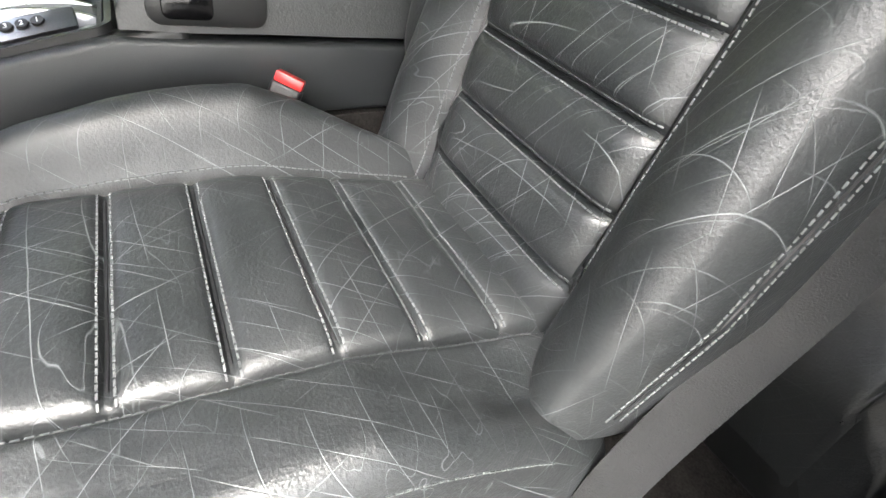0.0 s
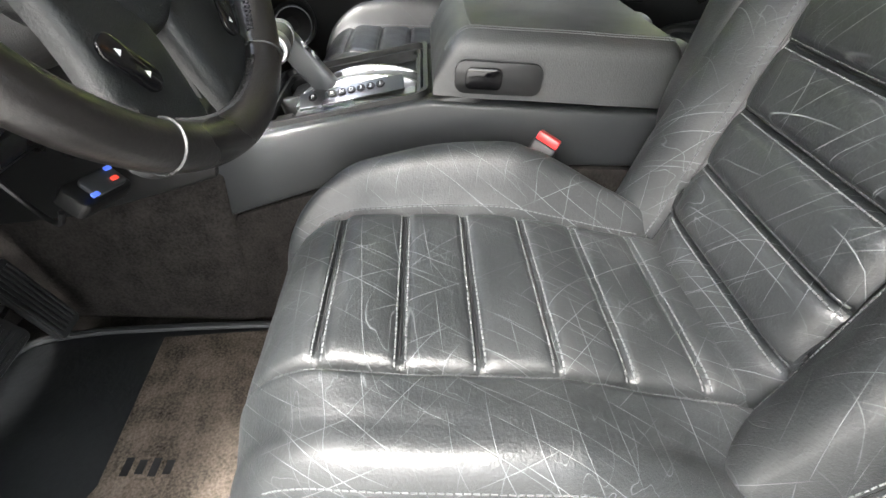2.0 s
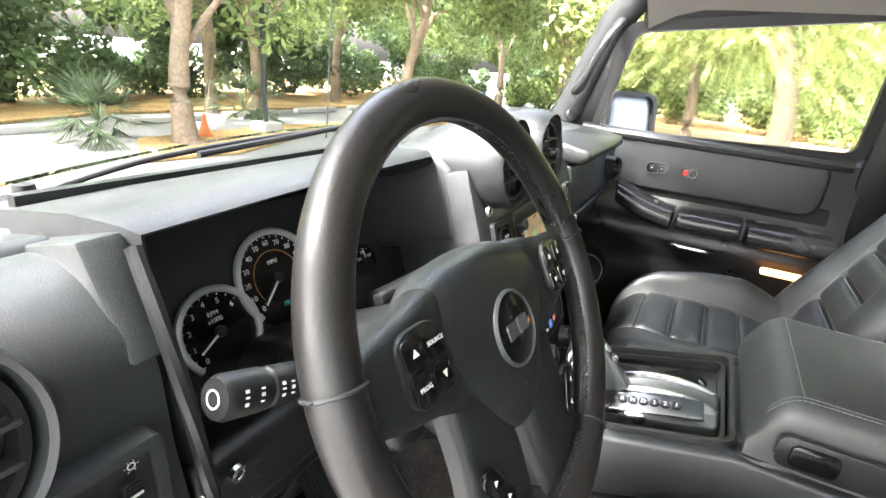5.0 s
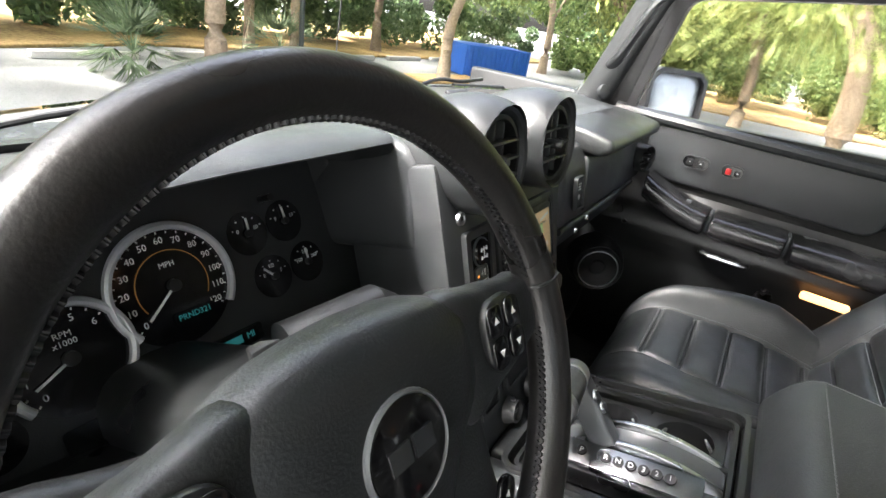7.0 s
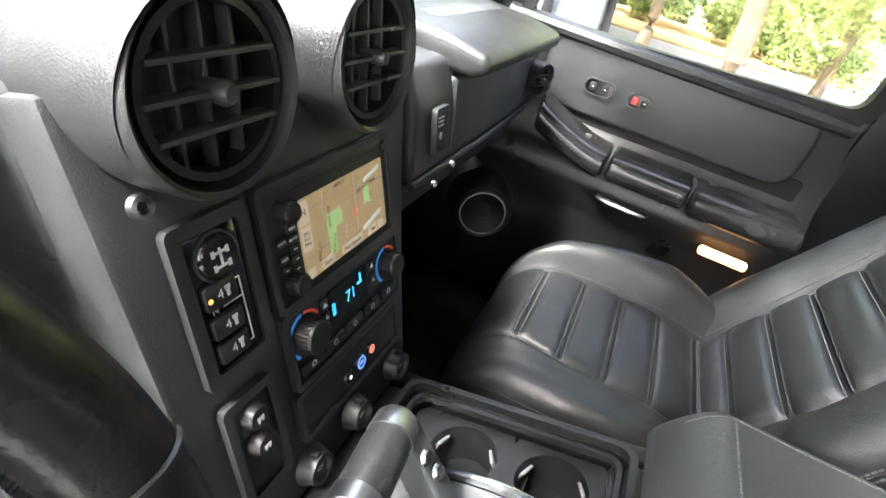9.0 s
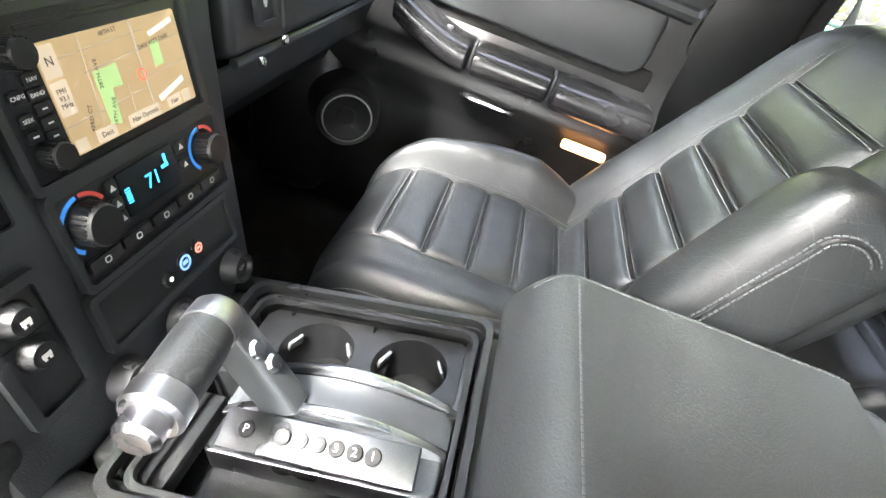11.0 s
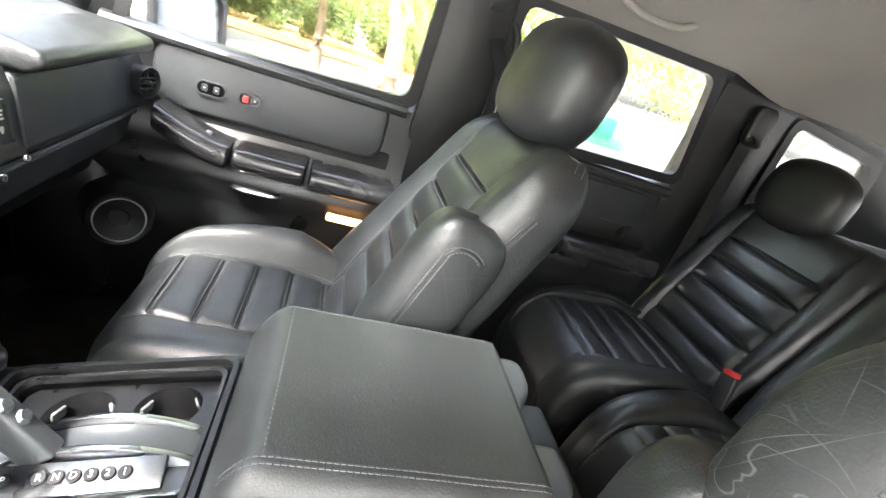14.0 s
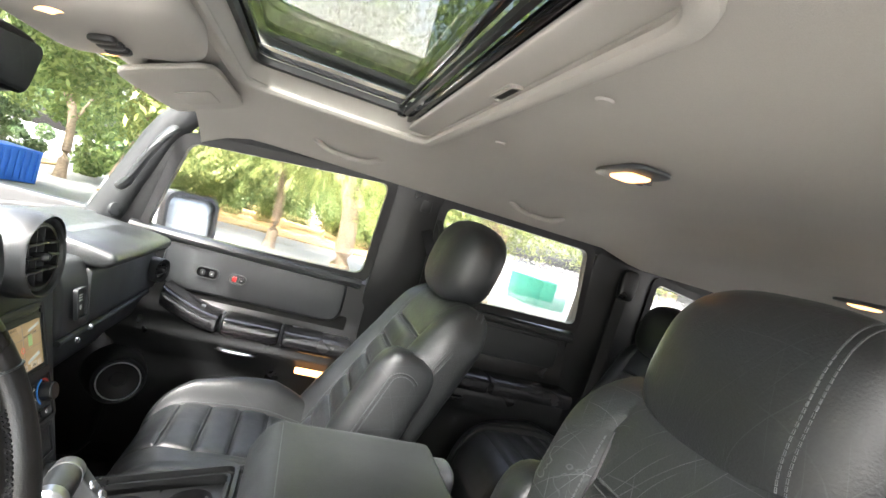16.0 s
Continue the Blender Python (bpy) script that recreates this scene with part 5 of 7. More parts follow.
for k, h in enumerate((-0.019, -0.043, -0.063)):
    b = part("rocker", shift(prism(rounded(0.027, 0.017 if k else 0.019, 0.003, 3), 0.005, 0.0015), on(-0.1185, h, 0.0)), PLASTIC, dash)
    text("caption", "4", 0.010, WHITE_INK, b, on(-0.120, h, 0.0053), 0.0001)
    part("mark", shift(join(box(0.003, 0.008, 0.0002, 0.0045, 0, 0), box(0.005, 0.003, 0.0002, 0.0045, 0.003, 0)), on(-0.118, h, 0.0053)), WHITE_INK, b)
    if k == 0:
        part("lamp", shift(lathe([(0, 0.0006), (0.0016, 0.0004), (0.0018, 0)], 12), on(-0.1285, h - 0.001, 0.005)), ORANGE, b)
part("bracket_mark", shift(join(box(0.0012, 0.054, 0.0002, -0.099, -0.043, 0.0008), box(0.004, 0.0012, 0.0002, -0.1005, -0.0165, 0.0008), box(0.004, 0.0012, 0.0002, -0.1005, -0.0695, 0.0008), box(0.018, 0.0012, 0.0002, -0.108, -0.0315, 0.0008)), ST), WHITE_INK, dash)
text("caption", "N", 0.007, WHITE_INK, dash, on(-0.124, -0.0315, 0.0009), 0.0001)
# two lower switches
recess(-0.136, -0.099, -0.205, -0.115, PLASTIC, "lower_switch_panel", 0.008)
for h in (-0.131, -0.160):
    b = part("round_switch", shift(lathe([(0, 0.009), (0.009, 0.009), (0.0105, 0.006), (0.0125, 0.002), (0.0135, 0)], 28), on(-0.118, h, 0.0)), PLASTIC, dash)
    part("mark", shift(join(box(0.007, 0.0035, 0.0002), box(0.002, 0.002, 0.0002, -0.002, -0.0028, 0), box(0.002, 0.002, 0.0002, 0.002, -0.0028, 0)), on(-0.118, h, 0.0093)), WHITE_INK, b)
part("seam", shift(box(0.036, 0.0008, 0.0008, -0.1175, -0.1465, 0.001), ST), RUBBER, dash)


def screw(m, parent, r=0.008):
    s = part("screw", shift(lathe([(0, 0.002), (r * 0.45, 0.002), (r * 0.55, 0.0045), (r * 0.9, 0.004), (r, 0)], 20), m), CHROME, parent, "bright socket screw")
    part("socket", shift(cyl(r * 0.4, 0.001, 0, 0, 0.0022, n=6), m), RUBBER, s)


screw(on(-0.152, 0.056, 0.001), dash)
settle(0.019, -0.031, -0.007, dash)
screw(frame_at((-0.603, 0.688, 0.598), (1, 0, 0), (0, 0, 1)), dash)
screw(frame_at((-0.636, 0.683, 0.600), (1, 0, 0), (0, 0, 1)), dash)
settle(0, 0, 0, dash)
screw(frame_at((0.215, 0.605, 0.612), (1, 0, 0), (0, 0.2, 1)), dash, 0.006)
screw(frame_at((0.268, 0.606, 0.624), (1, 0, 0), (0, 0.2, 1)), dash, 0.006)

# ---- light switches by the door ----
settle(0.030, -0.027, -0.015, dash)
LP = frame_at((-0.712, 0.688, 0.646), (1, 0, 0), (0, 0.06, 1)) @ Matrix.Scale(0.88, 4)
part("light_panel_frame", shift(ring_plate(rounded(0.098, 0.092, 0.006, 3), rounded(0.080, 0.074, 0.004, 3), 0.026), LP @ pose(0, 0, -0.018)), DASH, dash)
lp = part("light_panel", shift(prism(rounded(0.080, 0.074, 0.004, 3), 0.004), LP @ pose(0, 0, -0.001)), PLASTIC, dash)
lk = part("headlamp_knob", shift(lathe([(0, 0.012), (0.014, 0.012), (0.0165, 0.008), (0.0185, 0.0)], 32), LP @ pose(-0.008, 0.002, 0.003)), PLASTIC, dash)
part("grip_bar", shift(box(0.012, 0.030, 0.010, 0, 0, 0.014, 0.003), LP @ pose(-0.008, 0.002, 0.004, 0, 0, 75)), PLASTIC, lk)
for k in range(7):
    part("rib", shift(box(0.022, 0.0012, 0.003, 0, -0.012 + 0.004 * k, 0.0135), LP @ pose(-0.008, 0.002, 0.004, 0, 0, 75)), PLASTIC, lk)
dw = part("dimmer_wheel", shift(prism(rounded(0.014, 0.026, 0.004, 4), 0.006, 0.001), LP @ pose(0.022, 0.008, 0.0025)), PLASTIC, dash)
for k in range(7):
    part("rib", shift(box(0.012, 0.0016, 0.002, 0, -0.009 + 0.003 * k, 0.0065), LP @ pose(0.022, 0.008, 0.0025)), WHITE_INK if k == 3 else PLASTIC, dw)
part("fog_button", shift(lathe([(0, 0.007), (0.006, 0.0065), (0.0075, 0.0)], 24), LP @ pose(-0.022, -0.020, 0.003)), SILVERGREY, dash)
text("caption", "AUTO", 0.0062, WHITE_INK, lp, LP @ pose(-0.032, 0.009, 0.0033), 0.0001)
for x, y, r in ((-0.030, -0.004, 0.004), (-0.026, 0.019, 0.0035), (-0.014, 0.027, 0.004), (0.026, 0.029, 0.0032), (0.026, -0.016, 0.0035), (-0.008, -0.022, 0.0035)):
    part("mark", shift(ring_plate(rounded(2 * r, 2 * r, r, 4), rounded(1.4 * r, 1.4 * r, 0.7 * r, 4), 0.0002), LP @ pose(x, y, 0.0033)), WHITE_INK, lp)
    if r != 0.004:
        for a in range(0, 360, 60):
            part("mark", shift(box(0.0014, 0.0006, 0.0002, x=(r + 0.0015) * math.cos(radians(a)), y=(r + 0.0015) * math.sin(radians(a)), m=pose(0, 0, 0, 0, 0, a)), LP @ pose(x, y, 0.0033)), WHITE_INK, lp)
L2 = LP @ pose(-0.098, -0.034, 0.0)
part("rear_wiper_panel", shift(prism(rounded(0.075, 0.060, 0.004, 3), 0.004), L2 @ pose(0, 0, 0)), PLASTIC, dash)
part("rear_wiper_knob", shift(lathe([(0, 0.014), (0.010, 0.014), (0.012, 0.002), (0.0125, 0)], 24), L2 @ pose(0.022, 0.0, 0.003)), PLASTIC, dash)

# ---- passenger side ----
settle(0, 0, 0, dash)
part("glove_panel", side([(0.90, 0.60), (0.645, 0.600), (0.625, 0.612), (0.640, 0.70), (0.660, 0.745), (0.90, 0.745)], 0.195, 0.76, 0.010, 3), DASH, dash)
part("glove_door", side([(0.70, 0.618), (0.624, 0.618), (0.622, 0.624), (0.638, 0.718), (0.644, 0.724), (0.70, 0.724)], 0.305, 0.655, 0.006, 2), DASH, dash)
part("glove_lip", tube([(0.20, 0.628, 0.603), (0.45, 0.626, 0.603), (0.70, 0.628, 0.606)], 0.006, 8), DASH, dash)
part("glove_low", side([(0.90, 0.42), (0.66, 0.52), (0.640, 0.592), (0.90, 0.60)], 0.16, 0.74, 0.012, 3), DASH, dash)
tray = part("dash_tray", side([(0.86, 0.735), (0.62, 0.728), (0.598, 0.742), (0.604, 0.762), (0.66, 0.772), (0.86, 0.785)], 0.300, 0.705, 0.010, 3), LEATHER, dash, "soft dark pad over the glove box")
part("tray_recess", shift(prism(rounded(0.30, 0.085, 0.01, 3), 0.004), pose(0.51, 0.755, 0.774, 3)), SILVERGREY, tray)
part("airbag_switch_frame", shift(ring_plate(rounded(0.042, 0.060, 0.006, 3), rounded(0.032, 0.050, 0.004, 3), 0.008), frame_at((0.252, 0.630, 0.668), (1, 0, 0), (0, 0.22, 0.97))), DASH, dash)
sw = part("airbag_switch", shift(prism(rounded(0.032, 0.050, 0.004, 3), 0.004), frame_at((0.252, 0.630, 0.668), (1, 0, 0), (0, 0.22, 0.97))), PLASTIC, dash)
for k, (w, y) in enumerate(((0.020, 0.016), (0.016, 0.011), (0.018, 0.006), (0.008, -0.006), (0.005, -0.009))):
    part("print_bar", shift(box(w, 0.0022 if k < 3 else 0.006, 0.0003, 0, y, 0.0043), frame_at((0.252, 0.630, 0.668), (1, 0, 0), (0, 0.22, 0.97))), WHITE_INK, sw)

# ---- steering wheel and column ----
settle()
b_, a_ = radians(-4.1), radians(27.0)
WN = Vector((math.sin(b_) * math.cos(a_), -math.cos(b_) * math.cos(a_), math.sin(a_)))
WX = Vector((math.cos(b_), math.sin(b_), 0))
WM = frame_at((-0.454, 0.500, 0.7305), WX, WN.cross(WX))      # z out to the driver
wheel = thing("steering_wheel", "worn black leather steering wheel with a round badge", "steering wheel", at=WM)
RM, RT = 0.175, 0.0165


def rim_pt(a, r=RM, z=0.0):
    return (r * math.cos(radians(a)), r * math.sin(radians(a)), z)


WHEEL_LEATHER = material("wheel_leather", (0.010, 0.0092, 0.009), 0.32, grain=0.22, scale=380, var=0.4)
part("rim", tube([rim_pt(a * 3) for a in range(120)], RT, 18, True), WHEEL_LEATHER, wheel)
for a in (238, 302, 8, 172):
    part("rim_joint", tube([Vector(rim_pt(a)) + (RT + 0.0006) * (math.cos(q / 24 * math.tau) * Vector((math.cos(radians(a)), math.sin(radians(a)), 0)) + math.sin(q / 24 * math.tau) * Vector((0, 0, 1))) for q in range(24)], 0.0014, 6, True), LEATHER, wheel)
for a0, a1 in ((12, 168), (-52, -4), (184, 232), (244, 296)):
    pts = []
    th = bmesh.new()
    k = a0
    while k < a1:
        for s in (-1, 1):
            m = Matrix.Translation(rim_pt(k, RM - RT - 0.0002, 0.002)) @ pose(0, 0, 0, 0, 0, k + 90) @ pose(0, 0, 0, 0, 52 * s, 0)
            bmesh.ops.create_cube(th, size=1.0, matrix=m @ Matrix.Diagonal((0.0075, 0.0022, 0.0016, 1)))
        k += 1.7
    part("lacing", th, RUBBER, wheel, "black lacing on the inner side of the rim")["kind"] = "stuff"




PADMAT = material("airbag_cover", (0.0135, 0.015, 0.016), 0.40, grain=0.4, scale=520, var=0.2)


def pad_bm():
    out = smooth_line([(0.0, 0.062, 0), (0.055, 0.056, 0), (0.090, 0.036, 0), (0.088, -0.010, 0), (0.058, -0.045, 0), (0.030, -0.080, 0), (0.0, -0.094, 0), (-0.030, -0.080, 0), (-0.058, -0.045, 0), (-0.088, -0.010, 0), (-0.090, 0.036, 0), (-0.055, 0.056, 0)], 72, True)

    def fn(u, v):
        p = out[int(round(u * 72)) % 72]
        k = math.cos(v * math.pi / 2)
        return p.x * k ** 0.45, p.y * k ** 0.45, -0.020 + 0.042 * math.sin(v * math.pi / 2) ** 0.7
    bm = grid(fn, 72, 14, close_u=True)
    bmesh.ops.remove_doubles(bm, verts=bm.verts, dist=1e-5)
    return bm


def puffed(outline, h, z0, n=72):
    """A padded plate over a smooth outline."""
    out = smooth_line([(q[0], q[1], 0) for q in outline], n, True)
    cx, cy = sum(q.x for q in out) / n, sum(q.y for q in out) / n

    def fn(u, v):
        p = out[int(round(u * n)) % n]
        k = math.cos(v * math.pi / 2) ** 0.40
        return cx + (p.x - cx) * k, cy + (p.y - cy) * k, z0 + h * math.sin(v * math.pi / 2) ** 0.6
    bm = grid(fn, n, 10, close_u=True)
    bmesh.ops.remove_doubles(bm, verts=bm.verts, dist=1e-5)
    return bm


HUB, SPK, LOW = pose(0, -0.004, -0.012), pose(0, -0.010, -0.012), pose(0, 0, -0.012)
part("airbag_pad", pad_bm(), PADMAT, wheel, "dark moulded airbag cover", at=HUB)
part("hub_back", shift(pillow(0.17, 0.13, 0.05, 20), pose(0, -0.01, -0.028)), PLASTIC, wheel)
for s in (-1, 1):
    part("spoke", puffed([(s * 0.060, 0.052), (s * 0.110, 0.050), (s * 0.145, 0.044), (s * 0.170, 0.040), (s * 0.172, 0.002), (s * 0.145, -0.012), (s * 0.100, -0.024), (s * 0.060, -0.030)], 0.026, -0.010), PADMAT, wheel, at=SPK)
    part("spoke", puffed([(s * 0.080, 0.000), (s * 0.030, -0.035), (s * 0.010, -0.090), (s * 0.022, -0.178), (s * 0.060, -0.176), (s * 0.102, -0.152), (s * 0.088, -0.090)], 0.020, -0.012), PADMAT, wheel, at=LOW)
    pod = part("button_pod", shift(prism(rounded(0.046, 0.050, 0.016, 5), 0.006, 0.0015), pose(s * 0.108, 0.018, 0.0145, 0, s * 4)), PLASTIC, wheel, at=SPK)
    for q, (bx, by) in enumerate(((-0.0105, 0.011), (0.0105, 0.011), (-0.0105, -0.011), (0.0105, -0.011))):
        key = part("key", shift(prism(rounded(0.0195, 0.0205, 0.006, 4), 0.003, 0.0008), pose(s * 0.108 + bx, 0.018 + by, 0.0195, 0, s * 4)), GLOSS, pod)
        cap = {(-1, 1): "SOURCE", (-1, 2): "PROG", (1, 0): "", (1, 3): ""}.get((s, q), "")
        if cap:
            text("caption", cap, 0.0042, WHITE_INK, key, pose(s * 0.108 + bx, 0.018 + by, 0.0228, 0, s * 4), 0.0001)
        else:
            part("mark", shift(prism([(-0.003, -0.002), (0.003, -0.002), (0, 0.003)], 0.0002), pose(s * 0.108 + bx, 0.018 + by, 0.0227, 0, s * 4, 180 if q > 1 else 0)), WHITE_INK, key)
    lo = part("lower_button_pod", shift(prism(rounded(0.018, 0.044, 0.008, 5), 0.004, 0.0012), pose(s * 0.072, -0.103, 0.0130, 0, 0, -s * 32)), GLOSS, wheel, at=LOW)
    for e in (-0.010, 0.010):
        part("mark", shift(prism([(-0.0025, -0.0018), (0.0025, -0.0018), (0, 0.0025)], 0.0002), pose(s * 0.072, -0.103, 0.0172, 0, 0, -s * 32) @ pose(0, e, 0)), WHITE_INK, lo)
bd = part("badge", shift(lathe([(0, 0.003), (0.0265, 0.003), (0.0275, 0.0025), (0.028, 0)], 40), pose(0, -0.008, 0.0215)), GLOSS, wheel, "round gloss black badge with silver shapes", at=HUB)
part("bezel", shift(lathe([(0.0272, 0.002), (0.029, 0.0045), (0.0305, 0.003), (0.031, 0)], 40), pose(0, -0.008, 0.0205)), SILVERGREY, bd)
for ex, ew in ((-0.0085, 0.0150), (0.0095, 0.0150)):
    part("emblem_block", shift(box(ew, 0.0125, 0.001, ex, 0, 0), pose(0, -0.008, 0.0250)), CHROME, bd)
part("print_bar", shift(box(0.022, 0.003, 0.0003), pose(0.004, -0.052, 0.0218)), LEATHER, wheel, at=HUB)

settle(0.036, -0.022, -0.022)
col = thing("steering_column", "black plastic steering column shroud", "steering column")
CA = Vector((0.02, 0.90, -0.42)).normalized()
CMM = frame_at((-0.475, 0.600, 0.690), (1, 0, 0), CA.cross(Vector((-1, 0, 0))))


def shroud(u, v):
    a = u * math.tau
    c, s = math.cos(a), math.sin(a)
    w, h = 0.064 - 0.008 * v, 0.052 - 0.004 * v
    p = Vector((-0.475, 0.555, 0.695)) + CA * (v * 0.26)
    q = p + Vector((1, 0, 0)) * w * math.copysign(abs(c) ** 0.7, c) + Vector((0, 0.42, 0.90)) * h * math.copysign(abs(s) ** 0.8, s)
    return q


part("shroud", grid(shroud, 32, 10, close_u=True, caps=False), PLASTIC, col)
part("shroud_lip", shift(pillow(0.13, 0.05, 0.05, 14), pose(-0.475, 0.60, 0.628, -20)), PLASTIC, col)
part("hazard_switch", shift(prism([(-0.012, -0.008), (0.012, -0.008), (0.006, 0.008), (-0.006, 0.008)], 0.010, 0.002), pose(-0.475, 0.64, 0.720, -25)), PLASTIC, col)
st = part("stalk", tube(smooth_line([(-0.535, 0.625, 0.690), (-0.58, 0.622, 0.706), (-0.612, 0.625, 0.718)], 8), lambda q: 0.011 + 0.003 * q, 14), PLASTIC, col, "black indicator stalk with printed symbols")
sd = (Vector((-0.674, 0.629, 0.739)) - Vector((-0.612, 0.625, 0.718))).normalized()
SM_ = frame_at((-0.606, 0.6246, 0.716), sd.orthogonal(), sd.cross(sd.orthogonal()))
part("stalk_barrel", shift(lathe([(0, 0), (0.0125, 0.0), (0.0138, 0.004), (0.0138, 0.030), (0.0125, 0.032), (0.0125, 0.034), (0.0145, 0.036), (0.0145, 0.064), (0.0125, 0.068), (0, 0.069)], 28), SM_), PLASTIC, st)
part("end_mark", shift(ring_plate(rounded(0.012, 0.012, 0.006, 6), rounded(0.0098, 0.0098, 0.0049, 6), 0.0004), SM_ @ pose(0, 0, 0.069)), WHITE_INK, st)
for k, off in enumerate((0.010, 0.018, 0.026, 0.044, 0.056)):
    for e in (-1, 0, 1):
        o = SM_ @ Vector((0, 0, off))
        n = Vector((-0.3, -0.85, 0.35 + 0.28 * e)).normalized()
        n = (n - sd * n.dot(sd)).normalized()
        part("mark", shift(box(0.0028, 0.0012 + 0.0010 * ((k + e) % 2), 0.0003), frame_at(o + n * (0.0140 if off < 0.03 else 0.0147), sd, n.cross(sd))), WHITE_INK, st)
tc_ = thing("ignition_key", "black car key with a blue tag in the ignition", "key", at=pose(0, 0, 0))
part("lock_barrel", tube([(-0.421, 0.680, 0.675), (-0.331, 0.660, 0.685), (-0.316, 0.660, 0.672)], 0.024, 24), PLASTIC, tc_)
part("lock_face", tube([(-0.316, 0.660, 0.672), (-0.308, 0.660, 0.672)], 0.020, 24), RUBBER, tc_)
KM = frame_at((-0.284, 0.668, 0.645), (0.594, -0.574, 0.565), (0.10, 0.749, 0.656))
head = part("key_head", shift(ring_plate(rounded(0.040, 0.042, 0.014, 6), [(x + 0.012, y) for x, y in rounded(0.006, 0.026, 0.0028, 6)], 0.008), KM), PLASTIC, tc_)
part("medallion", shift(lathe([(0, 0.0082), (0.0095, 0.0082), (0.0100, 0.0092), (0.0108, 0.0092), (0.0112, 0.0078)], 28), KM @ pose(-0.006, 0, 0)), SILVERGREY, head)
part("key_blade", shift(box(0.030, 0.007, 0.0025, -0.030, -0.004, 0.004, 0.0005), KM), CHROME, tc_)
part("key_ring", tube([Vector((-0.270, 0.659, 0.627)) + 0.011 * Vector((0.25 * math.cos(q / 20 * math.tau), -0.35 * math.cos(q / 20 * math.tau), math.sin(q / 20 * math.tau))) for q in range(20)], 0.0009, 6, True), CHROME, tc_)
part("tag", shift(prism(rounded(0.038, 0.024, 0.002, 3), 0.001), frame_at((-0.262, 0.652, 0.611), (0.556, -0.732, 0.399), (0.235, 0.598, 0.769))), material("blue_tag", (0.06, 0.17, 0.27), 0.3, var=0.3), tc_)
part("remote", shift(pillow(0.034, 0.018, 0.028, 12), pose(-0.256, 0.652, 0.588)), GLOSS, tc_)

# ---- passenger side doors ----
settle(0, 0.018, 0.016)
def door_panel(y0, y1, z0, z1):
    """Door trim with a bulged lower part."""
    def fn(u, v):
        y = y0 + (y1 - y0) * u
        z = z0 + (z1 - z0) * v
        x = DOOR - 0.004 * math.sin(v * math.pi)
        x -= 0.070 * bump(z, 0.50, 0.05) + 0.060 * max(0, min(1, (0.50 - z) / 0.06))
        x += 0.03 * max(0, min(1, (z - 0.735) / 0.02)) ** 2
        return x, y, z
    bm = grid(fn, 14, 40)
    ext = bmesh.ops.extrude_face_region(bm, geom=bm.faces[:])["geom"]
    bmesh.ops.translate(bm, vec=(0.05, 0, 0), verts=[v for v in ext if isinstance(v, bmesh.types.BMVert)])
    return bm


# red glow put into the reflector beside the rear door lamp
LAMPRED = glow("glowing_red_reflector", (0.8, 0.05, 0.03), 0.25)


def switch_plate(parent, y, z, w, h, mat, marks):
    m = frame_at((DOOR - 0.0225, y, z), (0, -1, 0), (0, 0, 1))
    f = part("switch_frame", shift(ring_plate(rounded(w, h, h * 0.45, 6), rounded(w - 0.006, h - 0.006, h * 0.40, 6), 0.006), m), DASH, parent)
    s = part("switch", shift(prism(rounded(w - 0.006, h - 0.006, h * 0.40, 6), 0.004), m), GLOSS, parent)
    for k in marks:
        part("rocker", shift(prism(rounded(0.014, h * 0.5, 0.004, 4), 0.006, 0.0012), m @ pose(k, 0, 0)), mat, s)
        part("mark", shift(box(0.004, 0.0016, 0.0003), m @ pose(k, 0.0, 0.0062)), WHITE_INK, s)
    return s


def rail(parent, y0, y1, z, x=0.676, r=0.029):
    """A padded armrest rail, rounded over its inner edge."""
    prof = smooth_line([(0.80, -r, 0), (x + 0.03, -r, 0), (x + 0.006, -r * 0.72, 0), (x, -0.1 * r, 0), (x + 0.004, r * 0.55, 0), (x + 0.022, r * 0.95, 0), (x + 0.045, r, 0), (0.80, r * 0.9, 0)], 22)

    def fn(u, v):
        e = min(u, 1 - u) * abs(y1 - y0)
        k = 1 - 0.10 * max(0.0, 1 - e / 0.006) ** 2
        y = y0 + (y1 - y0) * u
        p = prof[round(v * 22)]
        return 0.80 + (p.x - 0.80) * k, y, (z(y) if callable(z) else z) + p.y * k
    return part("armrest_rail", grid(fn, 36, 22, close_v=True, caps=True), GLOSSY_TRIM, parent, "satin black armrest rail")


GLOSSY_TRIM = material("satin_black_trim", (0.014, 0.014, 0.015), 0.22, grain=0.12, scale=700, var=0.15)
SUEDE = material("black_suede", (0.0120, 0.0118, 0.0118), 0.9, grain=0.8, scale=320, var=0.4, patch=25, spec=0.15)
d1 = thing("door_1", "closed black front passenger door with armrest rails", "door", kind="structure")
part("panel", door_panel(0.005, 0.80, 0.12, 0.752), PLASTIC, d1)
part("sill_cap", tube(smooth_line([(0.80, 0.72, 0.748), (0.792, 0.40, 0.742), (0.792, 0.04, 0.738)], 12), 0.020, 10, False, 0.8), DASH, d1)
up = part("upper_pad", shift(prism(rounded(0.54, 0.148, 0.045, 8), 0.020, 0.010, seg=4), frame_at((DOOR - 0.002, 0.345, 0.669), (0, -1, 0), (0, 0, 1))), DASH, d1)
part("suede_insert", shift(prism(rounded(0.50, 0.060, 0.010, 4), 0.006, 0.002), frame_at((DOOR - 0.004, 0.30, 0.590), (0, -1, 0), (0, 0, 1))), SUEDE, d1)
switch_plate(d1, 0.487, 0.660, 0.066, 0.034, PLASTIC, (-0.014, 0.012))
sp = switch_plate(d1, 0.402, 0.660, 0.052, 0.032, PLASTIC, (0.012,))
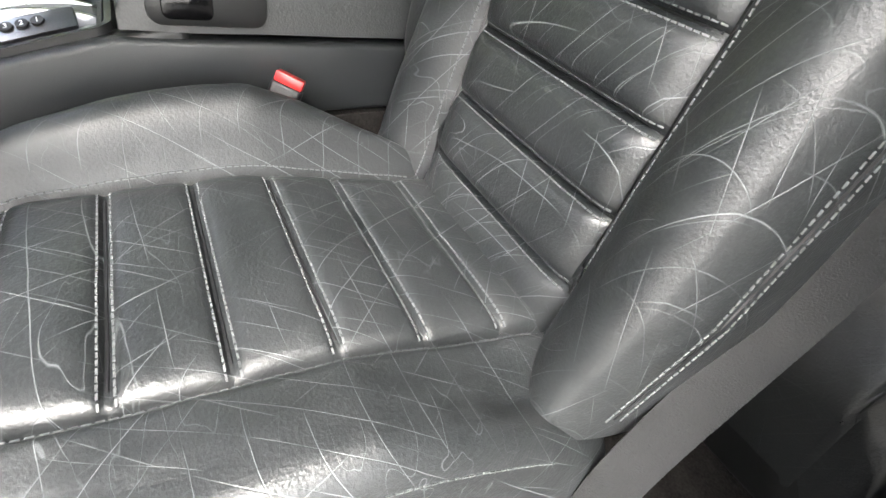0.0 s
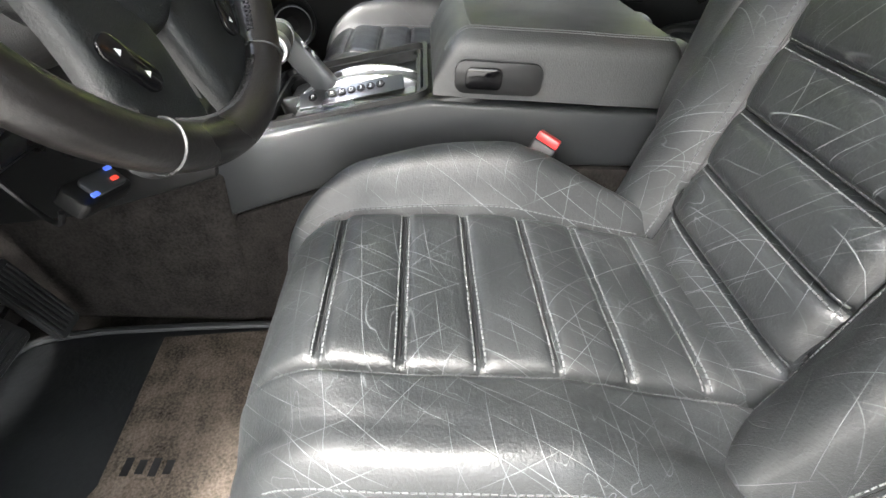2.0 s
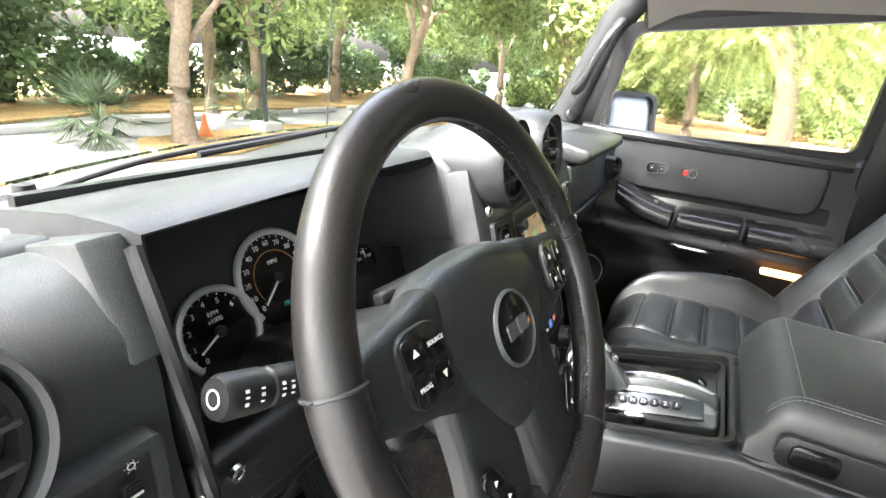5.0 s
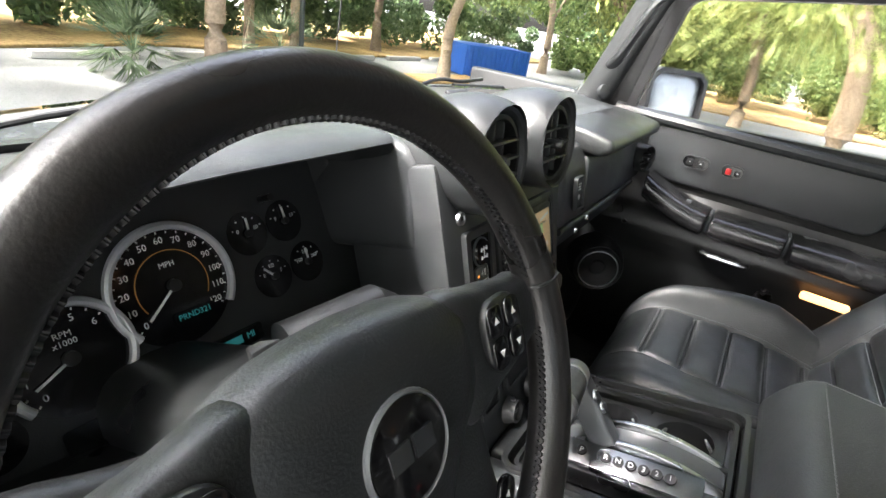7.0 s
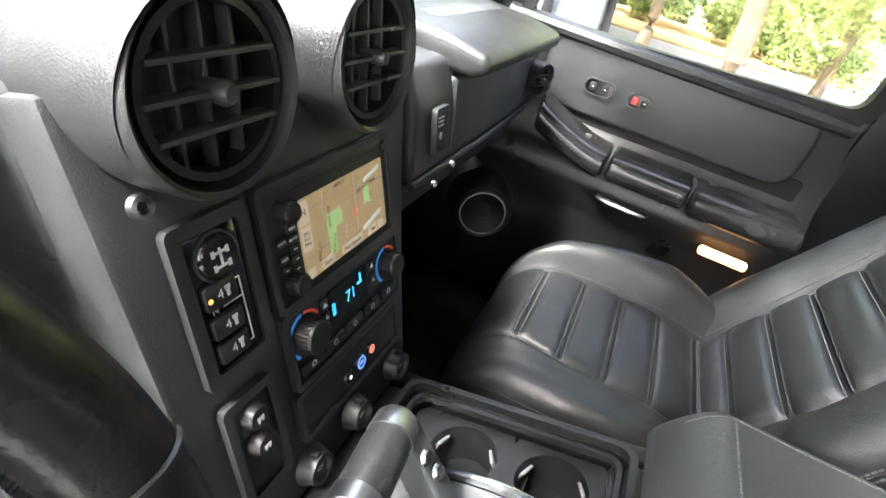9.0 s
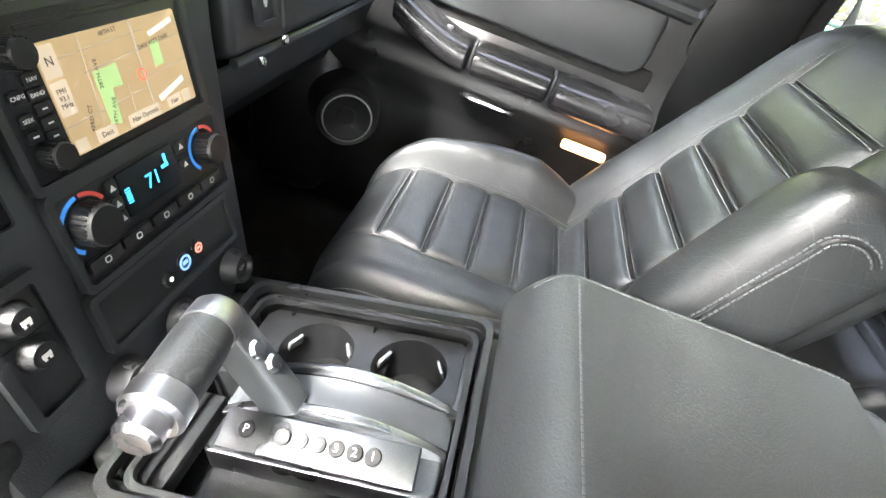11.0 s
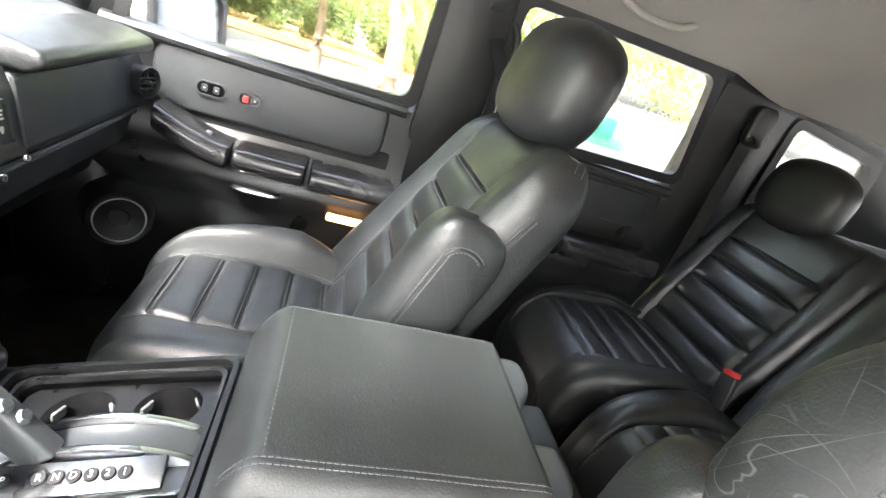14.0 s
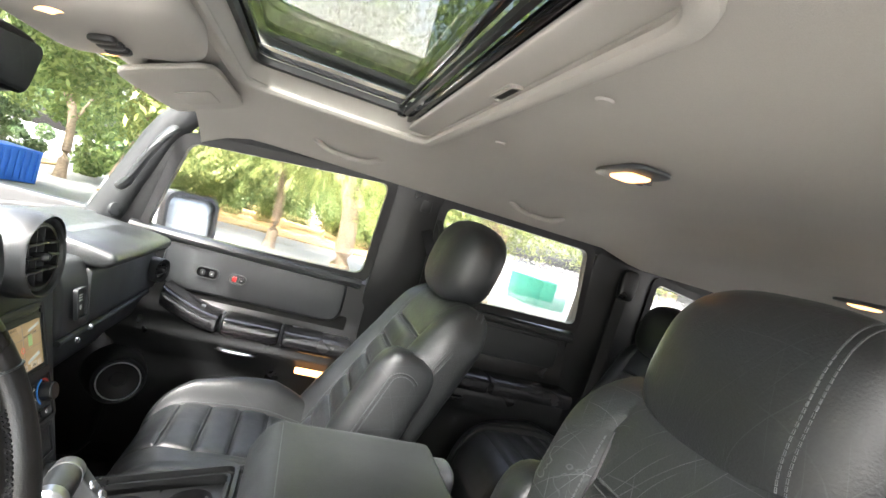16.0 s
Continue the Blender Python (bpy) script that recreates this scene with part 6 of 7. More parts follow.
part("lock_rocker", shift(prism(rounded(0.013, 0.015, 0.003, 4), 0.008, 0.0015), frame_at((DOOR - 0.0245, 0.410, 0.660), (0, -1, 0), (0, 0, 1))), RED, sp)
rail(d1, 0.575, 0.412, lambda y: 0.540 + 0.05 * max(0, (y - 0.42) / 0.15) ** 1.5)
rail(d1, 0.402, 0.242, 0.541, 0.676, 0.027)
rail(d1, 0.232, 0.03, 0.537)
for y in (0.407, 0.237):
    part("rail_clip", shift(box(0.05, 0.006, 0.050, 0.742, y, 0.541, 0.002), Matrix.Identity(4)), CHROME if y > 1 else SILVERGREY, d1)
part("window_switch", shift(box(0.030, 0.05, 0.006, 0.728, 0.475, 0.572, 0.002), Matrix.Identity(4)), GLOSS, d1)
for y in (0.465, 0.490):
    part("window_rocker", shift(box(0.012, 0.012, 0.010, 0.726, y, 0.576, 0.002), Matrix.Identity(4)), SILVERGREY, d1)
part("handle_recess", shift(prism(rounded(0.165, 0.075, 0.010, 4), 0.006, 0.002), frame_at((0.752, 0.325, 0.470), (0, -1, 0), (0, 0, 1))), RUBBER, d1)
part("pull_handle", tube(smooth_line([(0.728, 0.398, 0.467), (0.714, 0.385, 0.466), (0.712, 0.34, 0.466), (0.714, 0.30, 0.466), (0.730, 0.288, 0.466)], 16), 0.009, 10, False, 0.9), CHROME, d1, "bright metal door pull")
part("lower_band", shift(box(0.012, 0.52, 0.006, 0.765, 0.27, 0.425, 0.002), Matrix.Identity(4)), DASH, d1)
lampb = part("courtesy_lamp", shift(prism(rounded(0.095, 0.018, 0.006, 4), 0.014, 0.003), frame_at((0.712, 0.125, 0.452), (0, -1, 0), (0, 0, 1))), LAMP, d1, "lit amber courtesy lamp")
spk = thing("door_speaker", "round black loudspeaker with a bright ring", "speaker")
SPM = frame_at((0.690, 0.620, 0.338), (0.42, -0.90, 0), (0, 0.06, 1))
part("cone", shift(lathe([(0, 0.002), (0.018, 0.004), (0.022, 0.000), (0.046, 0.010), (0.050, 0.012)], 36), SPM), RUBBER, spk)
part("ring", shift(lathe([(0.0495, 0.012), (0.051, 0.0155), (0.0525, 0.0155), (0.054, 0.010), (0.055, 0)], 40), SPM), SILVERGREY, spk)
part("bright_line", shift(lathe([(0.0506, 0.0150), (0.0514, 0.0172), (0.0534, 0.0172), (0.0542, 0.0145)], 40), SPM), SILVERRING, spk, "thin bright metal line")
part("pod", shift(lathe([(0.056, 0.006), (0.064, 0.010), (0.070, 0.002), (0.080, -0.05), (0.085, -0.10)], 36), SPM), PLASTIC, spk)
part("kick_bulge", shift(pillow(0.15, 0.22, 0.42, 16), pose(0.79, 0.76, 0.27)), PLASTIC, d1)

d2 = thing("door_2", "closed black rear passenger door with a lit lamp", "door", kind="structure")
part("panel", door_panel(-0.76, -0.14, 0.12, 0.755), PLASTIC, d2)
part("sill_cap", tube(smooth_line([(0.798, -0.145, 0.738), (0.798, -0.50, 0.735), (0.80, -0.755, 0.73)], 12), 0.020, 10, False, 0.8), DASH, d2)
part("upper_pad", shift(prism(rounded(0.50, 0.105, 0.03, 6), 0.012, 0.005, seg=3), frame_at((DOOR - 0.002, -0.47, 0.655), (0, -1, 0), (0, 0, 1))), DASH, d2)
rail(d2, -0.15, -0.30, 0.528)
rail(d2, -0.31, -0.44, 0.528)
rail(d2, -0.45, -0.76, 0.528)
part("pull_handle", tube([(0.735, -0.28, 0.46), (0.722, -0.30, 0.46), (0.722, -0.36, 0.46), (0.735, -0.38, 0.46)], 0.009, 10), CHROME, d2, "bright metal door pull")
part("courtesy_lamp", shift(prism(rounded(0.075, 0.028, 0.006, 4), 0.014, 0.003), frame_at((0.752, -0.685, 0.455), (0, -1, 0), (0, 0, 1))), LAMP, d2, "lit amber courtesy lamp")
part("lamp_reflector", shift(prism(rounded(0.018, 0.028, 0.004, 4), 0.014, 0.003), frame_at((0.752, -0.735, 0.455), (0, -1, 0), (0, 0, 1))), LAMPRED, d2)

# ---- overhead ----
settle()
for x, y in ((-0.030, -0.235), (0.20, -1.20)):
    dm = thing("dome_lamp", "lit oval ceiling lamp in a clear lens", "ceiling lamp", "ceiling lamps", at=pose(x, y, ROOF - 0.004 - (0.06 if y < -1 else 0)))
    part("bezel", shift(pillow(0.150, 0.080, 0.014, 16), pose(0, 0, -0.002)), SILVERGREY, dm)
    part("lens", shift(pillow(0.075, 0.050, 0.018, 14), pose(0.0, 0, -0.006)), LAMP, dm, "glowing warm lens")
    for q in (-0.012, 0.012):
        part("switch", shift(pillow(0.010, 0.014, 0.010, 8), pose(q, -0.030, -0.010)), SILVERGREY, dm)
for x, y in ((0.114, -0.035), (-0.285, -0.008)):
    solid("headliner_button", shift(lathe([(0, -0.004), (0.010, -0.003), (0.012, 0)], 20), pose(x, y, ROOF - 0.001)), HEADLINER, "round fabric covered headliner clip", "clip", "headliner clips")


def roof_handle(y):
    x, z = 0.640, 1.142
    hd_ = thing("roof_grab_handle", "warm grey moulded grab handle under the roof", "handle", "roof grab handles")
    part("bar", tube(smooth_line([(x + 0.01, y + 0.10, z + 0.006), (x - 0.012, y + 0.085, z - 0.010), (x - 0.020, y + 0.05, z - 0.026), (x - 0.022, y, z - 0.030), (x - 0.020, y - 0.05, z - 0.026), (x - 0.012, y - 0.085, z - 0.010), (x + 0.01, y - 0.10, z + 0.006)], 26), 0.011, 10, False, 0.8), HEADLINER, hd_)
    # darker grey than the bar: the shade behind it is put into the colour
    part("backing", shift(pillow(0.03, 0.21, 0.05, 14), pose(x + 0.022, y, z + 0.010, 0, -45)), SILVERGREY, hd_, "backing coloured darker for the shade behind the bar")


roof_handle(0.215)
roof_handle(-0.385)
visor = thing("sun_visor", "warm grey fabric sun visor folded up", "sun visor")
part("flap", shift(pillow(0.44, 0.17, 0.022, 18, 0.25, 0.5), pose(0.40, 0.575, 1.128, -22)), HEADLINER, visor)
part("mirror_cover", shift(prism(rounded(0.14, 0.07, 0.01, 3), 0.003, 0.001), pose(0.42, 0.565, 1.121, 158)), HEADLINER, visor)
visor2 = thing("sun_visor", "warm grey fabric sun visor above the wheel", "sun visor")
part("flap", shift(pillow(0.40, 0.17, 0.022, 18, 0.25, 0.5), pose(-0.49, 0.575, 1.128, -22)), HEADLINER, visor2)
oc = thing("overhead_console", "warm grey overhead console with two lamps", "console")
part("body", shift(pillow(0.23, 0.19, 0.07, 18, 0.3, 0.5), pose(-0.10, 0.560, 1.130, -14)), HEADLINER, oc)
for x in (-0.075, 0.075):
    part("map_lamp", shift(lathe([(0, -0.005), (0.016, -0.004), (0.019, 0)], 24), pose(-0.10 + x, 0.580, 1.096, -14)), LAMP, oc, "small lit map lamp")
for x in (-0.025, 0.0, 0.025):
    part("button", shift(pillow(0.018, 0.030, 0.010, 8), pose(-0.10 + x, 0.550, 1.091, -14)), PLASTIC, oc)
rv = thing("rear_view_mirror", "black rear view mirror on the windscreen", "mirror")
part("housing", shift(pillow(0.23, 0.05, 0.075, 16, 0.35, 0.4), pose(-0.225, 0.655, 1.036, 10, 0, -14)), PLASTIC, rv)
MIRROR = material("mirror_glass", (0.85, 0.87, 0.87), 0.02, 1.0, var=0.02, rvar=0.01)
part("glass", shift(prism(rounded(0.21, 0.058, 0.012, 4), 0.003), pose(-0.225, 0.655, 1.036, 10, 0, -14) @ frame_at((0, -0.0255, 0), (1, 0, 0), (0, 0, 1))), MIRROR, rv)
part("stem", tube([(-0.205, 0.672, 1.055), (-0.18, 0.72, 1.13)], 0.010, 10), PLASTIC, rv)

# seat belts
def ribbon(pts, w, t=0.0022, up=(0, 0, 1), n=40):
    pts = smooth_line(pts, n)
    bm = bmesh.new()
    rows = []
    for i, p in enumerate(pts):
        a, b = pts[max(0, i - 1)], pts[min(len(pts) - 1, i + 1)]
        d = (b - a).normalized()
        s = d.cross(Vector(up)).normalized()
        q = s.cross(d)
        rows.append([bm.verts.new(p + s * sx * w / 2 + q * sq * t / 2) for sx, sq in ((-1, -1), (1, -1), (1, 1), (-1, 1))])
    for a, b in zip(rows, rows[1:]):
        for k in range(4):
            bm.faces.new((a[k], a[(k + 1) % 4], b[(k + 1) % 4], b[k]))
    return bm


solid("seat_belt", ribbon([(-0.815, -0.32, 1.02), (-0.765, -0.235, 0.82), (-0.708, -0.165, 0.67), (-0.696, -0.152, 0.568), (-0.693, -0.130, 0.482), (-0.692, -0.095, 0.410), (-0.692, -0.065, 0.350), (-0.694, -0.04, 0.29), (-0.697, -0.03, 0.20)], 0.042, up=(-0.55, 0.75, 0.35)), BELT, "grey woven driver seat belt beside the seat", "seat belt", "seat belts")
solid("seat_belt", ribbon([(0.745, -0.09, 0.98), (0.735, -0.13, 0.90), (0.69, -0.14, 0.83), (0.66, -0.10, 0.72), (0.675, -0.02, 0.58), (0.69, 0.04, 0.44)], 0.048, up=(0.75, 0.62, 0.2)), BELT, "black woven passenger seat belt over the seat shoulder", "seat belt", "seat belts")
solid("seat_belt", ribbon([(0.755, -0.86, 0.98), (0.75, -0.85, 0.80), (0.745, -0.84, 0.60), (0.74, -0.82, 0.42)], 0.048, up=(1, 0.1, 0)), BELT, "black woven rear seat belt on the pillar", "seat belt", "seat belts")
ba = thing("belt_anchor", "black belt guide on the rear pillar", "belt guide")
part("cover", shift(pillow(0.03, 0.07, 0.11, 12, 0.5, 0.5), pose(0.735, -0.855, 0.99)), PLASTIC, ba)
part("loop", tube(smooth_line([(0.75, -0.12, 1.02), (0.735, -0.135, 0.99), (0.73, -0.14, 0.94), (0.74, -0.13, 0.90)], 12), 0.010, 8), PLASTIC, ba)


def buckle(x, y, z, m, label):
    b = thing("belt_buckle", label, "seat belt buckle", "seat belt buckles", at=Matrix.Translation((x, y, z)) @ m)
    part("housing", box(0.036, 0.020, 0.075, 0, 0, -0.040, 0.005, 3), PLASTIC, b)
    part("button", box(0.032, 0.017, 0.012, 0, 0, 0.002, 0.002), RED, b, "red release button")
    part("stem", box(0.024, 0.010, 0.10, 0, 0, -0.12, 0.002), PLASTIC, b)


buckle(-0.222, 0.106, 0.462, pose(0, 0, 0, 14, -18, 60), "black seat belt buckle with red button by the console")
buckle(0.27, -0.69, 0.50, pose(0, 0, 0, 12, 10, 20), "black rear seat belt buckle with red button")

solid("belt_height_button", shift(prism(rounded(0.034, 0.040, 0.004, 3), 0.010, 0.002), frame_at((0.749, -0.068, 1.053), (0, -1, 0), (-0.19, 0, 0.98))), PLASTIC, "square black button on the door pillar", "button")

# ---- driver footwell ----
MATC = material("brown_carpet_mat", (0.100, 0.083, 0.069), 0.95, grain=1.0, scale=260, var=0.85, patch=30, spec=0.1)
MATR = material("mat_rubber", (0.014, 0.0155, 0.017), 0.5, grain=0.5, scale=120, var=0.3, patch=30)
fm = thing("floor_mat", "black rubber floor mat with a brown carpet inset", "floor mat", at=pose(0, 0, FLOOR))
OUT = [(-0.200, 0.32), (-0.200, 0.52), (-0.218, 0.74), (-0.232, 0.83), (-0.262, 0.905), (-0.36, 0.945), (-0.44, 0.935), (-0.53, 0.86), (-0.60, 0.77), (-0.70, 0.32)]
part("sheet", prism(OUT[::-1], 0.010, 0.003), MATR, fm)
part("edge", tube([(p.x, p.y, 0.012) for p in smooth_line([(q[0], q[1], 0) for q in OUT], 90, True)], 0.007, 8, True), MATR, fm)
part("carpet_inset", prism([(-0.212, 0.33), (-0.214, 0.52), (-0.236, 0.698), (-0.495, 0.682), (-0.515, 0.690), (-0.524, 0.712), (-0.528, 0.838), (-0.588, 0.762), (-0.685, 0.33)], 0.016, 0.004), MATC, fm, "flattened brown carpet inset")
part("print_bar", join(*[box(0.020 + 0.006 * (k % 2), 0.010, 0.001, -0.47, 0.60 + 0.018 * k, 0.0168) for k in range(4)]), RUBBER, fm)


PEDAL = material("pedal_rubber", (0.020, 0.021, 0.022), 0.42, var=0.3)


def pedal(name, at, w, h, n, label):
    p = thing(name, label, "pedal", "pedals", at=at)
    part("pad", prism(rounded(w, h, 0.010, 4), 0.014, 0.003), PEDAL, p)
    for k in range(n):
        part("rib", box(w * 0.08, h * 0.84, 0.004, -w * 0.38 + w * 0.76 * k / (n - 1), 0, 0.0155, 0.001), PEDAL, p)
    part("arm", tube([(0, 0, 0), (0.0, 0.02, -0.05), (0, 0.16, -0.12)], 0.010, 8), PLASTIC, p)


def pedal_pose(o, long, out):
    long, out = Vector(long).normalized(), Vector(out)
    out = (out - long * out.dot(long)).normalized()
    return frame_at(o, long.cross(out), long)


pedal("accelerator_pedal", pedal_pose((-0.264, 0.86, 0.178), (-0.13, 0.35, 0.93), (-0.15, -0.85, 0.5)), 0.050, 0.150, 6, "ribbed black accelerator pedal")
pedal("brake_pedal", pedal_pose((-0.410, 0.825, 0.214), (0.98, 0.0, 0.08), (-0.1, -0.75, 0.62)), 0.068, 0.122, 5, "ribbed black brake pedal")
pedal("parking_brake_pedal", pedal_pose((-0.640, 0.81, 0.225), (0.9, 0.0, -0.3), (-0.1, -0.75, 0.62)), 0.05, 0.075, 5, "ribbed black parking brake pedal")
bk = thing("parking_brake_release", "black release lever with a white symbol", "lever")
part("lever", shift(box(0.06, 0.03, 0.02, -0.507, 0.806, 0.314, 0.004), Matrix.Identity(4)), PLASTIC, bk)
part("mark", shift(ring_plate(rounded(0.013, 0.013, 0.0065, 5), rounded(0.009, 0.009, 0.0045, 5), 0.001), frame_at((-0.505, 0.790, 0.318), (1, 0, 0), (0, 0, 1))), WHITE_INK, bk)
obd = thing("diagnostic_plug", "black and blue diagnostic plug hanging under the dash", "plug")
PM = frame_at((-0.268, 0.700, 0.372), (0.96, -0.1, -0.18), (0, 0.80, 0.60))
part("body", shift(prism(rounded(0.095, 0.042, 0.010, 4), 0.024, 0.004), PM), PLASTIC, obd)
part("cap", shift(prism(rounded(0.062, 0.030, 0.008, 4), 0.006, 0.002), PM @ pose(0.006, 0, 0.024)), SILVERGREY, obd, "grey raised cap")
for x, y, c, nm in ((-0.026, -0.012, (0.1, 0.2, 0.9), "blue_light"), (0.030, 0.012, (0.1, 0.2, 0.9), "blue_light_front"), (0.022, -0.004, (0.9, 0.08, 0.05), "red_light")):
    part("light", shift(prism(rounded(0.013, 0.006, 0.002, 3), 0.002), PM @ pose(x, y, 0.0295)), glow(nm, c, 0.06), obd)
part("cable", tube(smooth_line([(-0.30, 0.72, 0.370), (-0.29, 0.74, 0.345), (-0.27, 0.79, 0.37), (-0.28, 0.86, 0.50)], 16), 0.004, 6), RUBBER, obd)
sideq = solid("tunnel_panel", side([(1.0, 0.25), (0.77, 0.293), (0.565, 0.367), (0.555, 0.47), (0.60, 0.50), (0.64, 0.47), (0.72, 0.46), (1.0, 0.50)], -0.198, -0.165, 0.006), PLASTIC, "black plastic panel at the front of the tunnel", "panel", kind="structure")
solid("tunnel", side([(1.2, 0.06), (0.55, 0.06), (0.55, 0.385), (0.77, 0.305), (0.95, 0.33), (1.2, 0.45)], -0.190, 0.10, 0.02, 3), CARPET, "charcoal carpet over the gearbox tunnel", "tunnel", kind="structure")

# ---- outside ----
GZ = -0.62
ASPHALT = material("asphalt", (0.20, 0.20, 0.195), 0.9, grain=0.6, scale=40, patch=0.5, var=0.35)
LITTER = material("leaf_litter", (0.36, 0.24, 0.11), 0.95, grain=1.0, scale=14, patch=1.4, var=0.6, spec=0.1)
CONCRETE = material("concrete", (0.42, 0.40, 0.37), 0.9, grain=0.5, scale=60, patch=2.0, var=0.2)
BARK = material("bark", (0.24, 0.19, 0.14), 0.95, grain=1.0, scale=22, patch=3.0, var=0.45, spec=0.1)
BLUE = material("blue_paint", (0.02, 0.12, 0.50), 0.6, var=0.15, patch=1.5)
GREEN = material("green_paint", (0.01, 0.11, 0.075), 0.6, var=0.15, patch=1.5)
SILVER = material("silver_paint", (0.45, 0.47, 0.48), 0.3, 0.3, var=0.05)
PAINT = material("white_line", (0.65, 0.65, 0.62), 0.8, var=0.2, patch=3)


def foliage(name, dark, light):
    m = bpy.data.materials.new(name)
    m.use_nodes = True
    nt = m.node_tree
    n, link = nt.nodes, nt.links.new
    b = n["Principled BSDF"]
    geo = n.new("ShaderNodeNewGeometry")
    col = n.new("ShaderNodeMix")
    col.data_type = "RGBA"
    col.inputs["A"].default_value, col.inputs["B"].default_value = (*dark, 1), (*light, 1)
    link(geo.outputs["Random Per Island"], col.inputs["Factor"])
    link(col.outputs["Result"], b.inputs["Base Color"])
    b.inputs["Roughness"].default_value = 0.6
    tr = n.new("ShaderNodeBsdfTranslucent")
    link(col.outputs["Result"], tr.inputs["Color"])
    mx = n.new("ShaderNodeMixShader")
    mx.inputs[0].default_value = 0.45
    link(b.outputs[0], mx.inputs[1])
    link(tr.outputs[0], mx.inputs[2])
    link(mx.outputs[0], n["Material Output"].inputs["Surface"])
    return m


LEAF = foliage("fresh_leaves", (0.10, 0.16, 0.05), (0.28, 0.35, 0.13))
LEAF_Y = foliage("yellow_green_leaves", (0.15, 0.20, 0.06), (0.36, 0.40, 0.14))
LEAF_D = foliage("dark_leaves", (0.06, 0.11, 0.045), (0.17, 0.24, 0.11))
PALM = foliage("palm_leaves", (0.05, 0.08, 0.04), (0.14, 0.18, 0.10))


def leaf_cloud(rng, clumps, per, size, spread, droop=0.0):
    """Small leaf blades scattered in loose clumps."""
    verts, faces = [], []
    for cx, cy, cz, cr in clumps:
        p = rng.normal(0, 1, (per, 3))
        p /= np.maximum(1e-6, np.linalg.norm(p, axis=1))[:, None]
        p *= cr * rng.uniform(0.25, 1.0, (per, 1)) ** 0.5
        p[:, 2] *= spread
        if droop:
            p[:, 2] -= droop * rng.uniform(0, 1, per) ** 2
        c = p + (cx, cy, cz)
        a = rng.normal(0, 1, (per, 3))
        a[:, 2] -= 0.6 if droop else 0.0
        a /= np.linalg.norm(a, axis=1)[:, None]
        b = np.cross(a, rng.normal(0, 1, (per, 3)))
        b /= np.maximum(1e-6, np.linalg.norm(b, axis=1))[:, None]
        s = size * rng.uniform(0.6, 1.4, (per, 1))
        for q in (c - a * s, c + b * s * 0.42, c + a * s, c - b * s * 0.42):
            verts.append(q)
    v = np.concatenate([np.stack(verts[k:k + 4], 1).reshape(-1, 3) for k in range(0, len(verts), 4)])
    me = bpy.data.meshes.new("leaves")
    me.from_pydata(v.tolist(), [], [(k, k + 1, k + 2, k + 3) for k in range(0, len(v), 4)])
    return me


def leaf_part(name, me, mat, parent=None):
    me.materials.append(mat)
    ob = new(name, me)
    if parent:
        ob.parent = parent
    return ob


def tree(seed, x, y, height, r, crown_r, label, leaf, per=260, lean=0.0, droop=0.0, low=0.55, flare=1.6, nclump=40, size=0.075):
    rng = np.random.default_rng(seed)
    t = thing("tree", label, "tree", "trees", at=pose(x, y, GZ))
    top = Vector((lean * height, 0.1 * height * rng.uniform(-1, 1), height * 0.72))
    line = smooth_line([(0, 0, -0.1), (0.04 * height * lean, 0.02, height * 0.2), tuple(top * 0.6 + Vector((rng.uniform(-0.1, 0.1), rng.uniform(-0.1, 0.1), 0))), tuple(top)], 18)
    part("trunk", tube(line, lambda q: r * (1 - 0.6 * q) * (1 + (flare - 1) * math.exp(-q * 14)), 12), BARK, t)
    clumps = []
    for k in range(7):
        a = math.tau * k / 7 + rng.uniform(-0.4, 0.4)
        s = line[int(7 + k * 1.4)]
        e = s + Vector((math.cos(a) * crown_r * 0.6, math.sin(a) * crown_r * 0.6, height * rng.uniform(0.12, 0.3)))
        mid = (s + e) / 2 + Vector((0, 0, 0.1 * height))
        part("limb", tube(smooth_line([tuple(s), tuple(mid), tuple(e)], 8), lambda q: r * 0.38 * (1 - 0.75 * q), 7), BARK, t)
        clumps.append((e.x, e.y, e.z, crown_r * 0.38))
    for k in range(nclump):
        a, q = rng.uniform(0, math.tau), rng.uniform(0.1, 1) ** 0.5
        clumps.append((top.x + math.cos(a) * q * crown_r, top.y + math.sin(a) * q * crown_r, height * rng.uniform(low, 1.05), crown_r * rng.uniform(0.16, 0.36)))
    leaf_part("crown", leaf_cloud(rng, clumps, int(per * 1.7), size, 0.75, droop), leaf, t)
    return t


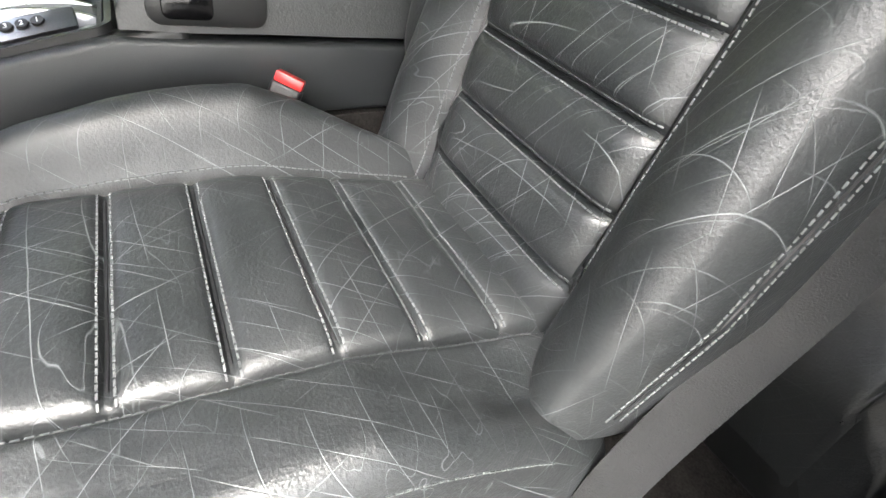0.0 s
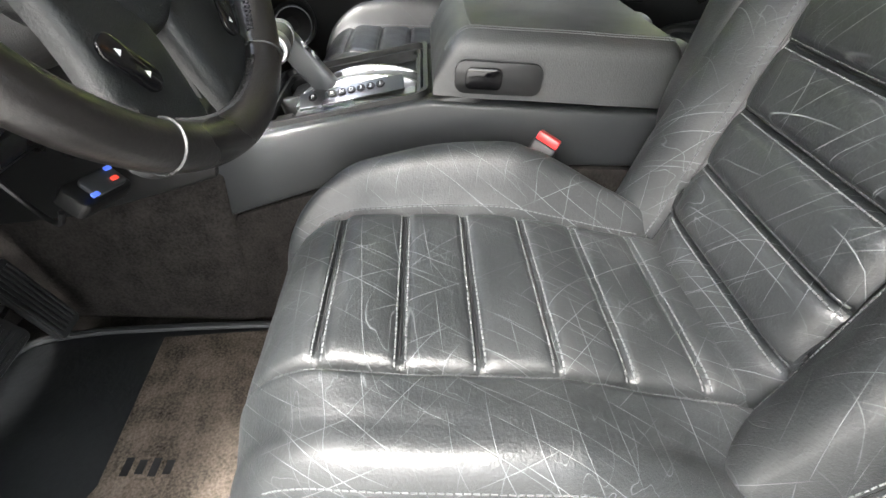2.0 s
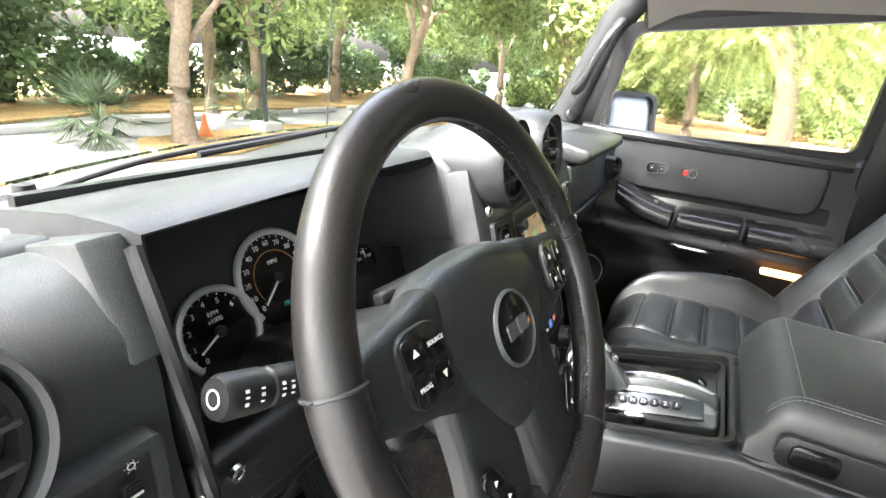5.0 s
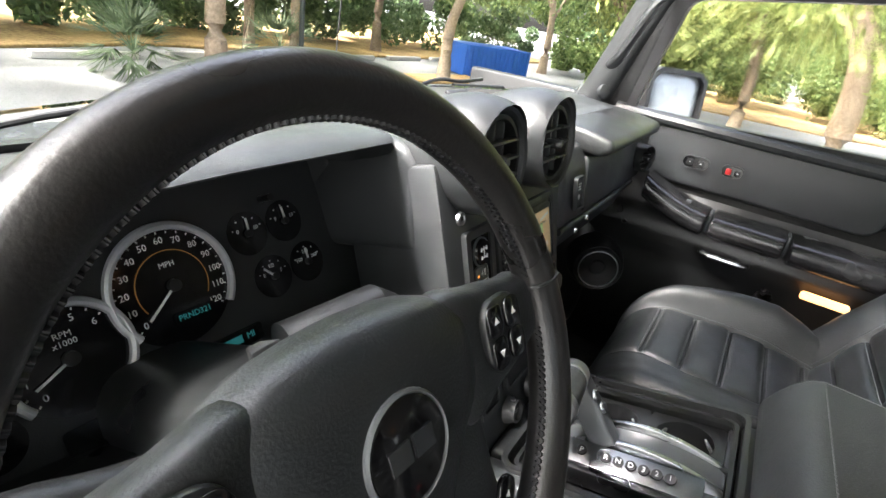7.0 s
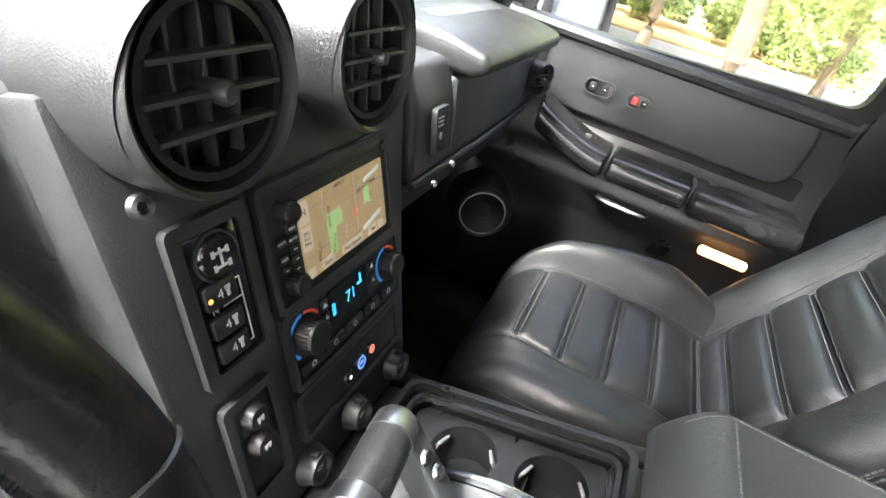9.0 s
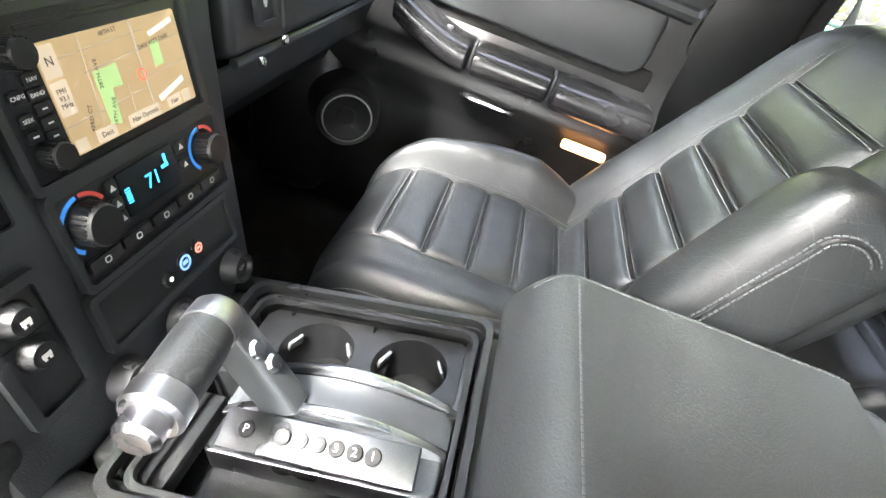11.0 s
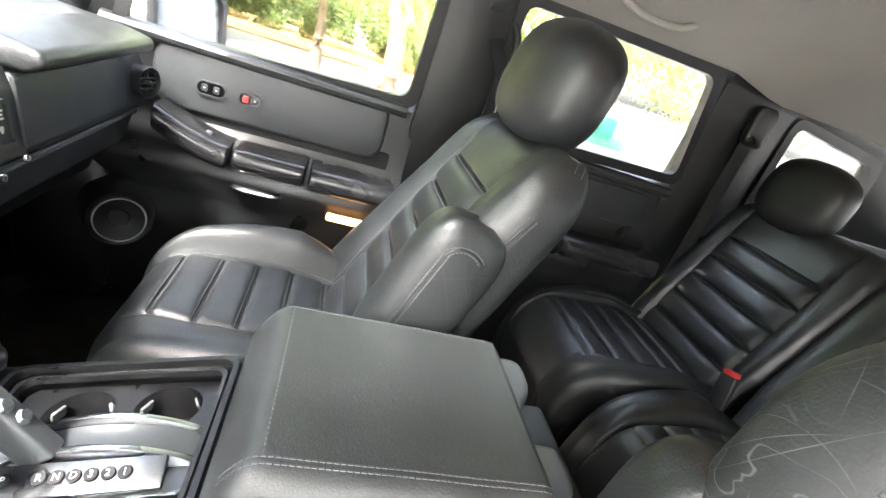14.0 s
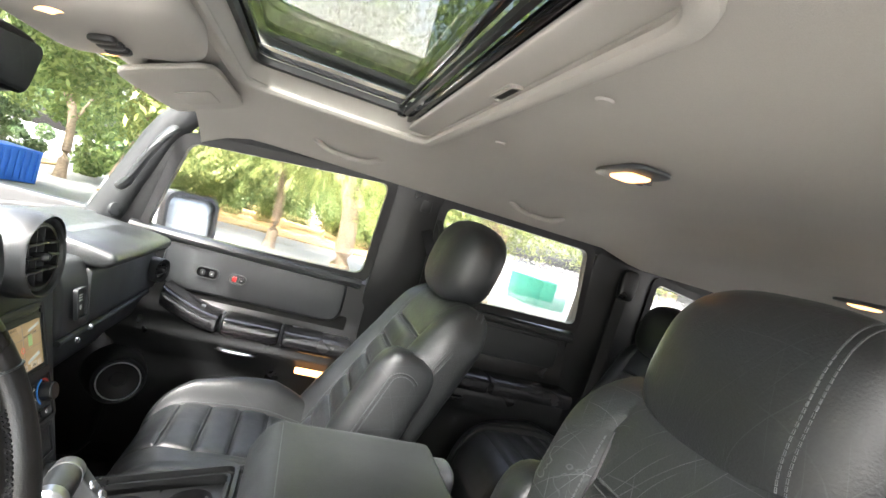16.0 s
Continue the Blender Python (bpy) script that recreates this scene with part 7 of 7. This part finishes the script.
def palm(seed, x, y, height, label, skirt=False):
    rng = np.random.default_rng(seed)
    t = thing("palm", label, "palm tree", "palms", at=pose(x, y, GZ))
    if height > 1:
        part("trunk", tube([(0, 0, -0.1), (0.05, 0, height * 0.5), (0.0, 0.05, height)], lambda q: 0.16 - 0.04 * q, 10), BARK, t)
    bm = bmesh.new()
    for k in range(46):
        a, e = rng.uniform(0, math.tau), rng.uniform(-0.5, 1.2)
        d = Vector((math.cos(a) * math.cos(e), math.sin(a) * math.cos(e), math.sin(e)))
        length = rng.uniform(0.7, 1.1)
        o = Vector((0, 0, height))
        hub = o + d * length * 0.5
        for q in range(9):
            s = d.cross(Vector((0, 0, 1))).normalized()
            f = (q - 4) / 4
            tip = hub + (d + s * f * 0.9).normalized() * length * 0.6 + Vector((0, 0, -0.12 * abs(f) - 0.1))
            w = s * 0.02
            bm.faces.new([bm.verts.new(p) for p in (hub - w, hub + w, tip)])
        bm.faces.new([bm.verts.new(p) for p in (o - s * 0.012, o + s * 0.012, hub)])
    me = bpy.data.meshes.new("fronds")
    bm.to_mesh(me)
    bm.free()
    leaf_part("crown", me, PALM, t)


solid("ground", box(240, 240, 0.1, 0, 20, GZ - 0.05), ASPHALT, "worn grey asphalt of a parking area", "ground", kind="structure")


def verge(name, pts, z, mat, label):
    solid(name, prism(pts, z, 0.02, pose(0, 0, GZ)), mat, label, "verge", kind="structure")


verge("verge_right", [(8.6, 3.2), (9.4, 3.4), (10.4, 0.2), (11.2, -6), (10.0, -14), (8.6, -14), (8.9, -5), (8.0, -0.6)][::-1], 0.05, LITTER, "leaf covered verge along the parking lane")
verge("verge_far_right", [(16.0, 5.0), (30, 8), (30, -6), (18, -5), (16.5, -1.0)][::-1], 0.06, LITTER, "leaf covered verge under the far hedge")
verge("verge_left", [(-12, 9.0), (0.5, 9.6), (5.0, 10.8), (10.0, 10.2), (22, 9.5), (30, 20), (-12, 24)], 0.06, LITTER, "leaf covered verge before the hedge")
verge("verge_near", [(4.2, 2.2), (8.6, 2.4), (10.4, 4.4), (7.4, 5.0), (4.4, 3.9)], 0.05, LITTER, "leaf covered strip beside the lane")
verge("island", [(3.0, 6.6), (4.3, 6.4), (7.0, 7.2), (11.2, 6.4), (11.4, 7.4), (6.5, 8.1), (3.8, 8.0)], 0.06, LITTER, "leaf covered planting island")
for k in range(7):
    solid("wheel_stop", box(1.5, 0.16, 0.12, 1.2 + 2.1 * k, 9.2 + 0.16 * min(k, 3), GZ + 0.06, 0.03), CONCRETE, "pale concrete wheel stop before the verge", "wheel stop", "wheel stops")
for k in range(4):
    solid("lane_line", box(1.6, 0.10, 0.004, 6.6 + 0.2 * k, -2.6 + 2.4 * k, GZ + 0.003), PAINT, "faded white parking line on asphalt", "line", "lane lines")

tree(11, 4.15, 7.35, 5.4, 0.17, 2.6, "broad tree with a flared pale trunk", LEAF, 330, 0.02, low=0.42)
tree(12, 9.6, 6.9, 6.0, 0.15, 2.6, "leafy tree with forked pale trunk", LEAF, 300, 0.05, low=0.5)
tree(13, 9.0, -0.55, 6.0, 0.21, 3.2, "tall tree with a pale trunk and hanging leaves", LEAF_Y, 320, 0.0, 0.9, low=0.42, flare=1.35)
tree(14, 12.8, 1.0, 6.0, 0.14, 3.2, "leafy tree with hanging yellow green leaves", LEAF_Y, 300, 0.03, 1.0, low=0.40)
tree(15, 13.2, 4.2, 6.0, 0.20, 3.0, "broad leafy tree beyond the parking lane", LEAF, 300, 0.04, 0.5, low=0.40)
tree(16, 10.5, -4.0, 6.0, 0.16, 3.2, "tree with hanging yellow green leaves", LEAF_Y, 300, -0.02, 1.0, low=0.42)
tree(17, 7.6, 9.6, 6.0, 0.13, 2.8, "leafy tree behind the planting island", LEAF, 260, 0.02, low=0.40)
tree(18, 0.8, 10.0, 5.4, 0.13, 2.8, "leafy tree before the hedge", LEAF, 260, -0.02, low=0.35)
tree(19, -4.0, 10.5, 6.0, 0.14, 3.0, "leafy tree before the hedge", LEAF_D, 260, 0.02, low=0.35)
tree(20, 12.0, 11.0, 7.0, 0.15, 3.2, "leafy tree behind the blue container", LEAF, 240, 0.02, low=0.35)
tree(21, 17.0, 7.6, 7.0, 0.15, 3.4, "leafy tree beyond the blue container", LEAF, 240, 0.02, low=0.30)
tree(22, 11.5, -9.5, 6.0, 0.15, 3.0, "tree with hanging leaves along the lane", LEAF_Y, 220, 0.02, 0.8, low=0.45)
# added out of view behind the driver door, only to shade the car
tree(23, -3.9, -1.8, 6.2, 0.2, 3.4, "unseen leafy tree added to shade the car", LEAF_D, 300, 0.18, low=0.62, nclump=50)
palm(31, 7.0, 10.4, 3.0, "fan palm with dry grey green fronds")
palm(32, 6.6, 8.9, 0.3, "low fan palm bush by the verge")
palm(33, 3.4, 8.2, 0.3, "low fan palm bush by the tree")
palm(34, 12.3, -2.6, 3.2, "fan palm beside the lane")


def hedge(seed, pts, height, depth, n, leaf, label, size=0.10):
    rng = np.random.default_rng(seed)
    clumps = []
    for k in range(n):
        f = rng.uniform(0, len(pts) - 1.001)
        i = int(f)
        p = Vector(pts[i]).lerp(Vector(pts[i + 1]), f - i)
        h = rng.uniform(0.05, 1.0)
        clumps.append((p.x + rng.uniform(-0.5, 0.5) * depth, p.y + rng.uniform(-0.5, 0.5) * depth, GZ + height * h, rng.uniform(0.35, 0.75)))
    ob = leaf_part("hedge", leaf_cloud(rng, clumps, 330, size, 0.85), leaf)
    tagged(ob, label, "hedge", kind="stuff")


hedge(41, [(-14, 11.5), (0, 12.4), (6, 13.4), (14, 13.0), (26, 12.0)], 3.6, 2.6, 330, LEAF_D, "dense dark green hedge and undergrowth behind the parking")
hedge(42, [(19, 8.0), (21, 3.0), (20, -2.0), (19.5, -4.5)], 3.2, 2.4, 200, LEAF, "bright green hedge beyond the parking lane")
hedge(43, [(24, 10), (27, 2), (26, -6)], 5.5, 3.0, 150, LEAF_D, "tall dark trees far behind the hedge", 0.16)

ct = thing("container", "blue ribbed steel shipping container under the trees", "container", at=pose(12.6, 7.5, GZ, 0, 0, -28))
part("box", box(2.1, 1.2, 0.78, 0, 0, 0.41, 0.02), BLUE, ct)
for k in range(14):
    part("rib", box(0.07, 0.05, 0.68, -0.97 + 0.149 * k, -0.61, 0.41, 0.01), BLUE, ct)
dp = thing("dumpster", "green steel dumpster beside the far lane", "dumpster", at=pose(17.0, -8.6, GZ))
part("bin", shift(prism([(-1.4, 0), (1.4, 0), (1.5, 1.1), (-1.5, 1.1)], 1.6, 0.03), pose(0, 0.8, 0, 90)), GREEN, dp)
part("lid", box(2.9, 1.7, 0.06, 0, 0, 1.13, 0.02), GREEN, dp)
lp_ = thing("lamp_post", "slim dark lamp post on a concrete footing", "lamp post", at=pose(6.0, 7.65, GZ))
part("footing", box(0.42, 0.42, 0.22, 0, 0, 0.11, 0.03), CONCRETE, lp_)
part("post", tube([(0, 0, 0.2), (0, 0, 4.2)], 0.045, 12), material("dark_steel", (0.06, 0.07, 0.07), 0.5, 0.6), lp_)
part("lamp_head", box(0.35, 0.14, 0.08, 0.1, 0, 4.2, 0.02), RUBBER, lp_)
cone = thing("traffic_cone", "small orange traffic cone by the tree", "traffic cone", at=pose(4.75, 7.7, GZ + 0.06))
part("cone", lathe([(0.13, 0), (0.13, 0.02), (0.09, 0.02), (0.02, 0.34), (0, 0.34)], 16), material("orange_plastic", (0.55, 0.16, 0.05), 0.6), cone)

# the car outside: bonnet, wipers, mirror, antenna
bn = thing("bonnet", "dark painted car bonnet with raised louvres", "bonnet", kind="structure")
CARPAINT = material("dark_car_paint", (0.05, 0.055, 0.06), 0.25, 0.3, var=0.1)
part("panel", box(1.70, 1.45, 0.06, XC, 1.95, 0.28, 0.03), CARPAINT, bn)
part("cowl", box(1.60, 0.20, 0.05, XC, 1.17, 0.64, 0.01), PLASTIC, bn)
lv = part("louvre", box(0.40, 0.24, 0.05, 1.00, 1.17, 0.655, 0.015), PLASTIC, bn)
part("louvre_rim", box(0.44, 0.03, 0.06, 1.00, 1.05, 0.66, 0.012), SILVER, bn)
part("wing", box(0.50, 0.30, 0.34, 0.98, 1.17, 0.46, 0.03), CARPAINT, bn)
for k in range(5):
    part("slat", box(0.38, 0.018, 0.012, 1.00, 1.10 + 0.045 * k, 0.683, 0.003, m=pose(0, 0, 0, 25)), RUBBER, lv)


def wiper(pts, blade):
    w = thing("wiper", "black windscreen wiper resting on the glass", "wiper", "wipers")
    part("arm", tube(smooth_line(pts, 16), 0.0045, 8), RUBBER, w)
    part("blade", tube(blade, 0.0055, 8), RUBBER, w)
    part("hinge", shift(lathe([(0, 0.02), (0.012, 0.018), (0.014, 0)], 16), pose(*pts[0])), RUBBER, w)


wiper([(-0.50, 1.12, 0.71), (-0.36, 1.09, 0.745), (-0.16, 1.07, 0.762), (-0.02, 1.06, 0.766)], [(-0.30, 1.055, 0.752), (0.12, 1.06, 0.774)])
wiper([(0.30, 1.12, 0.71), (0.34, 1.07, 0.760), (0.41, 1.06, 0.778), (0.50, 1.055, 0.772), (0.60, 1.05, 0.776)], [(0.46, 1.05, 0.764), (0.69, 1.03, 0.756)])
mr = thing("door_mirror", "pale silver door mirror with a dark rim", "mirror", at=pose(1.13, 0.665, 0.750, -7, 0, -36))
part("housing", shift(pillow(0.235, 0.13, 0.245, 20, 0.4, 0.4), pose(0, 0.05, 0)), SILVER, mr)
part("rim", shift(ring_plate(rounded(0.23, 0.24, 0.05, 6), rounded(0.205, 0.21, 0.04, 6), 0.03), frame_at((0, 0.005, 0), (1, 0, 0), (0, 0, 1)) @ pose(0, 0, 0)), RUBBER, mr)
part("glass", shift(prism(rounded(0.21, 0.215, 0.04, 6), 0.004), frame_at((0, 0.0, 0), (1, 0, 0), (0, 0.0, 1))), MIRROR, mr)
part("arm", shift(tube([(0.855, 0.70, 0.70), (0.98, 0.71, 0.69), (1.12, 0.70, 0.72)], 0.026, 10, False, 0.7), pose(1.13, 0.665, 0.750, -7, 0, -36).inverted()), RUBBER, mr)
solid("antenna", tube([(0.62, 1.6, 0.62), (0.66, 1.6, 1.35)], 0.0025, 6), RUBBER, "thin black radio antenna on the wing", "antenna")
